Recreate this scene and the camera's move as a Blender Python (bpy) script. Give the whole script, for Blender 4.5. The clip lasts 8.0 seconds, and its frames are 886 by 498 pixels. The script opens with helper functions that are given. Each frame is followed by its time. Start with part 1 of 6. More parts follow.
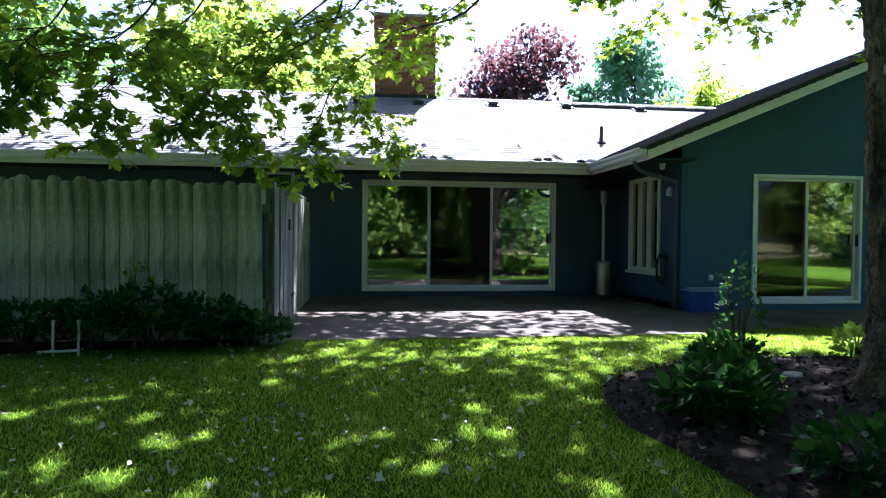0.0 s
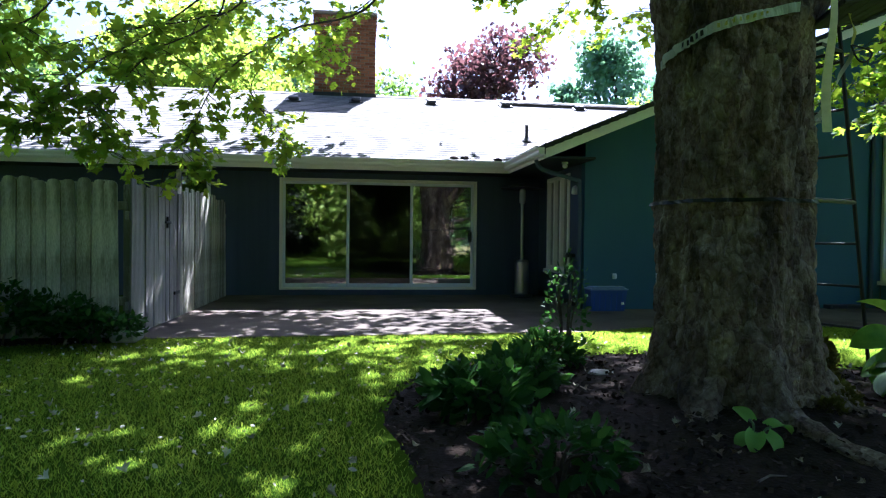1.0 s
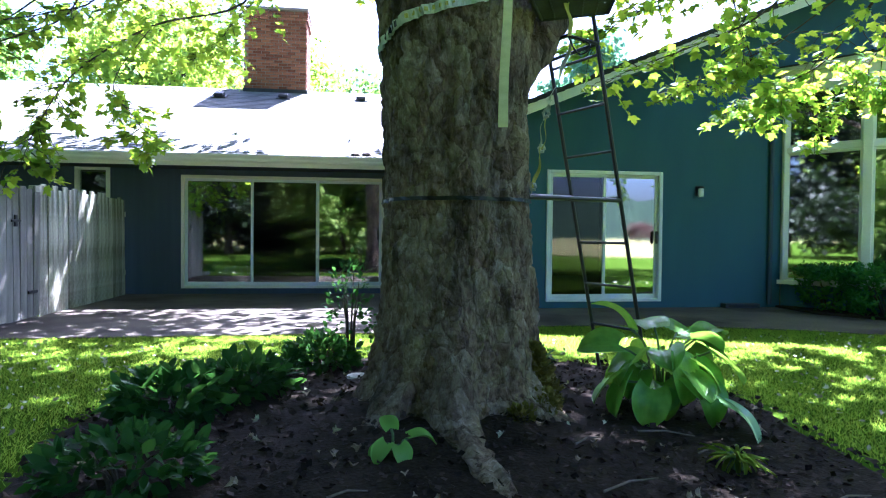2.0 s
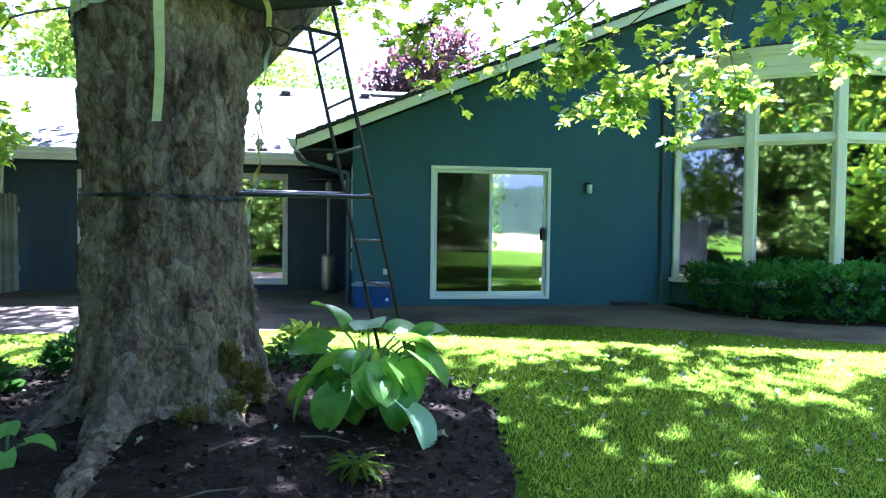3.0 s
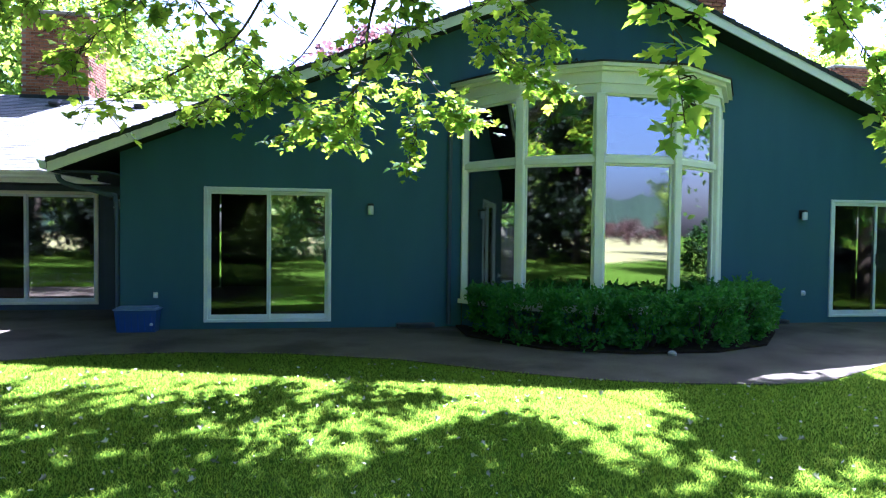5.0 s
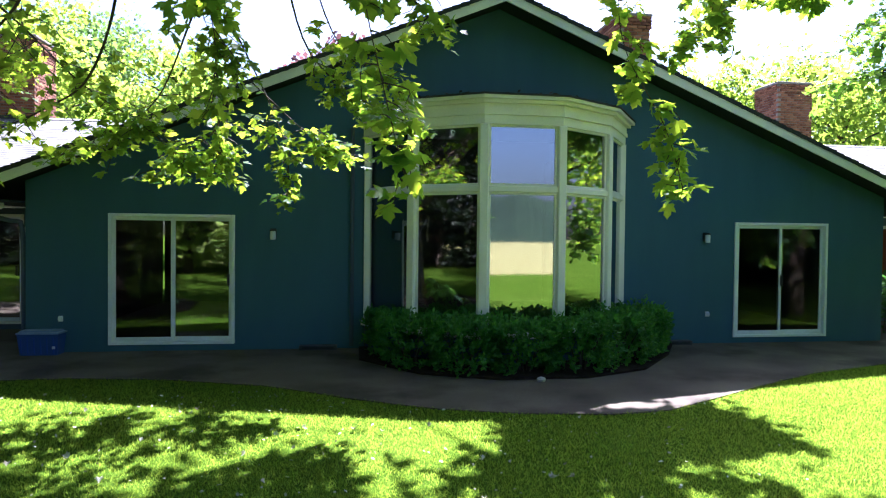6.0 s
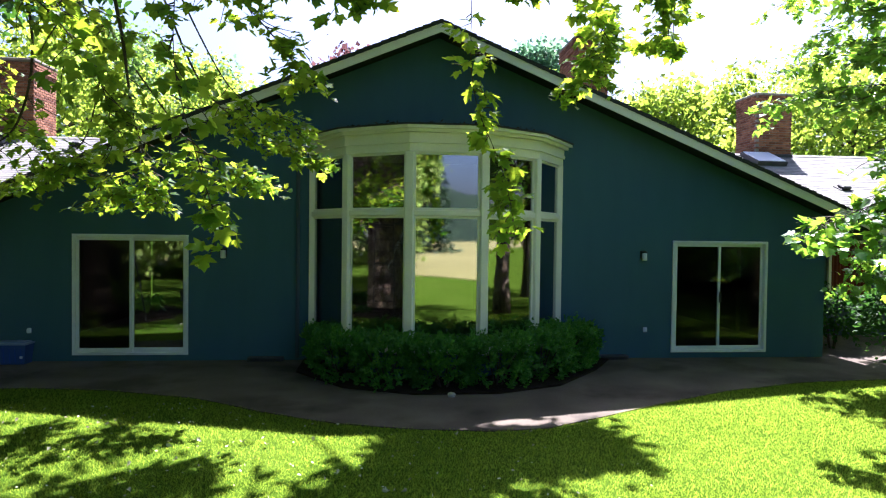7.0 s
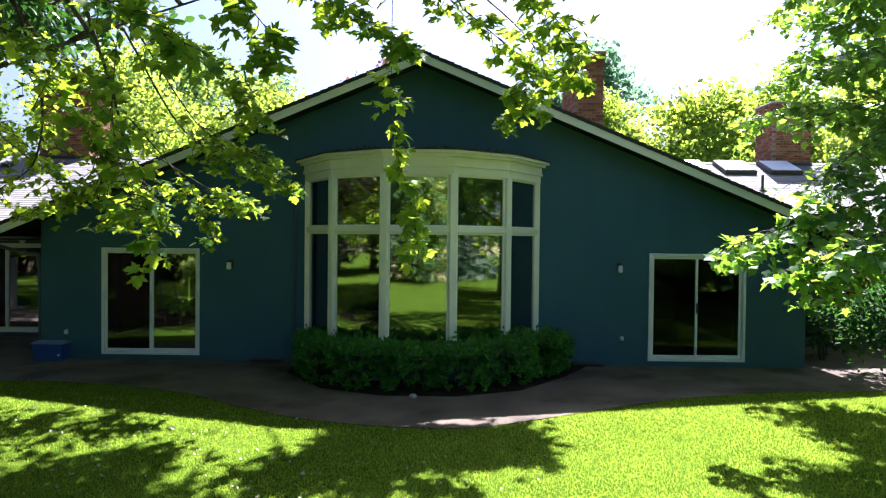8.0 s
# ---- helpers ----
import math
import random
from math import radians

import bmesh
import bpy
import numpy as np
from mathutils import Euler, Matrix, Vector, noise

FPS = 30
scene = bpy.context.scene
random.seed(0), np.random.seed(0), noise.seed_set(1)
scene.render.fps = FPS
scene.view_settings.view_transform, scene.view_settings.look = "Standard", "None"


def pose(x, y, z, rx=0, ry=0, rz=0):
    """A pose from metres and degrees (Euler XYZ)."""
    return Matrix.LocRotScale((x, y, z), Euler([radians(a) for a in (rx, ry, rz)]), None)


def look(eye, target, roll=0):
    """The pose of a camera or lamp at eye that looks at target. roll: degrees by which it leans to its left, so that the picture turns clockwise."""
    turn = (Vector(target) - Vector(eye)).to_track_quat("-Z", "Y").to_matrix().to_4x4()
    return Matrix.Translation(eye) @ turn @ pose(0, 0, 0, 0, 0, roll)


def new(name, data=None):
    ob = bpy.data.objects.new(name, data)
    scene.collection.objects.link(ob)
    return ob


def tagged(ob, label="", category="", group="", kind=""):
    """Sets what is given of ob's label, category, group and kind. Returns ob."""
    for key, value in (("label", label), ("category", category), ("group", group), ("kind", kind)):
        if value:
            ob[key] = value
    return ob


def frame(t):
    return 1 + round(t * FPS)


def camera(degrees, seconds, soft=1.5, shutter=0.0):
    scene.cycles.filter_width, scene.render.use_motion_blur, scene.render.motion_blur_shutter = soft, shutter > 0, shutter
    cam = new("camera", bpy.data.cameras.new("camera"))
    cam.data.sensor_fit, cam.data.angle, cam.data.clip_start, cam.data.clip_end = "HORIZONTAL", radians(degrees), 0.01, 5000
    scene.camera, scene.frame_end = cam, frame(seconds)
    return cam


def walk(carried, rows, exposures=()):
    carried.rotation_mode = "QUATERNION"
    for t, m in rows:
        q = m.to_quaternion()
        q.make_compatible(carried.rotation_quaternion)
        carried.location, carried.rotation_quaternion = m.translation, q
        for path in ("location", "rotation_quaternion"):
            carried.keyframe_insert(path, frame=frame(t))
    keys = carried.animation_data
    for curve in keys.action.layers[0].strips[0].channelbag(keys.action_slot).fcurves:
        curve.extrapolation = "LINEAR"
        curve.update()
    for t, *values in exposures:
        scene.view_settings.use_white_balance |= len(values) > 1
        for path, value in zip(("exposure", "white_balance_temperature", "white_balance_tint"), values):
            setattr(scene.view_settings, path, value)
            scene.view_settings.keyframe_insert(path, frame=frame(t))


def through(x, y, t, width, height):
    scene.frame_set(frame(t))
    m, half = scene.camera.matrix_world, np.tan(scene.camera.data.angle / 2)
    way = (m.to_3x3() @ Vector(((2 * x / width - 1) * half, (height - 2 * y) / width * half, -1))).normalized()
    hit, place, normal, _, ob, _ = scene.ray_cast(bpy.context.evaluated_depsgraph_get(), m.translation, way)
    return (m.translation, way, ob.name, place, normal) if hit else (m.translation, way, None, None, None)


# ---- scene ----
cam = camera(70.7, 8.0, soft=1.15)
PATH = [
    (0, (0.46, -0.214, 1.098), (0.705, 1.77, 1.064), 0.5),
    (0.5, (1.135, -0.294, 1.095), (1.389, 1.689, 1.06), 0.5),
    (1, (1.873, -0.365, 1.091), (2.136, 1.617, 1.056), 0.6),
    (2.5, (4.624, -0.503, 1.153), (4.873, 1.481, 1.099), 0.55),
    (3, (5.465, -0.557, 1.164), (5.727, 1.425, 1.104), 0.7),
    (3.5, (6.353, -0.561, 1.158), (6.624, 1.42, 1.099), 0.7),
    (4, (7.17, -0.619, 1.211), (7.453, 1.36, 1.154), 0.7),
    (4.5, (7.955, -0.743, 1.342), (8.242, 1.235, 1.285), 0.7),
    (5, (8.734, -0.858, 1.502), (9.025, 1.12, 1.45), 0.65),
    (6.5, (11.092, -1.667, 2.041), (11.343, 0.317, 2.001), 0.6),
    (7, (11.812, -2.047, 2.213), (11.992, -0.055, 2.168), 0.7),
    (7.5, (12.543, -2.502, 2.337), (12.639, -0.505, 2.295), 0.7),
    (8, (13.283, -2.953, 2.41), (13.255, -0.954, 2.375), 0.6),
]
walk(cam, [(t, look(eye, target, roll)) for t, eye, target, roll in PATH],
     exposures=[(0.0, 3.0, 4700, 26), (1.0, 3.0, 4700, 26), (2.5, 4.4, 4450, 32), (4.5, 3.85, 4450, 32), (6.5, 2.8, 5000, 30), (8.0, 2.62, 5150, 28)])

# ---- world and sun ----
SUN = Vector((0.25, 0.63, 1.0)).normalized()          # towards the sun
world = bpy.data.worlds.new("sky")
scene.world = world
world.use_nodes = True
wn = world.node_tree.nodes
sky = wn.new("ShaderNodeTexSky")
sky.sky_type = "NISHITA"
sky.sun_disc = False
sky.air_density, sky.dust_density, sky.ozone_density = 1.0, 4.5, 0.9
sky.sun_elevation = math.asin(SUN.z)
sky.sun_rotation = math.atan2(SUN.x, SUN.y)
wn["Background"].inputs[1].default_value = 0.036
world.node_tree.links.new(sky.outputs[0], wn["Background"].inputs[0])
sun_data = bpy.data.lights.new("sun", "SUN")
sun_data.energy, sun_data.angle, sun_data.color = 5.0, radians(0.53), (1.0, 0.88, 0.65)
sun_ob = new("sun", sun_data)
sun_ob.matrix_world = look(SUN * 60, (0, 0, 0))


# ---- materials ----
def material(name):
    m = bpy.data.materials.new(name)
    m.use_nodes = True
    nt = m.node_tree
    return m, nt, nt.nodes["Principled BSDF"]


def surface(name, dark, light, scale=6.0, rough=0.7, fine=60.0, bump=0.15, stretch=(1, 1, 1), metal=0.0, vary=0.0, spec=0.4, stain=None):
    """Two scales of noise between two colours, fine bump, optional piece-to-piece variation and stains."""
    m, nt, b = material(name)
    n, l = nt.nodes, nt.links
    tc = n.new("ShaderNodeTexCoord")
    mp = n.new("ShaderNodeMapping")
    mp.inputs["Scale"].default_value = stretch
    l.new(tc.outputs["Object"], mp.inputs[0])
    big, small = n.new("ShaderNodeTexNoise"), n.new("ShaderNodeTexNoise")
    big.inputs["Scale"].default_value, small.inputs["Scale"].default_value = scale, fine
    big.inputs["Detail"].default_value, small.inputs["Detail"].default_value = 5, 3
    for t in (big, small):
        l.new(mp.outputs[0], t.inputs["Vector"])
    mix = n.new("ShaderNodeMath")
    mix.operation = "MULTIPLY_ADD"
    l.new(small.outputs[0], mix.inputs[0])
    mix.inputs[1].default_value = 0.55
    add = n.new("ShaderNodeMath")
    add.operation = "MULTIPLY"
    l.new(big.outputs[0], add.inputs[0])
    add.inputs[1].default_value = 0.75
    l.new(add.outputs[0], mix.inputs[2])
    ramp = n.new("ShaderNodeValToRGB")
    ramp.color_ramp.elements[0].position, ramp.color_ramp.elements[1].position = 0.42, 0.88
    ramp.color_ramp.elements[0].color, ramp.color_ramp.elements[1].color = (*dark, 1), (*light, 1)
    last = mix.outputs[0]
    if vary:
        info, geo = n.new("ShaderNodeObjectInfo"), n.new("ShaderNodeNewGeometry")
        both = n.new("ShaderNodeMath")
        both.operation = "ADD"
        l.new(info.outputs["Random"], both.inputs[0])
        l.new(geo.outputs["Random Per Island"], both.inputs[1])
        fr = n.new("ShaderNodeMath")
        fr.operation = "FRACT"
        l.new(both.outputs[0], fr.inputs[0])
        v = n.new("ShaderNodeMath")
        v.operation = "MULTIPLY_ADD"
        l.new(fr.outputs[0], v.inputs[0])
        v.inputs[1].default_value = vary
        sub = n.new("ShaderNodeMath")
        sub.operation = "SUBTRACT"
        l.new(last, sub.inputs[0])
        sub.inputs[1].default_value = vary / 2
        l.new(sub.outputs[0], v.inputs[2])
        last = v.outputs[0]
    l.new(last, ramp.inputs[0])
    colour = ramp.outputs[0]
    if stain:
        st = n.new("ShaderNodeTexNoise")
        st.inputs["Scale"].default_value = stain[1]
        st.inputs["Detail"].default_value = 6
        l.new(mp.outputs[0], st.inputs["Vector"])
        r2 = n.new("ShaderNodeValToRGB")
        r2.color_ramp.elements[0].position, r2.color_ramp.elements[1].position = 0.5, 0.66
        l.new(st.outputs[0], r2.inputs[0])
        mc = n.new("ShaderNodeMix")
        mc.data_type = "RGBA"
        l.new(r2.outputs[0], mc.inputs[0])
        l.new(colour, mc.inputs[6])
        mc.inputs[7].default_value = (*stain[0], 1)
        colour = mc.outputs[2]
    l.new(colour, b.inputs["Base Color"])
    b.inputs["Roughness"].default_value = rough
    b.inputs["Metallic"].default_value = metal
    b.inputs["Specular IOR Level"].default_value = spec
    if bump:
        bp = n.new("ShaderNodeBump")
        bp.inputs["Strength"].default_value = bump
        bp.inputs["Distance"].default_value = 0.02
        l.new(mix.outputs[0], bp.inputs["Height"])
        l.new(bp.outputs[0], b.inputs["Normal"])
    return m


def leaf_material(name, dark, light, glow, through=0.5, rough=0.45, spec=0.5, mottle=0.0):
    """A thin leaf: diffuse and glossy on top, light shining through."""
    m, nt, b = material(name)
    n, l = nt.nodes, nt.links
    geo, info = n.new("ShaderNodeNewGeometry"), n.new("ShaderNodeObjectInfo")
    both = n.new("ShaderNodeMath")
    both.operation = "ADD"
    l.new(info.outputs["Random"], both.inputs[0])
    l.new(geo.outputs["Random Per Island"], both.inputs[1])
    fr = n.new("ShaderNodeMath")
    fr.operation = "FRACT"
    l.new(both.outputs[0], fr.inputs[0])
    ramp = n.new("ShaderNodeValToRGB")
    ramp.color_ramp.elements[0].color, ramp.color_ramp.elements[1].color = (*dark, 1), (*light, 1)
    l.new(fr.outputs[0], ramp.inputs[0])
    colour = ramp.outputs[0]
    if mottle:
        tc, spot, tone, mul = n.new("ShaderNodeTexCoord"), n.new("ShaderNodeTexNoise"), n.new("ShaderNodeValToRGB"), n.new("ShaderNodeMix")
        spot.inputs["Scale"].default_value, spot.inputs["Detail"].default_value = mottle, 6
        l.new(tc.outputs["Object"], spot.inputs["Vector"])
        tone.color_ramp.elements[0].position, tone.color_ramp.elements[1].position = 0.35, 0.68
        tone.color_ramp.elements[0].color, tone.color_ramp.elements[1].color = (0.45, 0.55, 0.5, 1), (1.25, 1.15, 1.2, 1)
        l.new(spot.outputs[0], tone.inputs[0])
        mul.data_type, mul.blend_type = "RGBA", "MULTIPLY"
        mul.inputs[0].default_value = 1.0
        l.new(colour, mul.inputs[6])
        l.new(tone.outputs[0], mul.inputs[7])
        colour = mul.outputs[2]
        bp = n.new("ShaderNodeBump")
        bp.inputs["Strength"].default_value, bp.inputs["Distance"].default_value = 0.5, 0.01
        l.new(spot.outputs[0], bp.inputs["Height"])
        l.new(bp.outputs[0], b.inputs["Normal"])
    l.new(colour, b.inputs["Base Color"])
    b.inputs["Roughness"].default_value = rough
    b.inputs["Specular IOR Level"].default_value = spec
    tr = n.new("ShaderNodeBsdfTranslucent")
    tint = n.new("ShaderNodeMix")
    tint.data_type = "RGBA"
    l.new(fr.outputs[0], tint.inputs[0])
    tint.inputs[6].default_value = (glow[0] * 0.6, glow[1] * 0.75, glow[2] * 0.8, 1)
    tint.inputs[7].default_value = (*glow, 1)
    l.new(tint.outputs[2], tr.inputs[0])
    mx = n.new("ShaderNodeMixShader")
    mx.inputs[0].default_value = through
    l.new(b.outputs[0], mx.inputs[1])
    l.new(tr.outputs[0], mx.inputs[2])
    l.new(mx.outputs[0], n["Material Output"].inputs[0])
    return m


def glass_material(name, mirror=0.32, ior=1.5):
    """A window pane: mirrors more at a slant, and lets the dim room show through."""
    m, nt, b = material(name)
    n, l = nt.nodes, nt.links
    tr, gl = n.new("ShaderNodeBsdfTransparent"), n.new("ShaderNodeBsdfGlossy")
    tr.inputs[0].default_value = (0.62, 0.66, 0.64, 1)
    gl.inputs["Roughness"].default_value = 0.03
    wob, bp = n.new("ShaderNodeTexNoise"), n.new("ShaderNodeBump")
    wob.inputs["Scale"].default_value, wob.inputs["Detail"].default_value = 1.3, 0
    bp.inputs["Strength"].default_value, bp.inputs["Distance"].default_value = 0.04, 0.05
    l.new(wob.outputs[0], bp.inputs["Height"])
    l.new(bp.outputs[0], gl.inputs["Normal"])
    fres = n.new("ShaderNodeFresnel")
    fres.inputs[0].default_value = ior
    add = n.new("ShaderNodeMath")
    l.new(fres.outputs[0], add.inputs[0])
    add.inputs[1].default_value = mirror
    add.use_clamp = True
    mx = n.new("ShaderNodeMixShader")
    l.new(add.outputs[0], mx.inputs[0])
    l.new(tr.outputs[0], mx.inputs[1])
    l.new(gl.outputs[0], mx.inputs[2])
    l.new(mx.outputs[0], n["Material Output"].inputs[0])
    return m


def bark_material(name):
    """Small flaking plates in greys, browns and olive, with dark upright fissures."""
    m, nt, b = material(name)
    n, l = nt.nodes, nt.links
    tc = n.new("ShaderNodeTexCoord")

    def coords(scale):
        mp = n.new("ShaderNodeMapping")
        mp.inputs["Scale"].default_value = scale
        l.new(tc.outputs["Object"], mp.inputs[0])
        return mp.outputs[0]

    def rough_noise(scale, detail, vector):
        t = n.new("ShaderNodeTexNoise")
        t.inputs["Scale"].default_value, t.inputs["Detail"].default_value = scale, detail
        t.inputs["Roughness"].default_value = 0.62
        l.new(vector, t.inputs["Vector"])
        return t

    def calc(op, a, c, d=None):
        t = n.new("ShaderNodeMath")
        t.operation = op
        for k, v in enumerate((a, c, d)):
            if v is None:
                continue
            if isinstance(v, (int, float)):
                t.inputs[k].default_value = v
            else:
                l.new(v, t.inputs[k])
        return t.outputs[0]

    def ramp(value, *stops):
        t = n.new("ShaderNodeValToRGB")
        el = t.color_ramp.elements
        el[0].position, el[0].color = stops[0][0], (*stops[0][1], 1)
        el[1].position, el[1].color = stops[-1][0], (*stops[-1][1], 1)
        for at, c in stops[1:-1]:
            e = el.new(at)
            e.color = (*c, 1)
        l.new(value, t.inputs[0])
        return t.outputs[0]

    def times(a, c, f=1.0):
        t = n.new("ShaderNodeMix")
        t.data_type, t.blend_type = "RGBA", "MULTIPLY"
        t.inputs[0].default_value = f
        l.new(a, t.inputs[6])
        l.new(c, t.inputs[7])
        return t.outputs[2]

    tall = coords((1, 1, 0.62))
    warp = n.new("ShaderNodeMix")
    warp.data_type, warp.blend_type = "RGBA", "ADD"
    warp.inputs[0].default_value = 0.16
    l.new(tall, warp.inputs[6])
    l.new(rough_noise(6, 6, tall).outputs["Color"], warp.inputs[7])
    cell, rim = n.new("ShaderNodeTexVoronoi"), n.new("ShaderNodeTexVoronoi")
    rim.feature = "DISTANCE_TO_EDGE"
    for t in (cell, rim):
        t.inputs["Scale"].default_value = 13.0
        l.new(warp.outputs[2], t.inputs["Vector"])
    sep = n.new("ShaderNodeSeparateColor")
    l.new(cell.outputs["Color"], sep.inputs[0])
    grain = rough_noise(30, 9, tall).outputs[0]
    value = calc("MULTIPLY_ADD", sep.outputs[0], 0.42, calc("MULTIPLY_ADD", grain, 1.35, -0.32))
    colour = ramp(value, (0.08, (0.045, 0.036, 0.030)), (0.3, (0.130, 0.092, 0.066)), (0.5, (0.225, 0.168, 0.124)), (0.64, (0.240, 0.200, 0.140)), (0.78, (0.31, 0.25, 0.195)), (0.97, (0.42, 0.37, 0.31)))
    crack = ramp(rim.outputs["Distance"], (0.0, (0.22, 0.20, 0.19)), (0.035, (0.62, 0.60, 0.58)), (0.11, (1.0, 1.0, 1.0)))
    colour = times(colour, crack, 0.45)
    streak = rough_noise(1.0, 7, coords((5, 5, 1.9))).outputs[0]
    colour = times(colour, ramp(streak, (0.36, (0.30, 0.28, 0.28)), (0.47, (1.0, 0.98, 0.97)), (0.72, (1.3, 1.27, 1.22))))
    patch = rough_noise(2.3, 4, tall).outputs[0]
    colour = times(colour, ramp(patch, (0.36, (0.58, 0.56, 0.58)), (0.52, (0.90, 0.86, 0.82)), (0.66, (1.10, 1.10, 0.88))))
    l.new(colour, b.inputs["Base Color"])
    b.inputs["Roughness"].default_value = 0.92
    b.inputs["Specular IOR Level"].default_value = 0.25
    bp = n.new("ShaderNodeBump")
    bp.inputs["Strength"].default_value, bp.inputs["Distance"].default_value = 0.9, 0.025
    l.new(calc("ADD", calc("ADD", value, calc("MULTIPLY", streak, 0.9)), calc("MULTIPLY", calc("MINIMUM", rim.outputs["Distance"], 0.12), 2.5)), bp.inputs["Height"])
    l.new(bp.outputs[0], b.inputs["Normal"])
    return m


WALL = surface("slate_blue_siding", (0.036, 0.093, 0.142), (0.045, 0.111, 0.167), 1.0, 0.75, 120, 0.15, (3, 3, 0.6))
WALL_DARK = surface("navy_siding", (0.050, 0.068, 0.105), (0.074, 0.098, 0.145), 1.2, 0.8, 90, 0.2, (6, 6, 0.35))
CREAM = surface("cream_paint", (0.76, 0.72, 0.63), (0.86, 0.82, 0.74), 3, 0.5, 40, 0.06)
WHITE = surface("white_vinyl", (0.64, 0.65, 0.70), (0.78, 0.79, 0.85), 3, 0.4, 40, 0.04)
SHINGLE = surface("grey_shingle", (0.105, 0.102, 0.100), (0.20, 0.196, 0.192), 2.5, 0.9, 30, 0.5, (1, 1, 1), vary=0.25)
DARK_SHINGLE = surface("dark_shingle_edge", (0.02, 0.02, 0.02), (0.06, 0.06, 0.055), 4, 0.95, 40, 0.6)
# near-black, for soffits and the undersides of the roof decks
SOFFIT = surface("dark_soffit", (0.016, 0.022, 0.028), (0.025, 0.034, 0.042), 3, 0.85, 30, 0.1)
CONCRETE = surface("patio_concrete", (0.044, 0.033, 0.025), (0.15, 0.120, 0.092), 1.1, 0.9, 110, 0.4, stain=((0.036, 0.026, 0.019), 0.9))
GLASS = glass_material("window_glass", 0.34)
# reflection turned down to keep some panes dark; no insect screen is modelled
GLASS_DIM = glass_material("dim_mirror_glass", 0.02, 1.35)
# plaster and floor kept dark: the dimness of unlit rooms is in the colour
INNER = surface("dim_room_plaster", (0.05, 0.042, 0.035), (0.085, 0.072, 0.06), 2, 0.9, 30, 0.05)
INNER_FLOOR = surface("dim_room_floor", (0.06, 0.035, 0.02), (0.12, 0.07, 0.04), 3, 0.5, 30, 0.05, (1, 8, 1))
LAWN = surface("lawn_turf", (0.033, 0.067, 0.005), (0.062, 0.107, 0.008), 1.5, 0.95, 70, 0.1, spec=0.0, stain=((0.062, 0.105, 0.010), 0.4))
SOIL = surface("dark_mulch", (0.008, 0.0055, 0.004), (0.032, 0.023, 0.0165), 4, 0.95, 45, 1.0, spec=0.1)
CHIP = surface("bark_chip", (0.008, 0.006, 0.005), (0.050, 0.036, 0.028), 8, 0.9, 50, 0.3, vary=0.6, spec=0.15)
DRY = surface("dry_leaf", (0.24, 0.22, 0.13), (0.62, 0.61, 0.46), 6, 0.8, 60, 0.2, vary=0.5)
BARK = bark_material("plane_bark")
TWIG = surface("twig_bark", (0.03, 0.022, 0.015), (0.09, 0.07, 0.05), 6, 0.9, 60, 0.4)
BRICK = surface("red_brick", (0.16, 0.055, 0.028), (0.36, 0.16, 0.085), 5, 0.9, 60, 0.4, vary=0.5)
MORTAR = surface("mortar", (0.22, 0.19, 0.16), (0.34, 0.30, 0.26), 5, 0.95, 60, 0.4)
FENCE = surface("weathered_fence", (0.165, 0.160, 0.115), (0.66, 0.63, 0.53), 2.6, 0.9, 26, 0.6, (3, 3, 0.8), vary=0.28, stain=((0.16, 0.165, 0.105), 1.9))
GATE = surface("grey_gate_wood", (0.15, 0.142, 0.130), (0.34, 0.325, 0.30), 2.2, 0.9, 30, 0.6, (7, 7, 0.5), vary=0.3)
BLACK = surface("black_metal", (0.008, 0.008, 0.010), (0.02, 0.02, 0.024), 6, 0.45, 60, 0.05)
STEEL = surface("brushed_steel", (0.45, 0.45, 0.44), (0.62, 0.62, 0.6), 4, 0.3, 80, 0.05, metal=1.0)
GRASS = leaf_material("grass_blade", (0.019, 0.054, 0.004), (0.041, 0.084, 0.006), (0.64, 0.80, 0.052), 0.5, 0.75, 0.03)
LEAF = leaf_material("plane_leaf", (0.022, 0.085, 0.008), (0.055, 0.140, 0.012), (0.62, 0.78, 0.018), 0.54, 0.5, 0.12)
# lets little light through, so the unseen crown clumps shade the ground
CROWN_LEAF = leaf_material("crown_leaf", (0.012, 0.060, 0.012), (0.034, 0.105, 0.018), (0.06, 0.15, 0.010), 0.40, 0.45, 0.25)
HOSTA = leaf_material("hosta_leaf", (0.10, 0.27, 0.022), (0.21, 0.42, 0.05), (0.42, 0.66, 0.04), 0.36, 0.36, 0.4, 14.0)
SHRUB = leaf_material("shrub_leaf", (0.009, 0.036, 0.008), (0.026, 0.078, 0.013), (0.10, 0.24, 0.03), 0.35, 0.55, 0.12)
BOX_LEAF = leaf_material("hedge_leaf", (0.018, 0.090, 0.012), (0.070, 0.21, 0.026), (0.24, 0.54, 0.04), 0.35, 0.45, 0.3)
PLUM = leaf_material("plum_leaf", (0.030, 0.014, 0.016), (0.085, 0.040, 0.042), (0.20, 0.085, 0.085), 0.45, 0.4)
FAR_LEAF = leaf_material("far_leaf", (0.03, 0.08, 0.02), (0.07, 0.14, 0.03), (0.26, 0.40, 0.06), 0.45, 0.5)
LIME_LEAF = leaf_material("lime_leaf", (0.050, 0.112, 0.014), (0.105, 0.175, 0.024), (0.52, 0.62, 0.05), 0.55, 0.5, 0.2)
# garden leaf for the reflections, sunlight put into its bright colour
REAR_SUNLIT = leaf_material("sunlit_leaf", (0.16, 0.25, 0.04), (0.28, 0.37, 0.07), (0.44, 0.56, 0.06), 0.3, 0.5, 0.2)
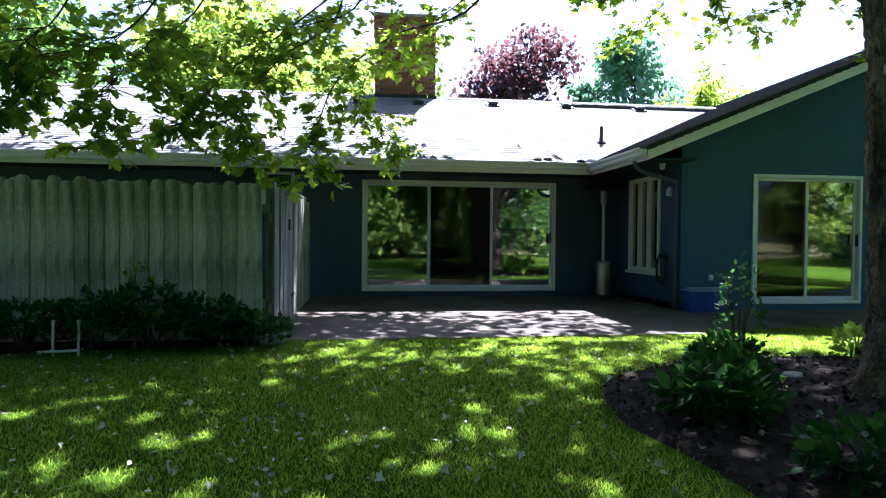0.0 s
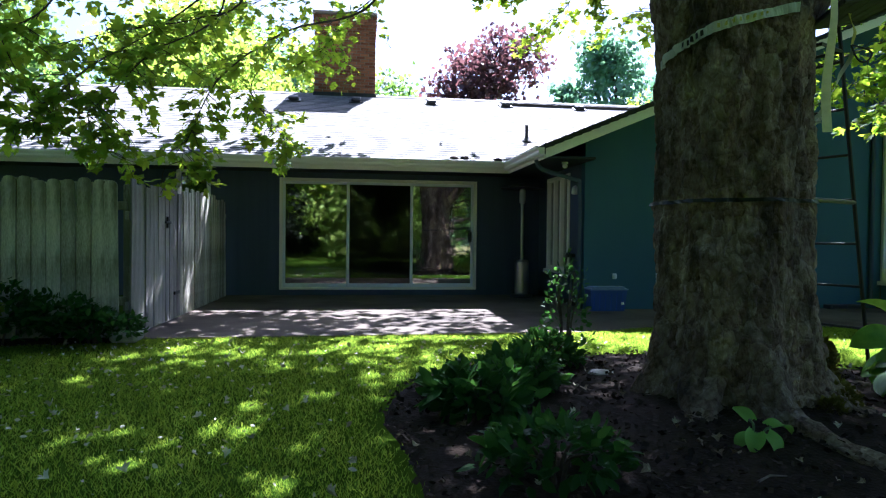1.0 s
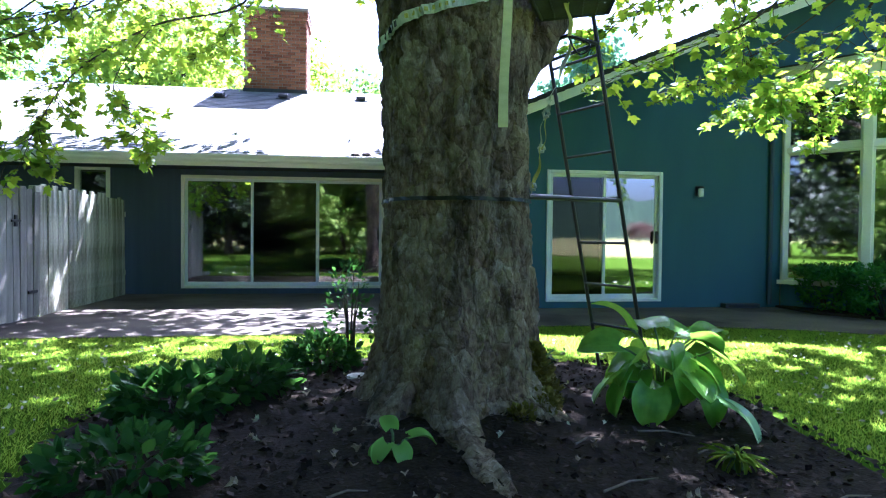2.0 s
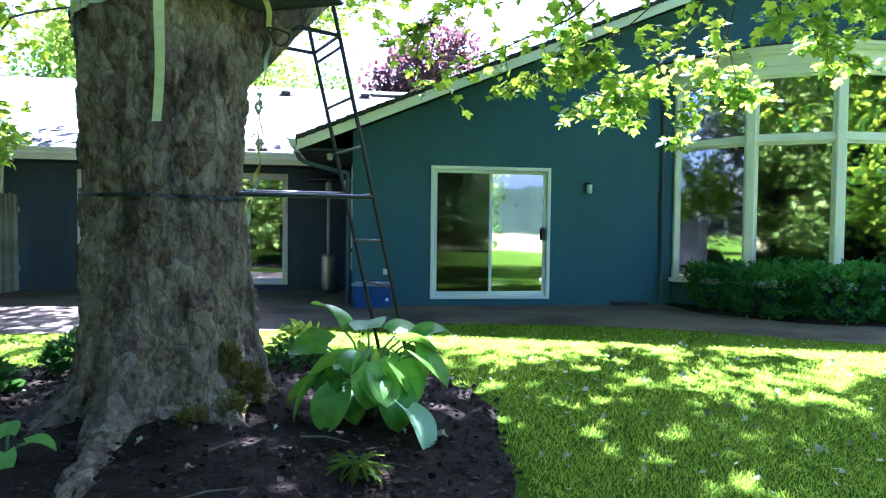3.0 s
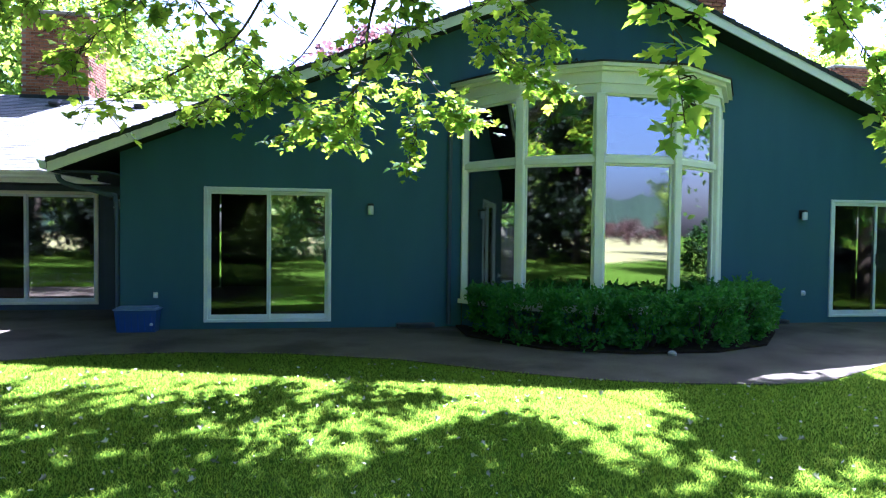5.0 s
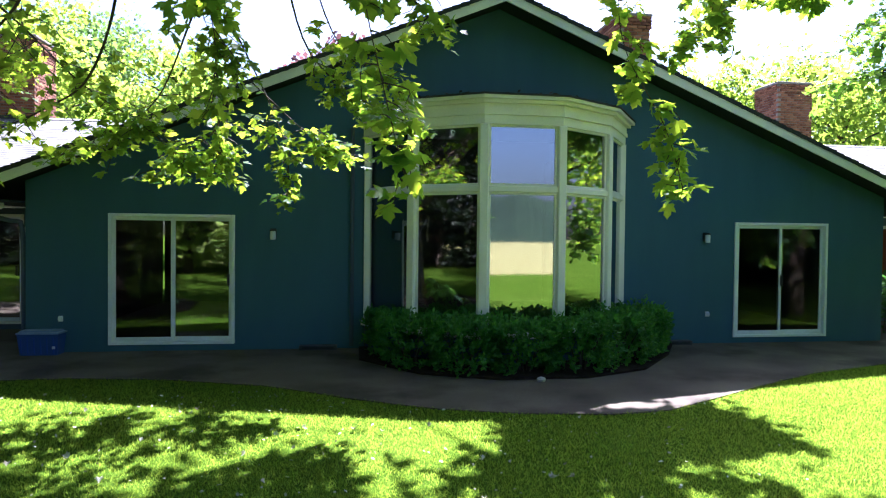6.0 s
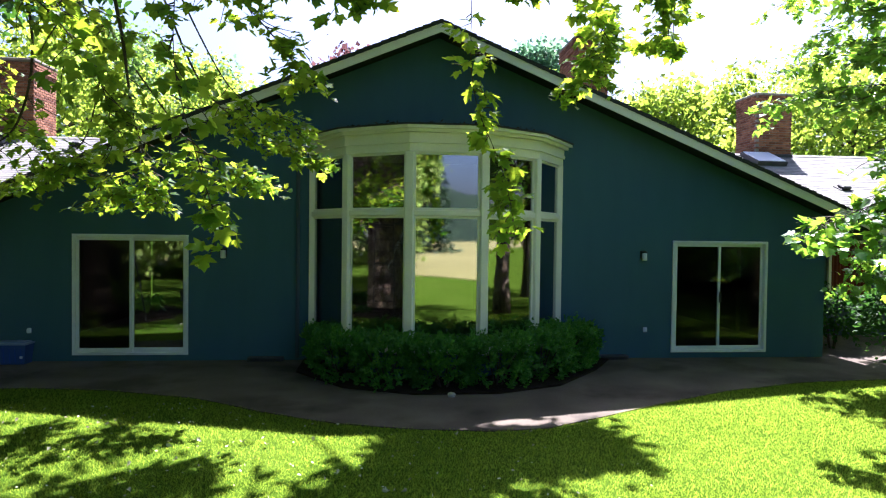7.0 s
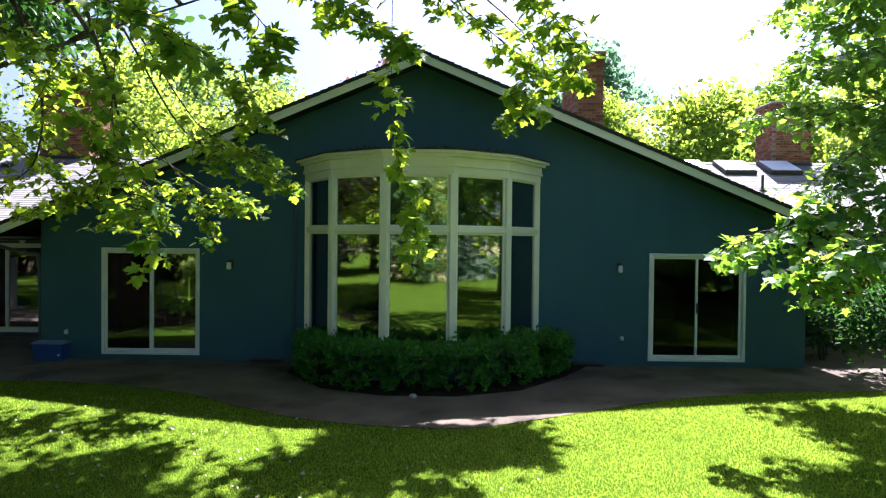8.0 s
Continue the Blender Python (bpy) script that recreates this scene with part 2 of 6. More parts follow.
CONIFER = leaf_material("conifer_needles", (0.012, 0.035, 0.014), (0.03, 0.07, 0.028), (0.05, 0.11, 0.04), 0.25, 0.6)

SEEDLING = leaf_material("seedling_leaf", (0.20, 0.40, 0.05), (0.26, 0.46, 0.07), (0.36, 0.62, 0.06), 0.35, 0.4)
HOSTA_PALE = leaf_material("hosta_pale_leaf", (0.24, 0.40, 0.22), (0.30, 0.46, 0.28), (0.32, 0.54, 0.2), 0.3, 0.3)
BROWN_LEAF = surface("brown_dead_leaf", (0.07, 0.045, 0.025), (0.30, 0.24, 0.16), 6, 0.85, 60, 0.2, vary=0.5)
# distance haze put into the leaf colour, pale and bluish
HAZE_LEAF = leaf_material("hazy_far_leaf", (0.09, 0.17, 0.10), (0.16, 0.26, 0.16), (0.30, 0.50, 0.26), 0.4, 0.6)
# dark copy of the garden leaf: shade put into the colour for dark reflections
REAR_SHADED = leaf_material("shaded_garden_leaf", (0.008, 0.016, 0.005), (0.016, 0.030, 0.008), (0.03, 0.055, 0.01), 0.3, 0.6)
GARDEN_LEAF = leaf_material("garden_tree_leaf", (0.020, 0.085, 0.014), (0.050, 0.14, 0.022), (0.42, 0.66, 0.03), 0.5, 0.4)
WEATHERED = surface("weathered_twig", (0.08, 0.065, 0.05), (0.18, 0.15, 0.12), 8, 0.9, 60, 0.3)
MOSS = surface("moss", (0.09, 0.08, 0.012), (0.24, 0.21, 0.03), 12, 0.95, 70, 0.8)
STRAP = surface("pale_yellow_webbing", (0.58, 0.55, 0.26), (0.72, 0.68, 0.36), 9, 0.8, 120, 0.2, (1, 1, 3))
STRAP_WHITE = surface("white_webbing", (0.50, 0.50, 0.42), (0.66, 0.66, 0.56), 9, 0.8, 120, 0.2)
YELLOW = surface("yellow_webbing", (0.38, 0.34, 0.05), (0.55, 0.50, 0.10), 9, 0.8, 120, 0.2)
def tinted_plastic(name, tint, body):
    """Thin see-through plastic: part coloured body, part clear tint."""
    m, nt, b = material(name)
    b.inputs["Base Color"].default_value = (*body, 1)
    b.inputs["Roughness"].default_value = 0.3
    tr, mx = nt.nodes.new("ShaderNodeBsdfTransparent"), nt.nodes.new("ShaderNodeMixShader")
    tr.inputs[0].default_value = (*tint, 1)
    mx.inputs[0].default_value = 0.45
    nt.links.new(b.outputs[0], mx.inputs[1])
    nt.links.new(tr.outputs[0], mx.inputs[2])
    nt.links.new(mx.outputs[0], nt.nodes["Material Output"].inputs[0])
    return m


CLEAR_BLUE = tinted_plastic("clear_blue_plastic", (0.45, 0.6, 0.95), (0.09, 0.16, 0.50))
BLUE = surface("blue_plastic", (0.02, 0.05, 0.30), (0.04, 0.09, 0.42), 3, 0.35, 20, 0.05)
LID = surface("clear_blue_plastic", (0.16, 0.22, 0.40), (0.26, 0.32, 0.50), 3, 0.3, 20, 0.05)
HOSE = surface("green_hose", (0.01, 0.03, 0.015), (0.02, 0.05, 0.025), 6, 0.5, 60, 0.05)
PVC = surface("white_pipe", (0.55, 0.55, 0.52), (0.72, 0.72, 0.68), 6, 0.45, 60, 0.05)
STONE = surface("pale_stone", (0.28, 0.27, 0.25), (0.45, 0.44, 0.42), 6, 0.9, 60, 0.5)
METAL_DARK = surface("dark_flashing", (0.03, 0.03, 0.032), (0.06, 0.06, 0.062), 5, 0.6, 60, 0.1)
STEM = surface("green_stem", (0.06, 0.10, 0.03), (0.10, 0.16, 0.05), 8, 0.6, 60, 0.1)
FIELD = surface("dry_field", (0.16, 0.15, 0.045), (0.27, 0.25, 0.09), 0.06, 1.0, 1.0, 0.0)


# ---- builders ----
class Build:
    """Gathers vertices and faces of one mesh, in world metres."""

    def __init__(self):
        self.v, self.f = [], []

    def add(self, verts, faces):
        o = len(self.v)
        self.v += [tuple(p) for p in verts]
        self.f += [tuple(i + o for i in q) for q in faces]
        return self

    def box(self, a, b, c=0.0, m=None):
        """A box from corner a to corner b, edges chamfered by c, turned by m."""
        lo, hi = [min(p, q) for p, q in zip(a, b)], [max(p, q) for p, q in zip(a, b)]
        c = min(c, *(0.45 * (h - g) for g, h in zip(lo, hi)))
        if c <= 0:
            vs = [(x, y, z) for x in (lo[0], hi[0]) for y in (lo[1], hi[1]) for z in (lo[2], hi[2])]
            fs = [(0, 1, 3, 2), (4, 6, 7, 5), (0, 4, 5, 1), (2, 3, 7, 6), (0, 2, 6, 4), (1, 5, 7, 3)]
        else:
            bm = bmesh.new()
            bmesh.ops.create_cube(bm, size=1.0)
            for p in bm.verts:
                p.co = Vector([lo[i] if p.co[i] < 0 else hi[i] for i in range(3)])
            bmesh.ops.bevel(bm, geom=bm.edges[:], offset=c, segments=1, affect="EDGES")
            bm.verts.index_update()
            vs, fs = [p.co[:] for p in bm.verts], [[p.index for p in q.verts] for q in bm.faces]
            bm.free()
        if m is not None:
            vs = [m @ Vector(p) for p in vs]
        return self.add(vs, fs)

    def prism(self, ring, low, high):
        """A flat outline (x, y) raised from low to high."""
        k = len(ring)
        vs = [(x, y, low) for x, y in ring] + [(x, y, high) for x, y in ring]
        return self.add(vs, [tuple(range(k, 2 * k)), tuple(reversed(range(k)))] + [(i, (i + 1) % k, k + (i + 1) % k, k + i) for i in range(k)])

    def slab(self, ring, d):
        """A ring of 3D points thickened by the vector d."""
        k = len(ring)
        vs = [Vector(p) for p in ring] + [Vector(p) + Vector(d) for p in ring]
        return self.add(vs, [tuple(range(k, 2 * k)), tuple(reversed(range(k)))] + [(i, (i + 1) % k, k + (i + 1) % k, k + i) for i in range(k)])

    def tube(self, pts, radii, n=8, cap=True, rough=0.0):
        pts = [Vector(p) for p in pts]
        if not hasattr(radii, "__len__"):
            radii = [radii] * len(pts)
        vs, fs = [], []
        ref = Vector((0.31, 0.17, 0.93))
        for i, p in enumerate(pts):
            d = (pts[min(i + 1, len(pts) - 1)] - pts[max(i - 1, 0)]).normalized()
            if abs(d.dot(ref)) > 0.95:
                ref = Vector((0.9, 0.3, 0.1))
            u = d.cross(ref).normalized()
            w = d.cross(u)
            for k in range(n):
                a = 2 * math.pi * k / n
                r = radii[i] * (1 + rough * noise.noise((p + u * math.cos(a) + w * math.sin(a)) * 3.1))
                vs.append(p + (u * math.cos(a) + w * math.sin(a)) * r)
        for i in range(len(pts) - 1):
            for k in range(n):
                fs.append((i * n + k, i * n + (k + 1) % n, (i + 1) * n + (k + 1) % n, (i + 1) * n + k))
        if cap:
            fs += [tuple(reversed(range(n))), tuple(range(len(vs) - n, len(vs)))]
        return self.add(vs, fs)

    def lathe(self, centre, profile, n=20):
        c = Vector(centre)
        vs = [c + Vector((r * math.cos(2 * math.pi * k / n), r * math.sin(2 * math.pi * k / n), z)) for r, z in profile for k in range(n)]
        fs = [(i * n + k, i * n + (k + 1) % n, (i + 1) * n + (k + 1) % n, (i + 1) * n + k) for i in range(len(profile) - 1) for k in range(n)]
        fs += [tuple(reversed(range(n))), tuple(range(len(vs) - n, len(vs)))]
        return self.add(vs, fs)


def origin(ob):
    while ob.parent:
        ob = ob.parent
    return ob.location


def part(name, b, mat, parent=None, label="", smooth=False):
    """Links one mesh; its vertices are given in world metres."""
    o = origin(parent) if parent else Vector((0, 0, 0))
    me = bpy.data.meshes.new(name)
    me.from_pydata([(x - o.x, y - o.y, z - o.z) for x, y, z in b.v], [], b.f)
    me.materials.append(mat)
    if smooth:
        me.polygons.foreach_set("use_smooth", [True] * len(me.polygons))
    ob = new(name, me)
    if parent:
        ob.parent = parent
    return tagged(ob, label)


def structure(name, b, mat, label, category):
    return tagged(part(name, b, mat), label, category, kind="structure")


def thing(name, at, label, category, group="", kind=""):
    ob = new(name)
    ob.empty_display_size = 0.1
    ob.location = at
    return tagged(ob, label, category, group, kind)


def scatter(name, places, along, normal, sizes, template, tris, mat, parent=None, kind="stuff"):
    """One mesh of many small pieces: the template set at each place, y along, z normal."""
    P, D, N = (np.asarray(a, dtype=np.float64) for a in (places, along, normal))
    S = np.asarray(sizes, dtype=np.float64).reshape(-1, 1)
    D = D / np.linalg.norm(D, axis=1, keepdims=True)
    X = np.cross(D, N)
    X /= np.linalg.norm(X, axis=1, keepdims=True) + 1e-9
    N = np.cross(X, D)
    T = np.asarray(template)
    V = P[:, None, :] + S[:, None, :] * (T[None, :, 0:1] * X[:, None, :] + T[None, :, 1:2] * D[:, None, :] + T[None, :, 2:3] * N[:, None, :])
    if parent:
        V = V - np.array(origin(parent))
    F = (np.asarray(tris)[None] + (np.arange(len(P)) * len(T))[:, None, None]).reshape(-1, 3)
    me = bpy.data.meshes.new(name)
    me.vertices.add(V.shape[0] * V.shape[1])
    me.vertices.foreach_set("co", V.astype(np.float32).ravel())
    me.loops.add(F.size)
    me.loops.foreach_set("vertex_index", F.astype(np.int32).ravel())
    me.polygons.add(len(F))
    me.polygons.foreach_set("loop_start", np.arange(0, F.size, 3, dtype=np.int32))
    me.update(calc_edges=True)
    me.materials.append(mat)
    ob = new(name, me)
    if parent:
        ob.parent = parent
    if kind:
        ob["kind"] = kind
    return ob


def curve(pts, steps=6):
    """A smooth line through the points."""
    p = [Vector(q) for q in pts]
    p = [p[0] * 2 - p[1]] + p + [p[-1] * 2 - p[-2]]
    out = []
    for i in range(1, len(p) - 2):
        for s in range(steps):
            t = s / steps
            a, b, c, d = p[i - 1:i + 3]
            out.append(0.5 * (2 * b + (c - a) * t + (2 * a - 5 * b + 4 * c - d) * t * t + (3 * b - a - 3 * c + d) * t ** 3))
    return out + [p[-2]]


# leaf outlines, base at the origin, tip along y
def lobed(side):
    """A folded leaf from the outline of its right half, first point at the stalk."""
    ring = [(0.0, 0.0)] + side + [(0.0, 1.0)] + [(-x, y) for x, y in reversed(side)]
    pts = [(0.0, 0.36)] + ring
    n = len(ring)
    return [(x, y, 0.16 * abs(x) - 0.13 * y * y) for x, y in pts], [(0, i, i % n + 1) for i in range(1, n + 1)]


PLANE_LEAF, PLANE_TRIS = lobed([(0.24, -0.04), (0.46, 0.16), (0.34, 0.30), (0.60, 0.56), (0.27, 0.58)])
SPRAY_LEAF, SPRAY_TRIS = lobed([(0.18, -0.07), (0.44, 0.04), (0.37, 0.17), (0.50, 0.28), (0.68, 0.57), (0.47, 0.53), (0.33, 0.47), (0.27, 0.56), (0.29, 0.73), (0.15, 0.80)])
OVAL_LEAF = [(0, 0, 0), (0.26, 0.35, 0.05), (0.2, 0.72, 0.03), (0, 1, -0.06), (-0.2, 0.72, 0.03), (-0.26, 0.35, 0.05), (0, 0.5, -0.03)]
OVAL_TRIS = [(6, i, (i + 1) % 6) for i in range(6)]
CHIP_LEAF = [(0, 0, 0), (0.45, 0.45, 0.06), (0, 1, 0), (-0.45, 0.45, 0.06)]
CHIP_TRIS = [(0, 1, 2), (0, 2, 3)]
BLADE = [(-0.07, 0, 0), (0.07, 0, 0), (0.035, 0.6, 0.06), (0, 1, 0.16)]
BLADE_TRIS = [(0, 1, 2), (0, 2, 3)]
rng = np.random.default_rng(7)


def wild(n, up=0.0):
    d = rng.normal(size=(n, 3))
    d[:, 2] += up
    return d / np.linalg.norm(d, axis=1, keepdims=True)


# ---- ground ----
def lawn_edge(x):
    """y of the border between lawn and patio."""
    return float(np.interp(x, [-40, -0.9, 2.1, 4.5, 5.6, 6.8, 8.0, 9.3, 10.3, 11.2, 12.1, 13.0, 13.7, 14.6, 15.5, 16.8, 18.3, 21, 24, 60],
                           [6.5, 6.55, 6.64, 6.72, 7.1, 7.15, 6.95, 6.5, 5.8, 5.3, 5.03, 4.9, 4.98, 5.45, 5.96, 6.6, 7.05, 7.3, 7.4, 7.4]))


def in_bed(x, y, grow=0.0):
    r = 1.0 + 0.05 * np.sin(5 * np.arctan2(y - 3.1, x - 4.2)) + 0.03 * np.sin(11 * np.arctan2(y - 3.1, x - 4.2))
    return (np.abs((x - 4.18) / (2.2 + grow)) ** 2.6 + np.abs((y - 3.1) / (2.15 + grow)) ** 2.6) < r


def bed_height(x, y):
    d = np.hypot(x - 4.32, y - 3.44)
    return 0.02 + 0.13 * np.exp(-(d / 1.15) ** 2)


g = Build()
ring = [(-500, -500), (500, -500), (500, 500), (-500, 500)]
g.add([(x, y, -0.012) for x, y in ring], [(0, 1, 2, 3)])
structure("ground", g, LAWN, "mown green lawn running out to fields", "lawn")

xs = [x / 4 for x in range(-4, 104)]
p = Build()
ring = [(x, lawn_edge(x)) for x in xs] + [(26.0, 12.5), (-1.0, 12.5)]
p.prism(ring, -0.15, 0.0)
structure("patio", p, CONCRETE, "brown weathered concrete patio with curved border", "patio")

# planting bed under the tree, a low mound
b = Build()
n_r, n_a = 14, 64
for i in range(n_r + 1):
    for k in range(n_a):
        a = 2 * math.pi * k / n_a
        ca, sa = math.cos(a), math.sin(a)
        rr = 1.0 + 0.05 * math.sin(5 * a) + 0.03 * math.sin(11 * a)
        e = (abs(ca / 2.2) ** 2.6 + abs(sa / 2.15) ** 2.6) ** (-1 / 2.6) * rr ** (1 / 2.6) * i / n_r
        x, y = 4.18 + e * ca, 3.1 + e * sa
        z = float(bed_height(x, y)) + 0.02 * noise.noise(Vector((x * 3, y * 3, 0))) if i < n_r else -0.05
        b.v.append((x, y, z))
for i in range(n_r):
    for k in range(n_a):
        b.f.append((i * n_a + k, (i + 1) * n_a + k, (i + 1) * n_a + (k + 1) % n_a, i * n_a + (k + 1) % n_a))
structure("planting_bed", b, SOIL, "dark bark mulch bed round the old tree", "flower bed")
b = Build()
ring = [(-14, 6.45), (-14, 5.5), (-9, 5.6), (-5, 5.75), (-3, 5.95), (-1.6, 6.2), (-0.75, 6.3), (-0.55, 6.45)]
b.prism(ring, -0.05, 0.03)
structure("fence_bed", b, SOIL, "dark soil bed along the fence", "flower bed")


# ---- house ----
SL = 0.413                      # pitch of the roofs
CX, RIDGE = 12.70, 5.84         # gable's middle and top
EX0, EX1 = 4.54, 20.86          # gable's eaves
GX0, GX1, GY = 5.34, 20.03, 9.01


def gable_z(x):
    return RIDGE - SL * abs(x - CX)


def wall_with_openings(b, x0, x1, top, y, thick, holes):
    """A wall along x whose front is at y, with rectangular openings; top(x) is its upper edge."""
    cuts = sorted({x0, x1, CX if x0 < CX < x1 else x0, *(h[0] for h in holes), *(h[1] for h in holes)})
    for a, c in zip(cuts, cuts[1:]):
        if c - a < 1e-6:
            continue
        mine = sorted([h for h in holes if h[0] < (a + c) / 2 < h[1]], key=lambda h: h[2])
        low = 0.0
        for h in mine + [None]:
            ta, tc = (h[2], h[2]) if h else (top(a), top(c))
            if min(ta, tc) > low + 1e-6:
                b.slab([(a, y, low), (c, y, low), (c, y, tc), (a, y, ta)], (0, thick, 0))
            if h:
                low = h[3]


BAY = [(10.49, 9.01), (11.17, 8.03), (12.15, 7.46), (13.30, 7.46), (14.26, 8.03), (14.93, 9.01)]
gable_top = lambda x: gable_z(x) - 0.16
b = Build()
wall_with_openings(b, GX0, GX1, gable_top, GY, 0.16, [(6.53, 8.43, 0.10, 2.16), (10.49, 14.93, 0.0, 3.55), (17.05, 18.89, 0.10, 2.16)])
structure("wall_gable", b, WALL, "slate blue painted gable wall", "wall")
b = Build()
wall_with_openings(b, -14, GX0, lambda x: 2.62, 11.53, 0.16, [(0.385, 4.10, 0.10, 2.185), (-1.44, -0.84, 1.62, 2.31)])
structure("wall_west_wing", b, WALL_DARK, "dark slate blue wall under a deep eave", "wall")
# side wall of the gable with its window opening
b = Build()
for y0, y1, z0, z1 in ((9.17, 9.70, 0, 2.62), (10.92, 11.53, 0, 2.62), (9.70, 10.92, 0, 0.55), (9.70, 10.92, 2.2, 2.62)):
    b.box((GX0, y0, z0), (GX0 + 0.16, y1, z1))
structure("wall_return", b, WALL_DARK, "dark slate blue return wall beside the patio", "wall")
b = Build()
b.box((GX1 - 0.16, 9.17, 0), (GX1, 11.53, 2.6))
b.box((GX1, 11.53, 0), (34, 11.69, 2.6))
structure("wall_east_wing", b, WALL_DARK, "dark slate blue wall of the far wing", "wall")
# rooms behind the glass, their dimness put into the dark colours
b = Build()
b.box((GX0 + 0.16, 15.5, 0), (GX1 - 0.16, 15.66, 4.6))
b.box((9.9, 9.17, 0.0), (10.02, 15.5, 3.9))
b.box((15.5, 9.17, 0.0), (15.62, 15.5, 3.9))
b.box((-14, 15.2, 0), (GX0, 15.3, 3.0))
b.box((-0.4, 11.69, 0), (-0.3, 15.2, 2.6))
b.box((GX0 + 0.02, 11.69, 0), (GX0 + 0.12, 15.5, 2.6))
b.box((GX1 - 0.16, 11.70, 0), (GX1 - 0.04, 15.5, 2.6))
structure("wall_inside", b, INNER, "plaster walls of the rooms, dimness put into their dark colour", "wall")
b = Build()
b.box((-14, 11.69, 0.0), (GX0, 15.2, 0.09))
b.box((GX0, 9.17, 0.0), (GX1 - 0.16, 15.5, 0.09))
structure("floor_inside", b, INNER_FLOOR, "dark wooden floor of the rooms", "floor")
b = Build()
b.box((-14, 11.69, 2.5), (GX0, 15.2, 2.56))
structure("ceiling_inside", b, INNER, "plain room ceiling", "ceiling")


# roofs: stepped courses of shingles over a deck
def wing_x(y):
    return EX0 + (y - 10.8) * 0.43 / SL


WS, WE, WR = 0.43, 10.8, 16.05   # west wing: pitch, eave y, ridge y
WZ = 2.50


def wing_z(y):
    return WZ + WS * (y - WE)


def course_roof(name, left, right, label):
    """One wing's front slope, laid in courses; left(y) and right(y) bound it."""
    b = Build()
    y, step = WE - 0.04, 0.135
    r = random.Random(3)
    while y < WR:
        y2 = min(y + step, WR)
        x = left(y)
        end = right(y)
        x -= r.random() * 0.3
        while x < end:
            w = 0.9
            x2 = min(x + w, end)
            e2 = min(x2, right(y2)) if x2 >= end else x2
            z, zb = wing_z(y) + 0.009 + r.random() * 0.002, wing_z(y2) + 0.002
            b.add([(x, y, z - 0.02), (x2, y, z - 0.02), (x2, y, z), (x, y, z), (x, y2, zb), (max(e2, x2 if x2 < end else right(y2)), y2, zb)],
                  [(0, 1, 2, 3), (3, 2, 5, 4)])
            x = x2
        y = y2
    roof = structure(name, b, SHINGLE, label, "roof")
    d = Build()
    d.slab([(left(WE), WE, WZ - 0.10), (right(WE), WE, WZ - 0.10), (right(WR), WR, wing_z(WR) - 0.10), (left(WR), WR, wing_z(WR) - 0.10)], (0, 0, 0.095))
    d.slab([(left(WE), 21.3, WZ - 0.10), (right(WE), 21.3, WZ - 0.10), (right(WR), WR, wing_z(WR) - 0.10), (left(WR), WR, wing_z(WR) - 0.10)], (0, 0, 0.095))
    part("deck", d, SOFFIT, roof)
    c = Build()
    for k in range(int((right(WR) - left(WR)) / 0.3)):
        x = left(WR) + k * 0.3
        c.add([(x, WR - 0.14, wing_z(WR) - 0.04), (x + 0.29, WR - 0.14, wing_z(WR) - 0.04), (x + 0.29, WR, wing_z(WR) + 0.03), (x, WR, wing_z(WR) + 0.03),
               (x, WR + 0.14, wing_z(WR) - 0.04), (x + 0.29, WR + 0.14, wing_z(WR) - 0.04)], [(0, 1, 2, 3), (3, 2, 5, 4)])
    part("ridge_cap", c, SHINGLE, roof)
    return roof


course_roof("roof_west_wing", lambda y: -14.0, wing_x, "pale grey asphalt shingle roof in bright sun")
course_roof("roof_east_wing", lambda y: 2 * CX - wing_x(y), lambda y: 34.0, "pale grey asphalt shingle roof of the far wing")

# gable roof
RY0 = 8.55
roof = Build()
for s in (-1, 1):
    k, course = 0, 0.30
    run = CX - EX0
    x = run
    while x > 0.01:
        x2 = max(x - 0.14, 0)
        z, z2 = RIDGE - SL * x + 0.022, RIDGE - SL * x2 + 0.008
        y = RY0 - 0.045 + 0.01 * math.sin(k * 2.3)
        roof.add([(CX + s * x, y, z - 0.075), (CX + s * x, y, z), (CX + s * x2, y, z2), (CX + s * x2, y, z2 - 0.075),
                  (CX + s * x, 22, z - 0.02), (CX + s * x, 22, z), (CX + s * x2, 22, z2), (CX + s * x2, 22, z2 - 0.02)],
                 [(0, 1, 2, 3), (1, 5, 6, 2), (0, 4, 5, 1), (4, 7, 6, 5)])
        x, k = x2, k + 1
gable_roof = structure("roof_gable", roof, DARK_SHINGLE, "dark rough edged shingle roof over the gable", "roof")
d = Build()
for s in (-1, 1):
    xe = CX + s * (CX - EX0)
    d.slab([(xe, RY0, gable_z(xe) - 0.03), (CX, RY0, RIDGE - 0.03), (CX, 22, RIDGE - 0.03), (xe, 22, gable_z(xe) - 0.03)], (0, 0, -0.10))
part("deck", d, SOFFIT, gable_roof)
for s in (-1, 1):
    d = Build()
    xe = CX + s * (CX - EX0 - 0.02)
    d.slab([(xe, RY0 + 0.0, gable_z(xe) - 0.20), (CX, RY0, RIDGE - 0.20), (CX, RY0, RIDGE - 0.055), (xe, RY0, gable_z(xe) - 0.055)], (0, -0.03, 0))
    part("rake_board", d, CREAM, gable_roof, "cream painted rake board")


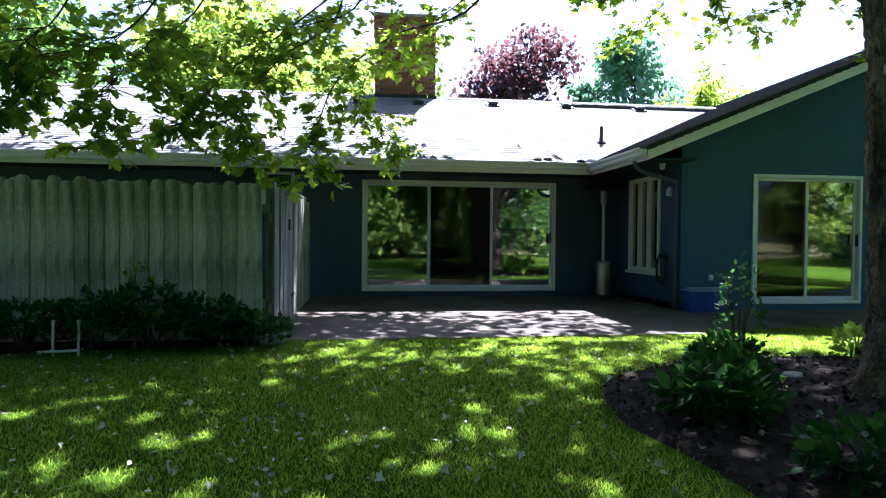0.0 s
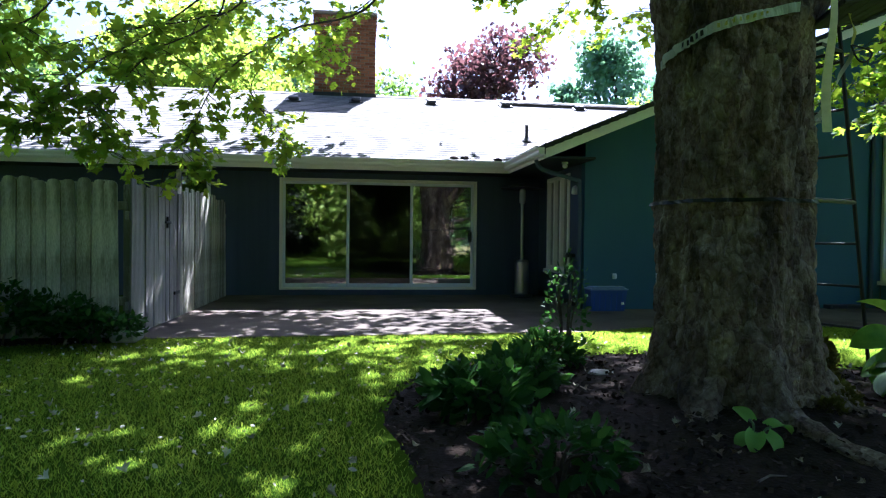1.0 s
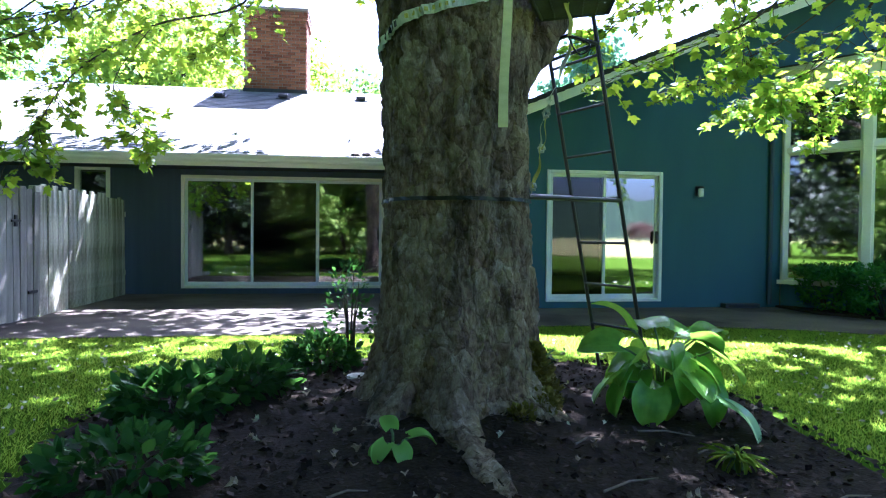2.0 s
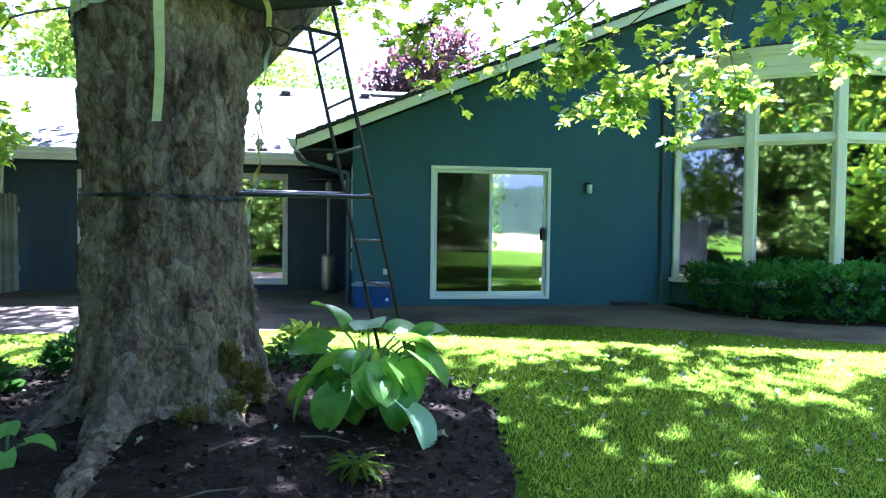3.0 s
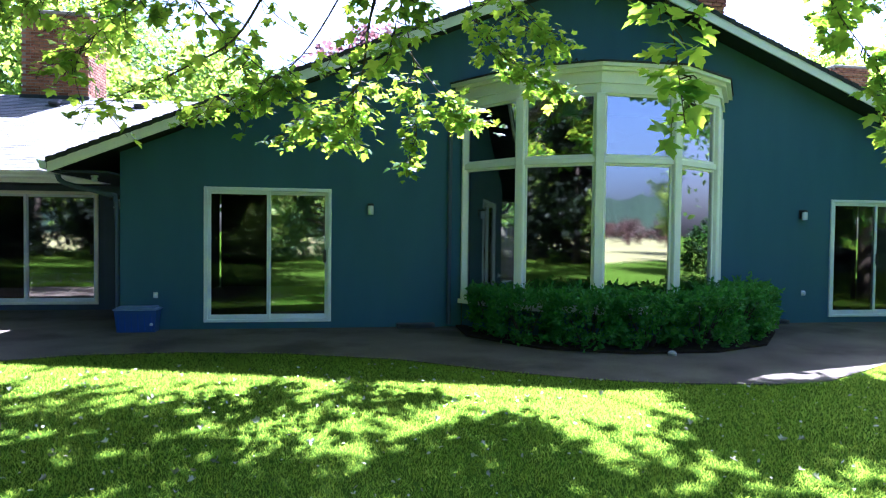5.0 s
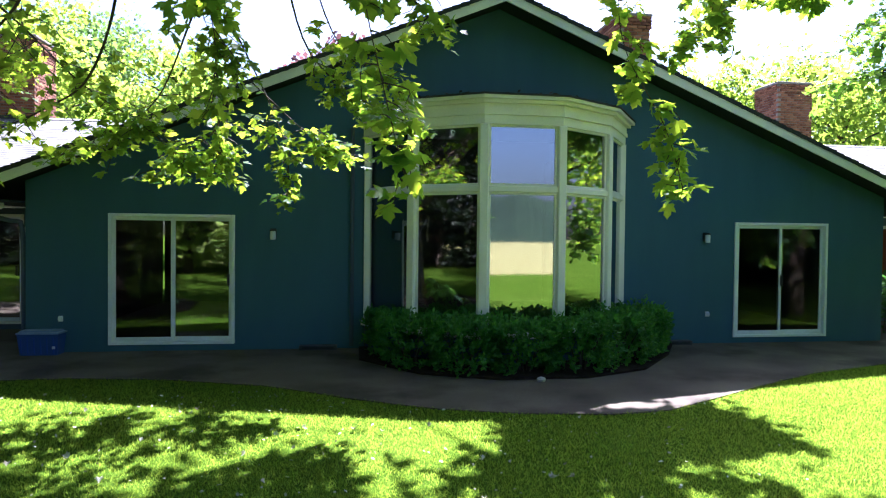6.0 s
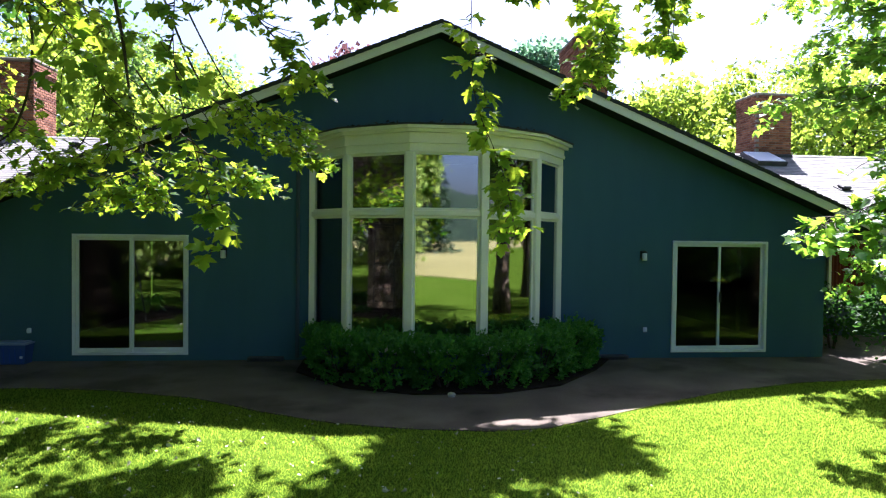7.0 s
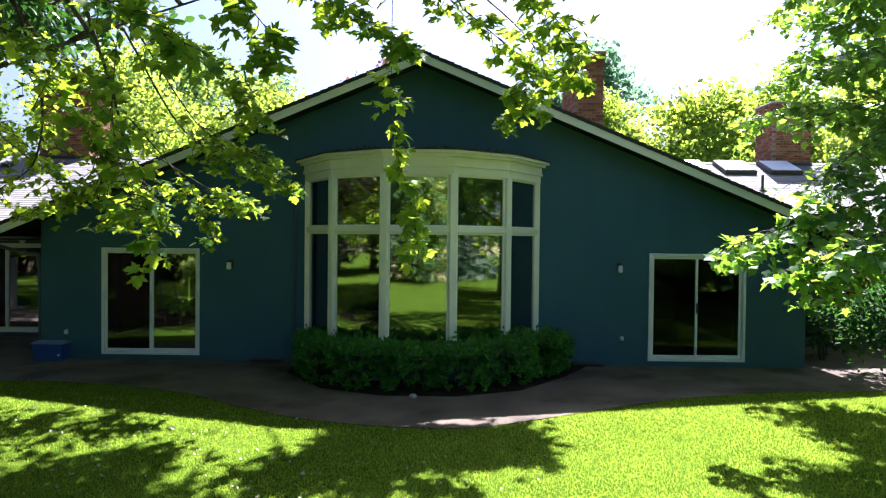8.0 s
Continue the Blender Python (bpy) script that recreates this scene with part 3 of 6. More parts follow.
def gutter(name, a, c, out):
    """A K-shaped gutter from a to c; out points away from the house."""
    a, c, o = Vector(a), Vector(c), Vector(out)
    prof = [(0, 0), (0.07, 0), (0.09, 0.03), (0.09, 0.06), (0.12, 0.10), (0.12, 0.13), (0.105, 0.13), (0.105, 0.105), (0.0, 0.105)]
    b = Build()
    k = len(prof)
    vs = [q + o * u + Vector((0, 0, w)) for q in (a, c) for u, w in prof]
    b.add(vs, [tuple(range(k)), tuple(reversed(range(k, 2 * k)))] + [(i, k + i, k + (i + 1) % k, (i + 1) % k) for i in range(k)])
    return tagged(part(name, b, CREAM), "cream painted metal rain gutter along the eave", "gutter", kind="structure")


gutter("gutter_west", (-14, WE - 0.03, WZ - 0.15), (EX0 - 0.12, WE - 0.03, WZ - 0.15), (0, -1, 0))
gutter("gutter_return", (EX0, WE - 0.03, WZ - 0.17), (EX0, RY0 - 0.02, WZ - 0.17), (-1, 0, 0))
gutter("gutter_east", (2 * CX - EX0 + 0.12, WE - 0.03, WZ - 0.15), (34, WE - 0.03, WZ - 0.15), (0, -1, 0))
b = Build()
b.box((-14, WE - 0.03, WZ - 0.22), (EX0, WE, WZ - 0.01))
b.box((EX0, RY0 + 0.01, WZ - 0.22), (EX0 + 0.03, WE, WZ - 0.02))
structure("fascia_west", b, CREAM, "cream painted fascia board", "trim")
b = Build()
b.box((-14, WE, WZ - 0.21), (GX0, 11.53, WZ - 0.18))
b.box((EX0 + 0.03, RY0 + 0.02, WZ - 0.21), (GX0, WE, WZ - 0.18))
structure("soffit_west", b, SOFFIT, "very dark soffit under the eave", "soffit")


# ---- windows and doors ----
def pane(parent, a, c, glass=GLASS):
    b = Build().box(a, c)
    ob = part("pane", b, glass, parent)
    ob.visible_shadow = False
    return ob


def sliding_door(name, x0, x1, z0, z1, y, panels, label, handle, dim_panes):
    """A glazed sliding door in a wall that faces -y: frame, panels with stiles and rails, panes."""
    d = thing(name, ((x0 + x1) / 2, y, z0), label, "sliding door", kind="structure")
    f, yf = 0.055, y - 0.025
    b = Build()
    b.box((x0, yf, z0), (x0 + f, y + 0.10, z1), 0.006)
    b.box((x1 - f, yf, z0), (x1, y + 0.10, z1), 0.006)
    b.box((x0 + f, yf, z1 - f), (x1 - f, y + 0.10, z1), 0.006)
    b.box((x0 + f, yf, z0), (x1 - f, y + 0.10, z0 + 0.045), 0.006)
    part("door_frame", b, CREAM if y > 10 else WHITE, d)
    w = (x1 - x0 - 2 * f) / panels
    for i in range(panels):
        a, c = x0 + f + i * w - (0.02 if i else 0), x0 + f + (i + 1) * w + (0.02 if i < panels - 1 else 0)
        fixed = (i + (panels == 2)) % 2
        yy = y + (0.005 if fixed else 0.045)
        st, lo, hi = 0.048, z0 + 0.046, z1 - f - 0.001
        b = Build()
        b.box((a, yy, lo), (a + st, yy + 0.035, hi), 0.005)
        b.box((c - st, yy, lo), (c, yy + 0.035, hi), 0.005)
        b.box((a + st, yy, lo), (c - st, yy + 0.035, lo + 0.07), 0.005)
        b.box((a + st, yy, hi - 0.05), (c - st, yy + 0.035, hi), 0.005)
        pf = part("panel_frame", b, WHITE, d)
        # the listed panes mirror less, so their reflections stay dark
        pane(pf, (a + st, yy + 0.012, lo + 0.07), (c - st, yy + 0.020, hi - 0.05), GLASS_DIM if i in dim_panes else GLASS)
    b = Build()
    b.box((handle - 0.02, y - 0.045, z0 + 0.92), (handle + 0.02, y - 0.005, z0 + 1.12), 0.01)
    part("door_handle", b, BLACK, d, "small dark door pull")
    return d


sliding_door("door_1", 0.385, 4.10, 0.10, 2.185, 11.53, 3, "three panel glazed sliding door in a cream frame", 3.98, (1,))
sliding_door("door_2", 6.53, 8.43, 0.10, 2.16, GY, 2, "two panel glazed sliding door, white frame, closed", 8.33, (0,))
sliding_door("door_3", 17.05, 18.89, 0.10, 2.16, GY, 2, "two panel glazed sliding door beside the bay", 17.97, (0, 1))

# small window behind the fence, and the tall window in the return wall
w = thing("window_1", (-1.14, 11.53, 1.62), "small cream framed window above the fence", "window", kind="structure")
b = Build()
for a, c in (((-1.44, 0, 1.62), (-1.37, 0, 2.31)), ((-0.91, 0, 1.62), (-0.84, 0, 2.31)), ((-1.37, 0, 2.24), (-0.91, 0, 2.31)), ((-1.37, 0, 1.62), (-0.91, 0, 1.69))):
    b.box((a[0], 11.50, a[2]), (c[0], 11.63, c[2]), 0.006)
part("window_frame", b, CREAM, w)
pane(w, (-1.37, 11.56, 1.69), (-0.91, 11.568, 2.24))
w = thing("window_2", (GX0, 10.31, 0.55), "tall cream framed window with three sashes", "window", kind="structure")
b = Build()
for y0, y1, z0, z1 in ((9.70, 9.77, 0.55, 2.2), (10.85, 10.92, 0.55, 2.2), (9.77, 10.85, 2.13, 2.2), (9.77, 10.85, 0.55, 0.62), (10.10, 10.17, 0.62, 2.13), (10.46, 10.53, 0.62, 2.13)):
    b.box((GX0 - 0.03, y0, z0), (GX0 + 0.10, y1, z1), 0.006)
part("window_frame", b, CREAM, w)
for y0, y1 in ((9.77, 10.10), (10.17, 10.46), (10.53, 10.85)):
    pane(w, (GX0 + 0.03, y0, 0.62), (GX0 + 0.038, y1, 2.13))
b = Build().box((GX0 - 0.07, 9.66, 0.50), (GX0 - 0.001, 10.96, 0.549), 0.008)
part("window_sill", b, CREAM, w)

# bay window
bay = thing("window_3", (CX, 8.2, 0.0), "large five sided bay window with cream posts", "bay window", kind="structure")


def along(i, t, off=0.0):
    """A point on the bay's side i, t from 0 to 1, moved outwards by off."""
    (x0, y0), (x1, y1) = BAY[i], BAY[i + 1]
    dx, dy = x1 - x0, y1 - y0
    n = math.hypot(dx, dy)
    return (x0 + dx * t + dy / n * off, y0 + dy * t - dx / n * off)


def bay_ring(off):
    """The bay's outline moved outwards by off, mitred."""
    out = []
    for i, (x, y) in enumerate(BAY):
        ns = []
        for j in (i - 1, i):
            if 0 <= j < 5:
                dx, dy = BAY[j + 1][0] - BAY[j][0], BAY[j + 1][1] - BAY[j][1]
                n = math.hypot(dx, dy)
                ns.append(Vector((dy / n, -dx / n)))
        m = (ns[0] + ns[-1]).normalized()
        k = off / max(m.dot(ns[0]), 0.3)
        if i in (0, 5):
            out.append((x + (off * 1.2 if i == 5 else -off * 1.2), 9.005))
        else:
            out.append((x + m.x * k, y + m.y * k))
    return out


part("base_wall", Build().prism(bay_ring(-0.01) , 0.0, 0.38), WALL, bay, "slate blue wall under the bay")
part("sill", Build().prism(bay_ring(0.05), 0.381, 0.45), CREAM, bay)
for off, z0, z1 in ((0.03, 3.47, 3.60), (0.06, 3.601, 3.66), (0.045, 3.661, 3.76), (0.11, 3.761, 3.81), (0.17, 3.811, 3.86)):
    part("cornice", Build().prism(bay_ring(off), z0, z1), CREAM, bay)
b = Build()
rg, rg2 = bay_ring(0.19), bay_ring(-0.5)
b.add([(x, y, 3.861) for x, y in rg] + [(x, y, 3.885) for x, y in rg] + [(x, min(y, 9.0), 3.98) for x, y in rg2],
      [(i, i + 1, 7 + i, 6 + i) for i in range(5)] + [(6 + i, 7 + i, 13 + i, 12 + i) for i in range(5)] + [(12, 13, 14, 15, 16, 17)])
part("bay_roof", b, DARK_SHINGLE, bay, "weathered dark roofing over the bay")
for i, (x, y) in enumerate(BAY):
    b = Build()
    if i in (0, 5):
        s = 1 if i == 0 else -1
        b.box((x - 0.02 if s > 0 else x - 0.10, 8.93, 0.451), (x + 0.10 if s > 0 else x + 0.02, 9.0, 3.469), 0.01)
    else:
        a = math.atan2(BAY[i + 1][1] - BAY[i - 1][1], BAY[i + 1][0] - BAY[i - 1][0])
        b.box((-0.068, -0.045, 0.451), (0.068, 0.07, 3.469), 0.012, Matrix.Translation((x, y, 0)) @ Matrix.Rotation(a, 4, "Z"))
    part("post", b, CREAM, bay)
for i in range(5):
    (x0, y0), (x1, y1) = BAY[i], BAY[i + 1]
    L = math.hypot(x1 - x0, y1 - y0)
    m = Matrix.Translation((x0, y0, 0)) @ Matrix.Rotation(math.atan2(y1 - y0, x1 - x0), 4, "Z")
    b = Build().box((0.05, -0.03, 2.50), (L - 0.05, 0.06, 2.59), 0.008, m)
    part("transom", b, CREAM, bay)
    b = Build()
    for z0, z1 in ((0.451, 2.499), (2.591, 3.469)):
        for u0, u1, w0, w1 in ((0.06, 0.10, z0, z1), (L - 0.10, L - 0.06, z0, z1), (0.10, L - 0.10, z0, z0 + 0.035), (0.10, L - 0.10, z1 - 0.035, z1)):
            b.box((u0, 0.0, w0), (u1, 0.045, w1), 0.004, m)
    part("sash", b, CREAM, bay)
    for z0, z1 in ((0.486, 2.464), (2.626, 3.434)):
        g = Build().box((0.10, 0.018, z0), (L - 0.10, 0.026, z1), 0, m)
        part("pane", g, GLASS, bay).visible_shadow = False


# ---- the old plane tree ----
TREE = Vector((4.32, 3.44, 0.0))
tree = thing("plane_tree", TREE, "huge old plane tree with flaking grey-brown bark", "tree")


def trunk_point(a, z):
    """The trunk's flared, fluted skin at angle a and height z."""
    r = 0.440 + 0.02 * max(0, 1.3 - z) + 0.13 * math.exp(-z / 0.22)
    r += 0.05 * max(0.0, z - 1.6) ** 1.5 * 0.5
    flute = 0.0
    for at, w, k in ((-1.75, 0.20, 0.55), (3.0, 0.3, 0.30), (0.1, 0.3, 0.20), (1.5, 0.35, 0.22), (-0.8, 0.3, 0.16), (-2.6, 0.25, 0.20)):
        d = (a - at + math.pi) % (2 * math.pi) - math.pi
        flute += k * math.exp(-(d / w) ** 2)
    r += 0.55 * flute * math.exp(-z / 0.2) + 0.08 * flute * math.exp(-z / 1.1)
    c, s = math.cos(a), math.sin(a)
    q = Vector((c * 1.6, s * 1.6, z * 0.75))
    r += 0.045 * noise.noise(q * 1.3) + 0.022 * noise.noise(q * 4.1 + Vector((3, 1, 2)))
    w = Vector((c * 5.2, s * 5.2, z * 7.4)) + 0.55 * noise.noise_vector(q * 5) + 0.22 * noise.noise_vector(q * 14)
    near_d = noise.voronoi(w)[0]
    r += 0.016 * min(1.0, (near_d[1] - near_d[0]) / 0.22) + 0.012 * noise.cell(w * 0.9) + 0.008 * noise.noise(q * 16)
    lean = Vector((-0.02 * z, 0.01 * z, 0))
    return TREE + lean + Vector((c * r, s * r, z))


b = Build()
NA, NZ, TOP = 250, 200, 2.75
for j in range(NZ + 1):
    z = -0.05 + (TOP + 0.05) * (j / NZ) ** 1.15
    for k in range(NA):
        b.v.append(tuple(trunk_point(2 * math.pi * k / NA, z)))
for j in range(NZ):
    for k in range(NA):
        b.f.append((j * NA + k, j * NA + (k + 1) % NA, (j + 1) * NA + (k + 1) % NA, (j + 1) * NA + k))
b.f.append(tuple(range(NZ * NA, NZ * NA + NA)))
part("trunk", b, BARK, tree, smooth=True)
for pts, r0 in (([(4.24, 3.16, 0.50), (4.21, 2.98, 0.22), (4.21, 2.74, 0.10), (4.25, 2.44, 0.055), (4.31, 2.12, 0.02), (4.36, 1.8, -0.04)], 0.125),
                ([(4.05, 3.35, 0.30), (3.85, 3.4, 0.10), (3.62, 3.45, 0.01), (3.42, 3.5, -0.05)], 0.14),
                ([(3.98, 3.2, 0.25), (3.84, 3.02, 0.09), (3.72, 2.82, 0.0), (3.62, 2.7, -0.06)], 0.12),
                ([(4.52, 3.2, 0.35), (4.70, 3.0, 0.11), (4.88, 2.85, 0.02), (5.05, 2.75, -0.05)], 0.13)):
    line = curve(pts, 9)
    rb = Build().tube(line, [r0 * (1.2 - 0.75 * i / len(line)) for i in range(len(line))], 26, rough=0.5)
    ground = [line[k // 26] for k in range(len(rb.v))]
    rb.v = [(x, y, c.z + (z - c.z) * 0.62 + 0.022 * noise.noise(Vector((x * 17, y * 9, z * 17))) + 0.012 * noise.noise(Vector((x * 40, y * 22, z * 40)))) for (x, y, z), c in zip(rb.v, ground)]
    part("root", rb, BARK, tree, smooth=True)

leaf_p, leaf_d, leaf_n, leaf_s = [], [], [], []      # leaves in sprays that hang into view
rs = random.Random(11)


def rand_dir(up=0.0, flat=1.0):
    v = Vector((rs.gauss(0, 1), rs.gauss(0, 1), rs.gauss(0, flat) + up))
    return v.normalized()


def put_leaf(p, out, size):
    d = (Vector(out) * 0.9 + rand_dir(-0.25) * 0.65).normalized()
    n = (Vector((0, 0, 1)) * 1.15 + Vector((0, -0.3, 0)) + rand_dir() * 0.55).normalized()
    leaf_p.append(tuple(p)), leaf_d.append(tuple(d)), leaf_n.append(tuple(n)), leaf_s.append(size)


def spray(owner, pts, r0, twigs, length, leaves, size=0.15, droop=-0.15, start=0.3):
    """A branch through pts, a part of its tree, with flat side twigs that carry clustered leaves."""
    wood = Build()
    line = curve(pts, 6)
    n = len(line)
    wood.tube(line, [max(0.004, 0.42 * r0 * (1 - i / n)) for i in range(n)], 6, rough=0.2)
    for k in range(twigs):
        t = start + (1 - start) * (k + rs.random()) / twigs
        i = min(int(t * (n - 1)), n - 2)
        p = line[i].lerp(line[i + 1], t * (n - 1) - i)
        d = (rand_dir(0.0, 0.3) + Vector((0, 0, droop)) + (line[i + 1] - line[i]).normalized() * 0.55).normalized()
        L = length * rs.uniform(0.4, 1.15) * (1.1 - 0.45 * t)
        e = p + d * L * 0.55 + rand_dir() * 0.06
        f = p + d * L + Vector((0, 0, (droop - 0.15) * 0.4 * L)) + rand_dir() * 0.06
        tw = curve([p, e, f], 3)
        wood.tube(tw, [0.006, 0.005, 0.005, 0.004, 0.004, 0.003, 0.003][:len(tw)], 4)
        for m in range(leaves):
            u = ((m + rs.random()) / leaves) ** 0.7
            q = tw[0].lerp(tw[-1], 0.15 + 0.85 * u) + rand_dir(0.0, 0.6) * 0.07
            put_leaf(q, (d + rand_dir(0.0, 0.5) * 0.9).normalized(), size * rs.uniform(0.5, 1.15))
    part("branch", wood, TWIG, owner)


# limbs: from the fork outwards, seen or overhead
BOUGHS = [
    [(4.25, 3.45, 2.5), (3.4, 4.2, 3.5), (1.8, 5.4, 4.6), (-0.3, 6.8, 5.3), (-3.0, 7.6, 5.6)],
    [(4.42, 3.48, 1.95), (4.85, 3.72, 2.45), (5.5, 4.4, 3.3), (6.5, 5.2, 4.3), (8.3, 5.6, 5.15), (10.6, 5.4, 5.8)],
    [(4.55, 3.4, 2.5), (5.6, 3.2, 3.6), (8.0, 3.2, 5.2), (11.0, 3.6, 5.9), (13.8, 4.6, 5.6)],
    [(4.3, 3.5, 2.6), (4.4, 4.8, 4.4), (4.6, 6.8, 6.0), (4.9, 9.0, 7.0), (5.2, 11.0, 7.2)],
    [(4.3, 3.4, 2.6), (4.2, 3.2, 5.0), (4.0, 2.8, 8.0), (4.3, 2.6, 11.0), (4.2, 2.8, 13.5)],
    [(4.2, 3.3, 2.6), (2.8, 2.0, 4.5), (0.4, 0.4, 6.4), (-2.0, -1.4, 7.4), (-4.2, -2.4, 7.8)],
    [(4.3, 3.2, 2.6), (5.2, 1.4, 5.0), (7.4, -0.8, 7.0), (9.6, -2.8, 7.8), (11.4, -4.0, 8.0)],
    [(4.2, 3.4, 2.6), (2.0, 3.6, 5.2), (-1.2, 3.4, 7.0), (-4.4, 3.4, 7.6), (-7.0, 3.6, 7.6)],
    [(4.3, 3.5, 2.6), (5.6, 5.2, 5.2), (7.4, 7.0, 7.0), (9.0, 8.2, 8.0), (10.2, 9.0, 8.4)],
    [(4.25, 3.5, 2.6), (3.0, 5.4, 5.4), (1.2, 7.4, 7.0), (-0.6, 9.2, 7.8), (-2.2, 10.6, 8.0)],
    [(4.5, 3.45, 2.6), (7.4, 5.4, 6.8), (11.0, 8.0, 9.0), (13.8, 9.4, 9.6), (16.0, 10.0, 9.6)],
]
R0 = [0.18, 0.22, 0.18, 0.13, 0.26, 0.22, 0.22, 0.2, 0.13, 0.14, 0.13]
canopy = []                                           # centres of leaf clumps high up
for pts, r0 in zip(BOUGHS, R0):
    b = Build()
    line = curve(pts, 7)
    n = len(line)
    b.tube(line, [max(0.014, r0 * (1 - 0.94 * i / n) ** 1.7) for i in range(n)], 10, rough=0.25)
    for k in range(16):
        t = 0.28 + 0.72 * (k + rs.random()) / 16
        i = min(int(t * (n - 1)), n - 2)
        p = line[i]
        d = (rand_dir(0.35, 0.8) + (line[i + 1] - line[i]).normalized() * 0.5).normalized()
        L = rs.uniform(1.0, 2.6)
        e = p + d * L
        if e.z < 3.0 + 0.40 * (e.y + 1.5):
            continue
        b.tube(curve([p, p + d * L * 0.5 + rand_dir() * 0.15, e], 3), [0.035, 0.03, 0.026, 0.022, 0.016, 0.012, 0.008], 5)
        canopy += [p + d * L * 0.7 + rand_dir() * 0.4, e + rand_dir() * 0.5, e + rand_dir() * 0.9]
    part("limb", b, BARK, tree, smooth=True)

# hanging sprays over the west lawn
W = tree
for pts, r0, twigs, length, leaves in (
        ([(2.6, 6.4, 5.9), (2.1, 9.0, 4.65), (0.85, 8.5, 3.92), (0.1, 8.0, 3.15), (-0.15, 7.6, 2.42), (-0.27, 7.4, 1.9)], 0.055, 46, 0.75, 9),
        ([(0.85, 8.5, 3.92), (0.39, 8.4, 3.11), (0.7, 8.4, 2.6), (0.93, 8.4, 2.3)], 0.02, 26, 0.6, 8),
        ([(0.3, 6.8, 5.2), (0.1, 8.0, 4.02), (-0.51, 7.2, 3.18), (-0.85, 7.0, 2.67), (-1.07, 6.9, 2.36), (-0.85, 7.0, 1.95)], 0.035, 40, 0.7, 9),
        ([(0.2, 7.6, 4.2), (-0.55, 7.5, 3.54), (-1.05, 6.8, 2.86), (-1.35, 6.6, 2.4), (-1.52, 6.6, 2.2)], 0.03, 34, 0.65, 8),
        ([(1.0, 6.2, 4.9), (0.38, 8.0, 4.18), (-0.17, 7.8, 3.79), (-0.86, 7.4, 3.49), (-1.52, 7.0, 3.14)], 0.04, 36, 0.75, 8),
        ([(-0.6, 6.9, 5.3), (-1.21, 6.5, 3.53), (-1.61, 6.2, 3.01), (-1.9, 6.0, 2.51), (-2.05, 6.0, 1.95)], 0.03, 38, 0.65, 8),
        ([(-0.8, 6.9, 5.3), (-1.6, 6.0, 3.21), (-2.07, 5.8, 2.81), (-2.5, 5.8, 2.44), (-2.68, 5.8, 2.23)], 0.03, 34, 0.65, 8),
        ([(-2.0, 7.2, 5.4), (-2.21, 5.8, 3.21), (-2.4, 5.6, 2.83), (-2.67, 5.6, 2.53), (-2.94, 5.6, 2.13)], 0.03, 32, 0.65, 8),
        ([(-2.6, 7.4, 5.5), (-2.7, 6.2, 3.9), (-2.9, 5.9, 3.3), (-3.2, 5.7, 2.9)], 0.03, 26, 0.65, 8),
        ([(2.4, 7.6, 6.2), (2.3, 10.0, 5.4), (1.61, 10.5, 4.8), (1.23, 10.5, 4.3), (0.84, 10.5, 4.0)], 0.045, 40, 0.8, 9),
        ([(1.8, 8.0, 6.4), (1.2, 9.6, 5.4), (0.4, 9.9, 4.9), (-0.4, 9.8, 4.5)], 0.04, 34, 0.9, 9),
        ([(-0.4, 7.6, 6.0), (-1.0, 8.4, 5.0), (-1.8, 8.2, 4.3), (-2.6, 7.8, 3.8)], 0.04, 30, 0.9, 8),
        ([(4.6, 7.2, 6.1), (4.5, 8.6, 5.3), (4.1, 9.0, 4.9), (3.5, 9.0, 4.8)], 0.03, 22, 0.5, 7),
        ([(4.9, 6.0, 5.6), (4.7, 6.8, 4.6), (4.75, 7.0, 4.1), (4.78, 7.0, 3.85)], 0.015, 8, 0.25, 6)):
    spray(W, pts, r0, twigs, length, leaves, 0.13)
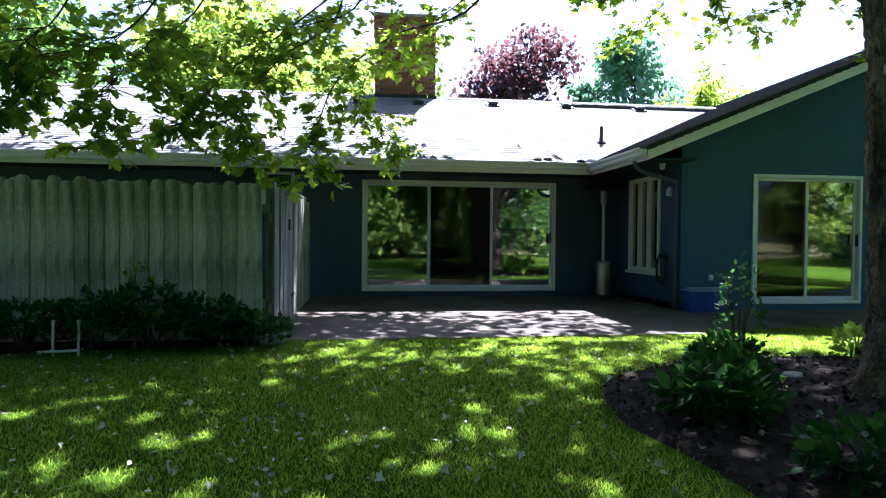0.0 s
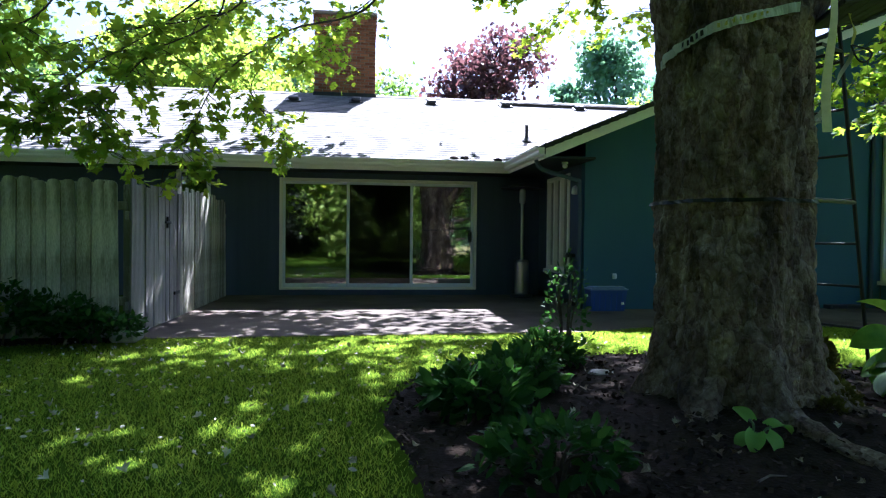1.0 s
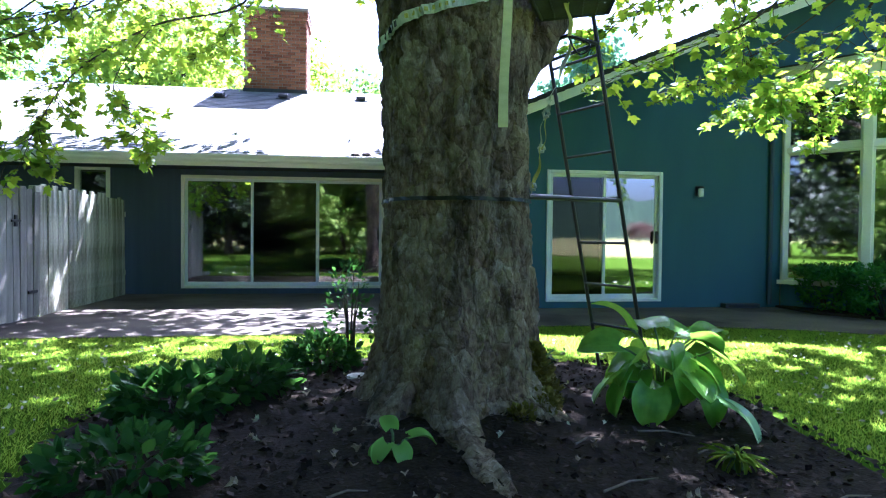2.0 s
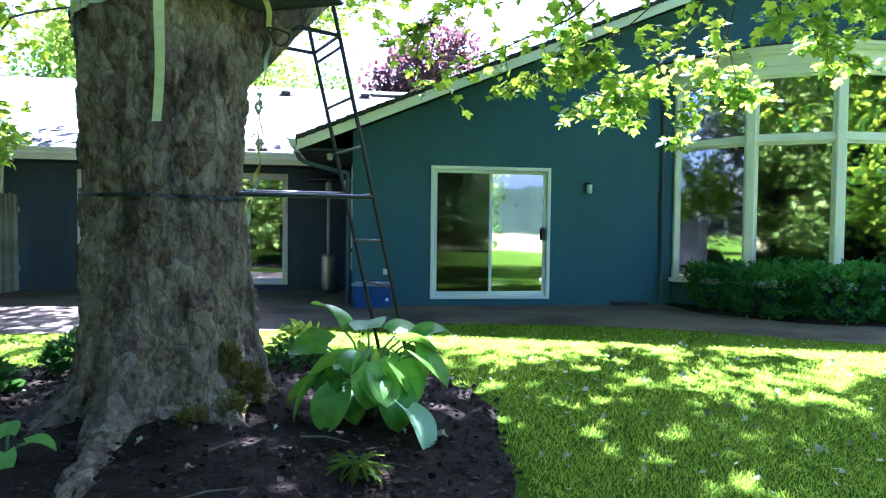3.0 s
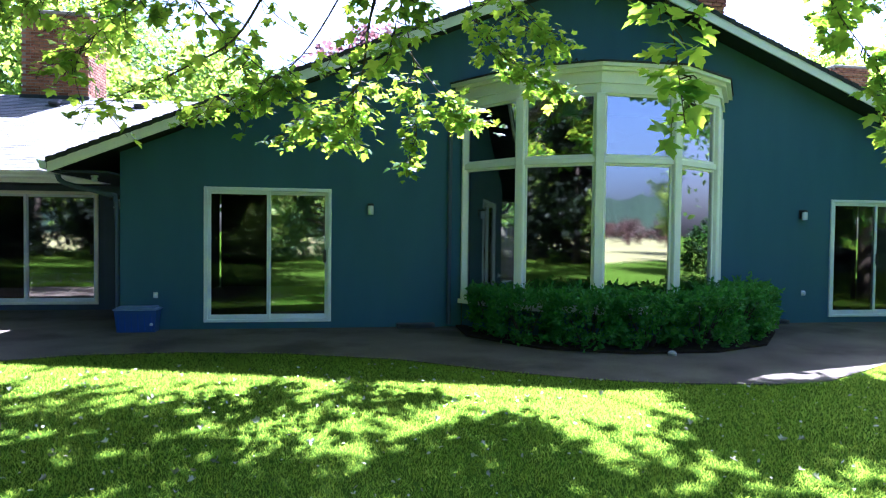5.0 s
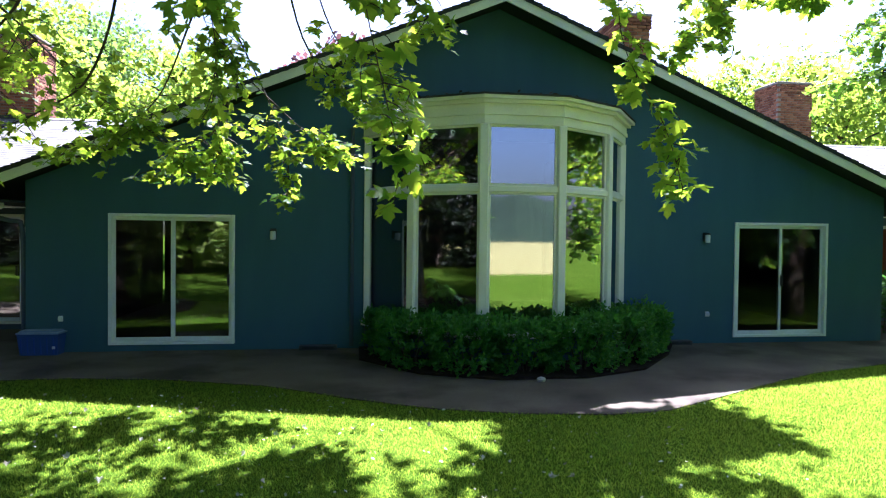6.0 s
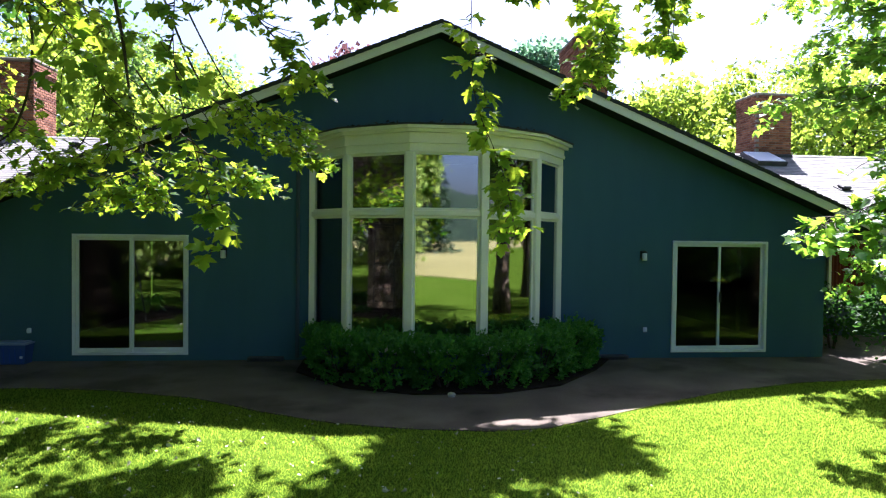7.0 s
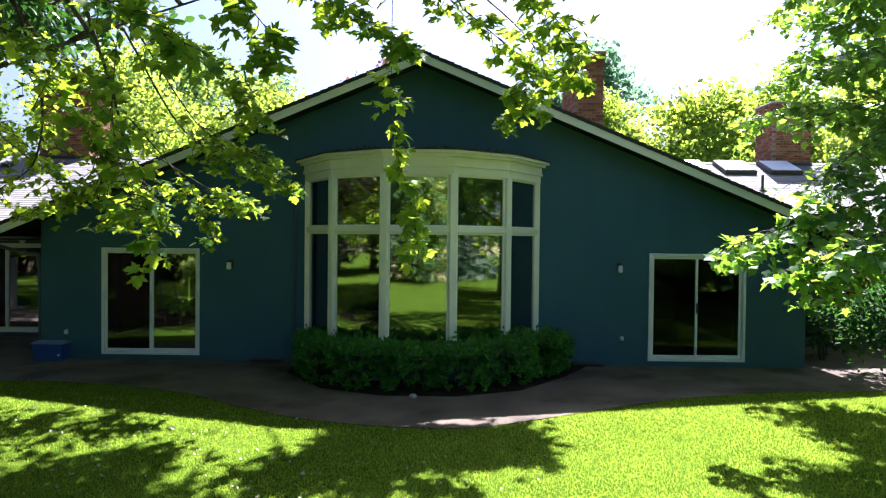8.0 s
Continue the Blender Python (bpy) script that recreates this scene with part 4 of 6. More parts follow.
# the flat drooping spray over the middle lawn
for pts, r0, twigs, length, leaves in (
        ([(8.5, 3.6, 5.3), (8.2, 4.7, 4.2), (7.7, 5.35, 3.42), (7.1, 5.7, 3.12), (6.5, 5.9, 2.9), (6.2, 6.0, 2.72)], 0.045, 24, 0.5, 7),
        ([(9.2, 3.6, 5.4), (9.1, 4.6, 4.3), (8.9, 5.4, 3.6), (8.8, 6.0, 3.1), (8.4, 6.4, 2.85), (8.0, 6.6, 2.6)], 0.055, 40, 0.5, 9),
        ([(9.1, 5.0, 3.95), (9.4, 5.9, 3.25), (9.5, 6.6, 2.8), (9.45, 7.0, 2.35)], 0.022, 28, 0.36, 8),
        ([(9.6, 4.0, 4.7), (9.8, 5.0, 3.8), (10.2, 5.6, 3.45), (10.6, 5.85, 3.3), (11.0, 5.9, 3.12)], 0.03, 36, 0.42, 10),
        ([(8.8, 4.9, 3.95), (8.2, 5.8, 3.3), (7.6, 6.1, 2.98), (7.05, 6.15, 2.7)], 0.025, 30, 0.42, 8),
        ([(9.7, 3.9, 4.8), (10.1, 4.8, 3.8), (10.5, 5.2, 3.55), (10.8, 5.4, 3.4)], 0.025, 26, 0.4, 9),
        ([(9.2, 5.6, 3.5), (9.7, 6.2, 3.1), (10.0, 6.5, 2.95), (10.25, 6.6, 2.85)], 0.02, 26, 0.36, 9),
        ([(8.7, 5.7, 3.3), (8.75, 6.3, 2.95), (8.7, 6.7, 2.75), (8.6, 6.9, 2.6)], 0.02, 26, 0.4, 9),
        ([(7.6, 3.4, 5.1), (7.5, 4.6, 4.2), (6.9, 5.1, 3.65), (6.3, 5.5, 3.3), (5.9, 5.8, 3.1)], 0.045, 34, 0.65, 8),
        ([(6.9, 3.3, 4.6), (6.6, 4.6, 4.3), (6.2, 5.2, 3.9), (5.7, 5.7, 3.6)], 0.04, 26, 0.6, 8),
        ([(6.6, 5.2, 4.4), (6.2, 6.4, 4.2), (5.7, 7.4, 4.1), (5.2, 8.2, 4.0)], 0.035, 28, 0.7, 8),
        ([(4.8, 8.4, 6.6), (5.2, 9.2, 5.1), (4.9, 9.8, 4.65), (4.6, 10.2, 4.4)], 0.035, 26, 0.6, 8)):
    spray(W, pts, r0, twigs, length, leaves - 1, 0.108)
# hanging strands, close to the path
for pts, r0, twigs, length, leaves in (
        ([(9.9, 3.3, 5.6), (10.3, 2.6, 4.4), (10.35, 2.4, 3.4), (10.5, 2.45, 2.7), (10.65, 2.55, 2.15)], 0.014, 22, 0.26, 6),
        ([(12.6, 4.0, 5.7), (12.6, 3.95, 4.6), (12.62, 3.88, 3.6), (12.85, 3.55, 2.8), (12.95, 3.4, 2.25)], 0.014, 28, 0.28, 6),
        ([(13.0, 4.3, 5.7), (14.2, 5.3, 5.1), (14.55, 5.7, 4.6), (14.0, 5.5, 3.95)], 0.025, 34, 0.45, 9),
        ([(11.8, 3.8, 5.9), (12.7, 3.6, 5.25), (13.5, 4.0, 4.85), (14.1, 4.6, 4.5), (14.2, 5.0, 4.05)], 0.03, 34, 0.45, 8),
        ([(12.8, 4.1, 5.8), (13.8, 3.5, 5.2), (14.35, 3.8, 4.8), (14.7, 4.1, 4.5), (14.65, 4.4, 4.25)], 0.03, 34, 0.45, 8),
        ([(9.0, 3.3, 5.5), (9.6, 3.5, 5.05), (10.2, 3.8, 4.59), (10.68, 4.2, 4.14), (11.05, 4.4, 3.7)], 0.03, 34, 0.5, 8),
        ([(10.2, 3.4, 5.8), (11.0, 2.6, 4.8), (11.49, 2.5, 4.4), (11.66, 2.6, 4.15), (11.55, 2.6, 3.95)], 0.02, 22, 0.35, 7),
        ([(11.0, 3.6, 5.9), (11.8, 2.5, 4.8), (12.26, 2.6, 4.45), (12.65, 2.7, 4.28), (12.86, 2.7, 4.08)], 0.02, 26, 0.35, 7),
        ([(8.2, 3.2, 5.2), (8.6, 3.0, 4.35), (8.99, 3.4, 4.05), (9.16, 4.0, 3.6), (9.05, 4.6, 3.1)], 0.035, 34, 0.5, 8),
        ([(6.6, 3.2, 4.4), (7.04, 5.0, 3.95), (7.51, 5.6, 3.4), (7.98, 6.0, 3.05), (8.4, 6.3, 2.65)], 0.035, 28, 0.5, 8),
        ([(9.4, 2.8, 5.7), (10.12, 2.0, 4.6), (10.57, 2.0, 4.25), (10.84, 2.2, 4.1), (11.1, 2.2, 3.98)], 0.02, 22, 0.4, 7),
        ([(7.6, 3.2, 4.9), (8.2, 3.6, 4.7), (8.7, 4.2, 4.5), (9.0, 4.9, 4.2)], 0.04, 32, 0.6, 8)):
    spray(W, pts, r0, twigs, length, leaves, 0.128)
lp, ld, ln, ls = (np.array(a) for a in (leaf_p, leaf_d, leaf_n, leaf_s))
near = np.where((lp[:, 0] > 7.2) & (lp[:, 0] < 10.8) & (lp[:, 2] < 3.2) & (lp[:, 1] > 5.2))[0][:300]
rest = np.setdiff1d(np.arange(len(lp)), near)
scatter("spray_foliage", lp[rest], ld[rest], ln[rest], ls[rest], SPRAY_LEAF, SPRAY_TRIS, LEAF, tree)
me = bpy.data.meshes.new("leaf")
me.from_pydata(SPRAY_LEAF, [], SPRAY_TRIS)
me.materials.append(LEAF)
for i in near:
    d = Vector(ld[i]).normalized()
    x = d.cross(Vector(ln[i])).normalized()
    nn = x.cross(d)
    m = Matrix((x, d, nn)).transposed().to_4x4()
    m.translation = Vector(lp[i]) - TREE
    ob = new("leaf", me)
    ob.parent = tree
    ob.matrix_local = m @ Matrix.Scale(float(ls[i]), 4)

# crown overhead: mostly unseen leaf clumps set to shade the ground, thick over the west lawn and the bed, open towards
# the east
SX, SY = SUN.x / SUN.z, SUN.y / SUN.z


def shade_cover(x, y):
    """How much shade the unseen crown clumps should cast on the ground at (x, y), along the sun."""
    gap = np.array([noise.noise(Vector((a * 1.05, b * 1.25, 4.0))) for a, b in zip(x, y)])
    spots = np.array([noise.noise(Vector((a * 2.4, b * 3.4, 9.0))) for a, b in zip(x, y)])
    shut = np.where(gap > 0.24, 0.05, 1.0)
    c = np.where((x < 3.6) & (y < 6.0), shut, 0.0)
    c = np.where((x < 3.6) & (y >= 6.0) & (y < 8.9) & (x > -0.5), np.where(spots > -0.02, 0.0, 0.9), c)
    c = np.where((x < -0.4) & (y >= 5.4), 0.95, c)
    c = np.where((x >= 3.6) & (x < 6.5) & (y < 4.8), shut, c)
    c = np.where((x >= 3.6) & (x < 6.5) & (y >= 4.8) & (y < 6.2), 0.22, c)
    c = np.where((x >= 6.5) & (x < 10.9) & (y < 3.2 + 0.3 * np.sin(2.1 * x)), np.where(gap > 0.26, 0.12, 0.95), c)
    c = np.where((x >= 5.8) & (x < 8.2) & (y >= 2.2) & (y < 5.0), np.where(gap > 0.3, 0.1, 0.92), c)
    c = np.where((x >= 8.2) & (x < 10.8) & (y >= 3.0) & (y < 4.1), np.where(gap > 0.1, 0.0, 0.75), c)
    c = np.where((x >= 7.6) & (x < 10.6) & (y >= 4.1) & (y < 4.7), np.where(gap > 0.0, 0.0, 0.45), c)
    c = np.where((x >= 10.9) & (x < 11.9) & (y < 2.7), np.where(gap > 0.15, 0.1, 0.95), c)
    c = np.where((x > 7.0) & (x < 13.6) & (y < 2.2), 0.35, c)
    c = np.where((x > 6.6) & (x < 9.2) & (y > 4.4) & (y < 5.1), 0.3, c)
    c = np.where((x > -1.7) & (x < 0.7) & (y > 5.1) & (y < 6.7), 0.25, c)
    return np.where(np.hypot(x - 11.4, y - 4.2) < 0.75, 0.0, c)


gx, gy = (a.ravel() for a in np.meshgrid(np.arange(-8.5, 14.6, 0.56), np.arange(-2.0, 9.0, 0.56)))
gx, gy = gx + rng.uniform(-0.3, 0.3, gx.shape), gy + rng.uniform(-0.3, 0.3, gy.shape)
ok = rng.uniform(0, 1, gx.shape) < shade_cover(gx, gy)
gx, gy = gx[ok], gy[ok]
gz = 6.0 + 0.75 * np.maximum(gy, 0) + rng.uniform(0, 1.6, gx.shape)
gz = np.where((gx < 4.5) & (gy > 6.0), rng.uniform(7.2, 8.2, gx.shape), gz)
cl = np.stack([gx + SX * gz, gy + SY * gz, gz], 1)
top = np.array([tuple(c) for c in canopy])
top = top[top[:, 2] > 5.5 + 0.42 * (top[:, 1] + 1.5)]
top = top[rng.uniform(0, 1, len(top)) < shade_cover(top[:, 0] - SX * top[:, 2], top[:, 1] - SY * top[:, 2])]
cl = np.concatenate([cl, top])
# added clumps out of view, shaped to cast one dark patch on the lawn
bx = np.concatenate([rng.uniform(12.1, 14.1, 52), rng.uniform(11.5, 12.5, 12)])
by = np.concatenate([rng.uniform(3.95, 4.6, 52), rng.uniform(3.0, 3.8, 12)])
bz = rng.uniform(7.6, 8.6, len(bx))
cl = np.concatenate([np.stack([bx + SX * bz, by + SY * bz, bz], 1), cl])
# added clumps to the south, out of view, that block skylight
gx, gy = (a.ravel() for a in np.meshgrid(np.arange(-12.0, 11.0, 0.85), np.arange(-13.0, 1.0, 0.85)))
ok = rng.uniform(0, 1, gx.shape) < 0.8
gx, gy = gx[ok] + rng.uniform(-0.4, 0.4, ok.sum()), gy[ok] + rng.uniform(-0.4, 0.4, ok.sum())
cl = np.concatenate([cl, np.stack([gx, gy, rng.uniform(7.4, 10.6, len(gx))], 1)])
per = 80
P = np.repeat(cl, per, axis=0) + rng.normal(size=(len(cl) * per, 3)) * np.array([0.44, 0.44, 0.30]) * np.where(np.arange(len(cl) * per) < len(bx) * per, 0.5, 1.0)[:, None]
scatter("crown", P, wild(len(P), -0.5), wild(len(P), 1.6), rng.uniform(0.20, 0.345, len(P)), OVAL_LEAF, OVAL_TRIS, CROWN_LEAF, tree)


# ---- other trees ----
def broad_tree(name, at, height, radius, mat, label, leaves=5000, size=0.3, low=0.25, seed=1, trunk_r=None, squash=1.0):
    """A tree with a tapered trunk, limbs and a crown of many leaf clumps."""
    r = random.Random(seed)
    g = np.random.default_rng(seed)
    x, y = at
    t = thing(name, (x, y, -0.02), label, "tree")
    b = Build()
    tr = trunk_r or height * 0.022
    top = Vector((x + r.uniform(-0.3, 0.3), y, height * 0.8))
    b.tube(curve([(x, y, -0.05), (x + 0.05, y, height * 0.3), top], 4), [tr * 1.3, tr, tr * 0.9, tr * 0.8, tr * 0.7, tr * 0.55, tr * 0.45, tr * 0.3, tr * 0.15], 8)
    ends = []
    for k in range(26):
        z = height * r.uniform(low, 0.85)
        a = r.uniform(0, 2 * math.pi)
        q = (z / height - low) / (1 - low)
        reach = radius * (1 - 0.75 * q ** 1.5) * r.uniform(0.6, 1.0)
        e = Vector((x + math.cos(a) * reach, y + math.sin(a) * reach, min(height, z + reach * 0.5 * squash)))
        m = Vector((x, y, z)).lerp(e, 0.5) + Vector((0, 0, 0.2))
        b.tube(curve([(x, y, z), m, e], 3), [tr * 0.4, tr * 0.34, tr * 0.28, tr * 0.22, tr * 0.15, tr * 0.1, tr * 0.05], 5)
        ends += [e, m.lerp(e, 0.4)]
    ends.append(top)
    part("trunk", b, TWIG, t)
    n_c = len(ends) * 3
    C = np.array([tuple(r.choice(ends) + Vector((r.gauss(0, 1), r.gauss(0, 1), r.gauss(0, 0.8))) * radius * 0.16) for _ in range(n_c)])
    k = leaves // n_c
    P = np.repeat(C, k, axis=0) + g.normal(size=(n_c * k, 3)) * radius * 0.10
    P[:, 2] = np.maximum(P[:, 2], 0.3)
    D, N = g.normal(size=P.shape), g.normal(size=P.shape)
    N[:, 2] += 1.0
    scatter("crown", P, D, N, g.uniform(size * 0.6, size * 1.3, len(P)), CHIP_LEAF if size > 0.2 else OVAL_LEAF, CHIP_TRIS if size > 0.2 else OVAL_TRIS, mat, t)
    return t


def conifer(name, at, height, radius, label, seed=1, leaves=5000):
    g = np.random.default_rng(seed)
    x, y = at
    t = thing(name, (x, y, -0.02), label, "tree")
    b = Build().tube([(x, y, -0.05), (x, y, height * 0.5), (x, y, height * 0.98)], [height * 0.018, height * 0.011, 0.02], 8)
    n = leaves
    q = g.uniform(0.03, 1, n) ** 1.1
    layer = np.round(q * 26) / 26
    a = g.uniform(0, 2 * np.pi, n)
    rr = radius * (1.03 - layer) * np.sqrt(g.uniform(0.05, 1, n)) * (0.75 + 0.35 * np.sin(a * 5 + layer * 40))
    P = np.stack([x + rr * np.cos(a), y + rr * np.sin(a), height * layer - rr * 0.28 + g.normal(size=n) * 0.12], 1)
    P[:, 2] = np.maximum(P[:, 2], 0.3)
    D = np.stack([np.cos(a), np.sin(a), -0.45 + 0 * a], 1) + g.normal(size=P.shape) * 0.35
    N = g.normal(size=P.shape) * 0.5 + np.array([0, 0, 1.0])
    for k in range(24):
        z, ak = height * (0.1 + 0.85 * k / 24), k * 2.4
        L = radius * (1 - z / height) * 0.8
        b.tube([(x, y, z), (x + L * math.cos(ak), y + L * math.sin(ak), z - L * 0.28)], [0.05, 0.015], 4)
    part("trunk", b, TWIG, t)
    scatter("needles", P, D, N, g.uniform(0.35, 0.8, n) * (height / 20) , CHIP_LEAF, CHIP_TRIS, CONIFER, t)
    return t


# behind the house
broad_tree("plum_tree", (9.3, 35.0), 13.4, 4.2, PLUM, "dark purple leaved plum tree behind the house", 7000, 0.32, 0.3, 21)
broad_tree("broadleaf_tree", (29.6, 66.0), 25.0, 6.0, HAZE_LEAF, "tall tree far behind the roof, haze put into its blue-green", 7000, 0.6, 0.15, 22)
broad_tree("broadleaf_tree", (25.6, 68.0), 20.5, 3.6, HAZE_LEAF, "tall tree far behind the roof, haze put into its blue-green", 5000, 0.6, 0.15, 23)
broad_tree("broadleaf_tree", (37.0, 62.0), 18.0, 5.0, LIME_LEAF, "rounded light green tree beyond the roof", 5000, 0.5, 0.2, 24)
for k, (x, y, h, r) in enumerate([(-8, 36, 14, 6), (-16, 30, 13, 6), (-2, 44, 15, 6), (4, 40, 11, 5), (-24, 34, 16, 7), (-10, 50, 19, 7)]):
    broad_tree("broadleaf_tree", (x, y), h, r, LIME_LEAF if k % 2 == 0 else FAR_LEAF, "sunlit light green tree behind the roof", 11000, 0.3, 0.2, 30 + k)
for k, (x, y, h, r) in enumerate([(27, 30, 10.5, 4.0), (32, 34, 11, 4.6), (37, 30, 11, 4.6), (42, 40, 16, 6), (24, 42, 13, 4)]):
    broad_tree("broadleaf_tree", (x, y), h, r, LIME_LEAF, "sunlit light green tree behind the far wing", 11000, 0.28, 0.2, 40 + k)
broad_tree("broadleaf_tree", (-5.0, 56), 19, 5, HAZE_LEAF, "tall tree far behind the roof, haze put into its blue-green", 6000, 0.5, 0.15, 48)
# tree whose boughs hang in beside the far wing
garden = thing("garden_tree", (21.2, 5.2, -0.02), "leafy garden tree with low hanging boughs", "tree")
b = Build()
b.tube(curve([(21.2, 5.2, -0.05), (21.25, 5.25, 2.5), (21.2, 5.5, 6.0), (21.3, 5.6, 9.5)], 5), [0.26, 0.24, 0.22, 0.2, 0.19, 0.18, 0.16, 0.15, 0.14, 0.12, 0.10, 0.08, 0.07, 0.05, 0.04, 0.02], 10, rough=0.2)
part("trunk", b, BARK, garden, smooth=True)
keep = (leaf_p, leaf_d, leaf_n, leaf_s)
leaf_p, leaf_d, leaf_n, leaf_s = [], [], [], []
spray(garden, [(21.2, 5.2, 2.6), (19.6, 5.0, 3.1), (18.0, 4.8, 2.8), (16.7, 4.7, 2.35)], 0.06, 60, 0.7, 9, droop=-0.35)
spray(garden, [(21.2, 5.2, 2.3), (19.4, 4.2, 2.7), (17.9, 3.9, 2.5), (16.9, 3.7, 2.15)], 0.05, 60, 0.65, 9, droop=-0.35)
spray(garden, [(21.2, 5.3, 3.2), (19.8, 5.6, 4.0), (18.6, 5.4, 3.6), (17.6, 4.6, 2.9)], 0.05, 56, 0.7, 9, droop=-0.3)
spray(garden, [(21.2, 5.3, 2.2), (20.4, 6.6, 2.6), (19.6, 7.0, 2.2), (18.9, 7.0, 1.6)], 0.05, 44, 0.7, 9, droop=-0.35)
for e in ((19.2, 9.0, 5.4), (19.6, 8.2, 6.4), (19.0, 9.4, 4.7), (19.4, 7.4, 5.2), (19.9, 9.6, 6.0), (19.0, 8.2, 7.4), (19.8, 10.2, 7.0), (18.9, 7.0, 6.4)):
    spray(garden, [(21.2, 5.4, e[2] - 1.2), ((21.0 + e[0]) / 2, (5.4 + e[1]) / 2 + 0.3, e[2] + 0.1), e], 0.04, 34, 0.9, 10, droop=-0.2, start=0.35)
for k in range(48):
    a, z = 2.2 + 3.2 * rs.random(), rs.uniform(3.2, 8.6)
    reach = rs.uniform(1.6, 3.1) * (1.0 if z < 6 else 0.8)
    e = Vector((21.2 + reach * math.cos(a), 5.4 + 1.35 * reach * math.sin(a) + 1.0, z + rs.uniform(0.2, 1.0)))
    spray(garden, [(21.2, 5.4, z), tuple(Vector((21.2, 5.4, z)).lerp(e, 0.55) + Vector((0, 0, 0.3))), tuple(e)], 0.04, 22, 0.8, 9, droop=-0.2, start=0.3)
scatter("foliage", leaf_p, leaf_d, leaf_n, leaf_s, PLANE_LEAF, PLANE_TRIS, GARDEN_LEAF, garden)
# added clumps on the far side, mostly out of view, shading the far lawn
C = np.array([23.4, 6.0, 6.8]) + rng.normal(size=(130, 3)) * np.array([1.7, 2.2, 1.6])
C = np.concatenate([C[C[:, 0] > 21.4], np.stack([rng.uniform(21.7, 26.5, 120), rng.uniform(2, 10.3, 120), rng.uniform(5.0, 7.5, 120)], 1)])
P = np.repeat(C, 60, axis=0) + rng.normal(size=(len(C) * 60, 3)) * 0.5
scatter("crown", P, wild(len(P), -0.5), wild(len(P), 1.6), rng.uniform(0.16, 0.28, len(P)), OVAL_LEAF, OVAL_TRIS, GARDEN_LEAF, garden)
# three trees added out of direct view to darken the far lawn
broad_tree("garden_tree", (29, 1.5), 11, 5, LEAF, "broad leafy tree added to shade the far lawn", 14000, 0.24, 0.15, 91)
broad_tree("garden_tree", (26.5, 4.5), 10, 4, LEAF, "dense leafy tree added beside the far lawn for shade", 12000, 0.24, 0.12, 92)
broad_tree("garden_tree", (24.2, -3.8), 9, 3.6, LEAF, "dense leafy tree added on the far lawn for shade", 12000, 0.24, 0.08, 93)
leaf_p, leaf_d, leaf_n, leaf_s = keep

# behind the camera: seen in the glass, sunlight and shade put into the leaf colours
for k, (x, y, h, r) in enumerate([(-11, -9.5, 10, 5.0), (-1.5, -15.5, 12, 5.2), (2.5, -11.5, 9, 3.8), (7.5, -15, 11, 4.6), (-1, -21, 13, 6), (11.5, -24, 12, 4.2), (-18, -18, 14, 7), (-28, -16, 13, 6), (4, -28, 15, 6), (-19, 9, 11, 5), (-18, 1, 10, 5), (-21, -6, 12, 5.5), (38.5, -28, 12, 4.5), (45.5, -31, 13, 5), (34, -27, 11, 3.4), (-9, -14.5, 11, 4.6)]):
    broad_tree("broadleaf_tree", (x, y), h, r, REAR_SHADED if k in (0, 6, 10, 15) else (REAR_SUNLIT if k % 3 else FAR_LEAF), "broad green tree at the edge of the garden", 13000, 0.32, 0.02, 60 + k, None, 0.15)
for k, (x, y, h, r) in enumerate([(29.5, -12, 14, 3.6), (34, -15, 16, 4.6), (40, -10, 15, 4.6), (47, -16, 17, 5), (26.6, -8.5, 12, 2.8), (30.5, -6.5, 13, 3.4), (36, -6, 13, 4.0), (43, -8.5, 14, 4.4), (17, -60, 18, 4), (-4, -38, 20, 4.5), (60, -40, 19, 5)]):
    conifer("conifer", (x, y), h, r, "dark conifer at the edge of the garden", 70 + k)
b = Build()
nx = 420
for i in range(nx + 1):
    x = -300 + 600 * i / nx
    h = 15 + 7 * noise.noise(Vector((x * 0.012, 0, 5))) + 2.5 * noise.noise(Vector((x * 0.08, 3, 5))) + 2.4 * abs(noise.noise(Vector((x * 0.33, 7, 5))))
    b.v += [(x, -190, -1), (x, -200, h), (x, -260, -1)]
for i in range(nx):
    b.f += [(3 * i, 3 * i + 1, 3 * i + 4, 3 * i + 3), (3 * i + 1, 3 * i + 2, 3 * i + 5, 3 * i + 4)]
structure("backdrop", b, surface("far_wood", (0.005, 0.014, 0.009), (0.015, 0.032, 0.017), 0.12, 1.0, 0.5, 0.0), "wooded hill far beyond the field", "hill")

RUSSET = leaf_material("russet_leaf", (0.05, 0.025, 0.02), (0.10, 0.05, 0.04), (0.14, 0.07, 0.05), 0.3, 0.6)
for k, (x, y) in enumerate(((44.0, -60.0), (50.5, -63.0), (47.5, -76.0))):
    broad_tree("field_bush", (x, y), 3.0, 2.4, RUSSET, "low russet bush standing in the field", 1600, 0.3, 0.05, 180 + k, 0.08)
# added trees with shade in their colour, so the panes mirror no bright field
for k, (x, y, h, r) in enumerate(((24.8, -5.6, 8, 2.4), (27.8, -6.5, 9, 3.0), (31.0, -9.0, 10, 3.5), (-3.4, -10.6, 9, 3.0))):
    broad_tree("broadleaf_tree", (x, y), h, r, REAR_SHADED, "dense tree at the edge of the garden, shade in its dark green", 12000, 0.3, 0.02, 190 + k, None, 0.15)
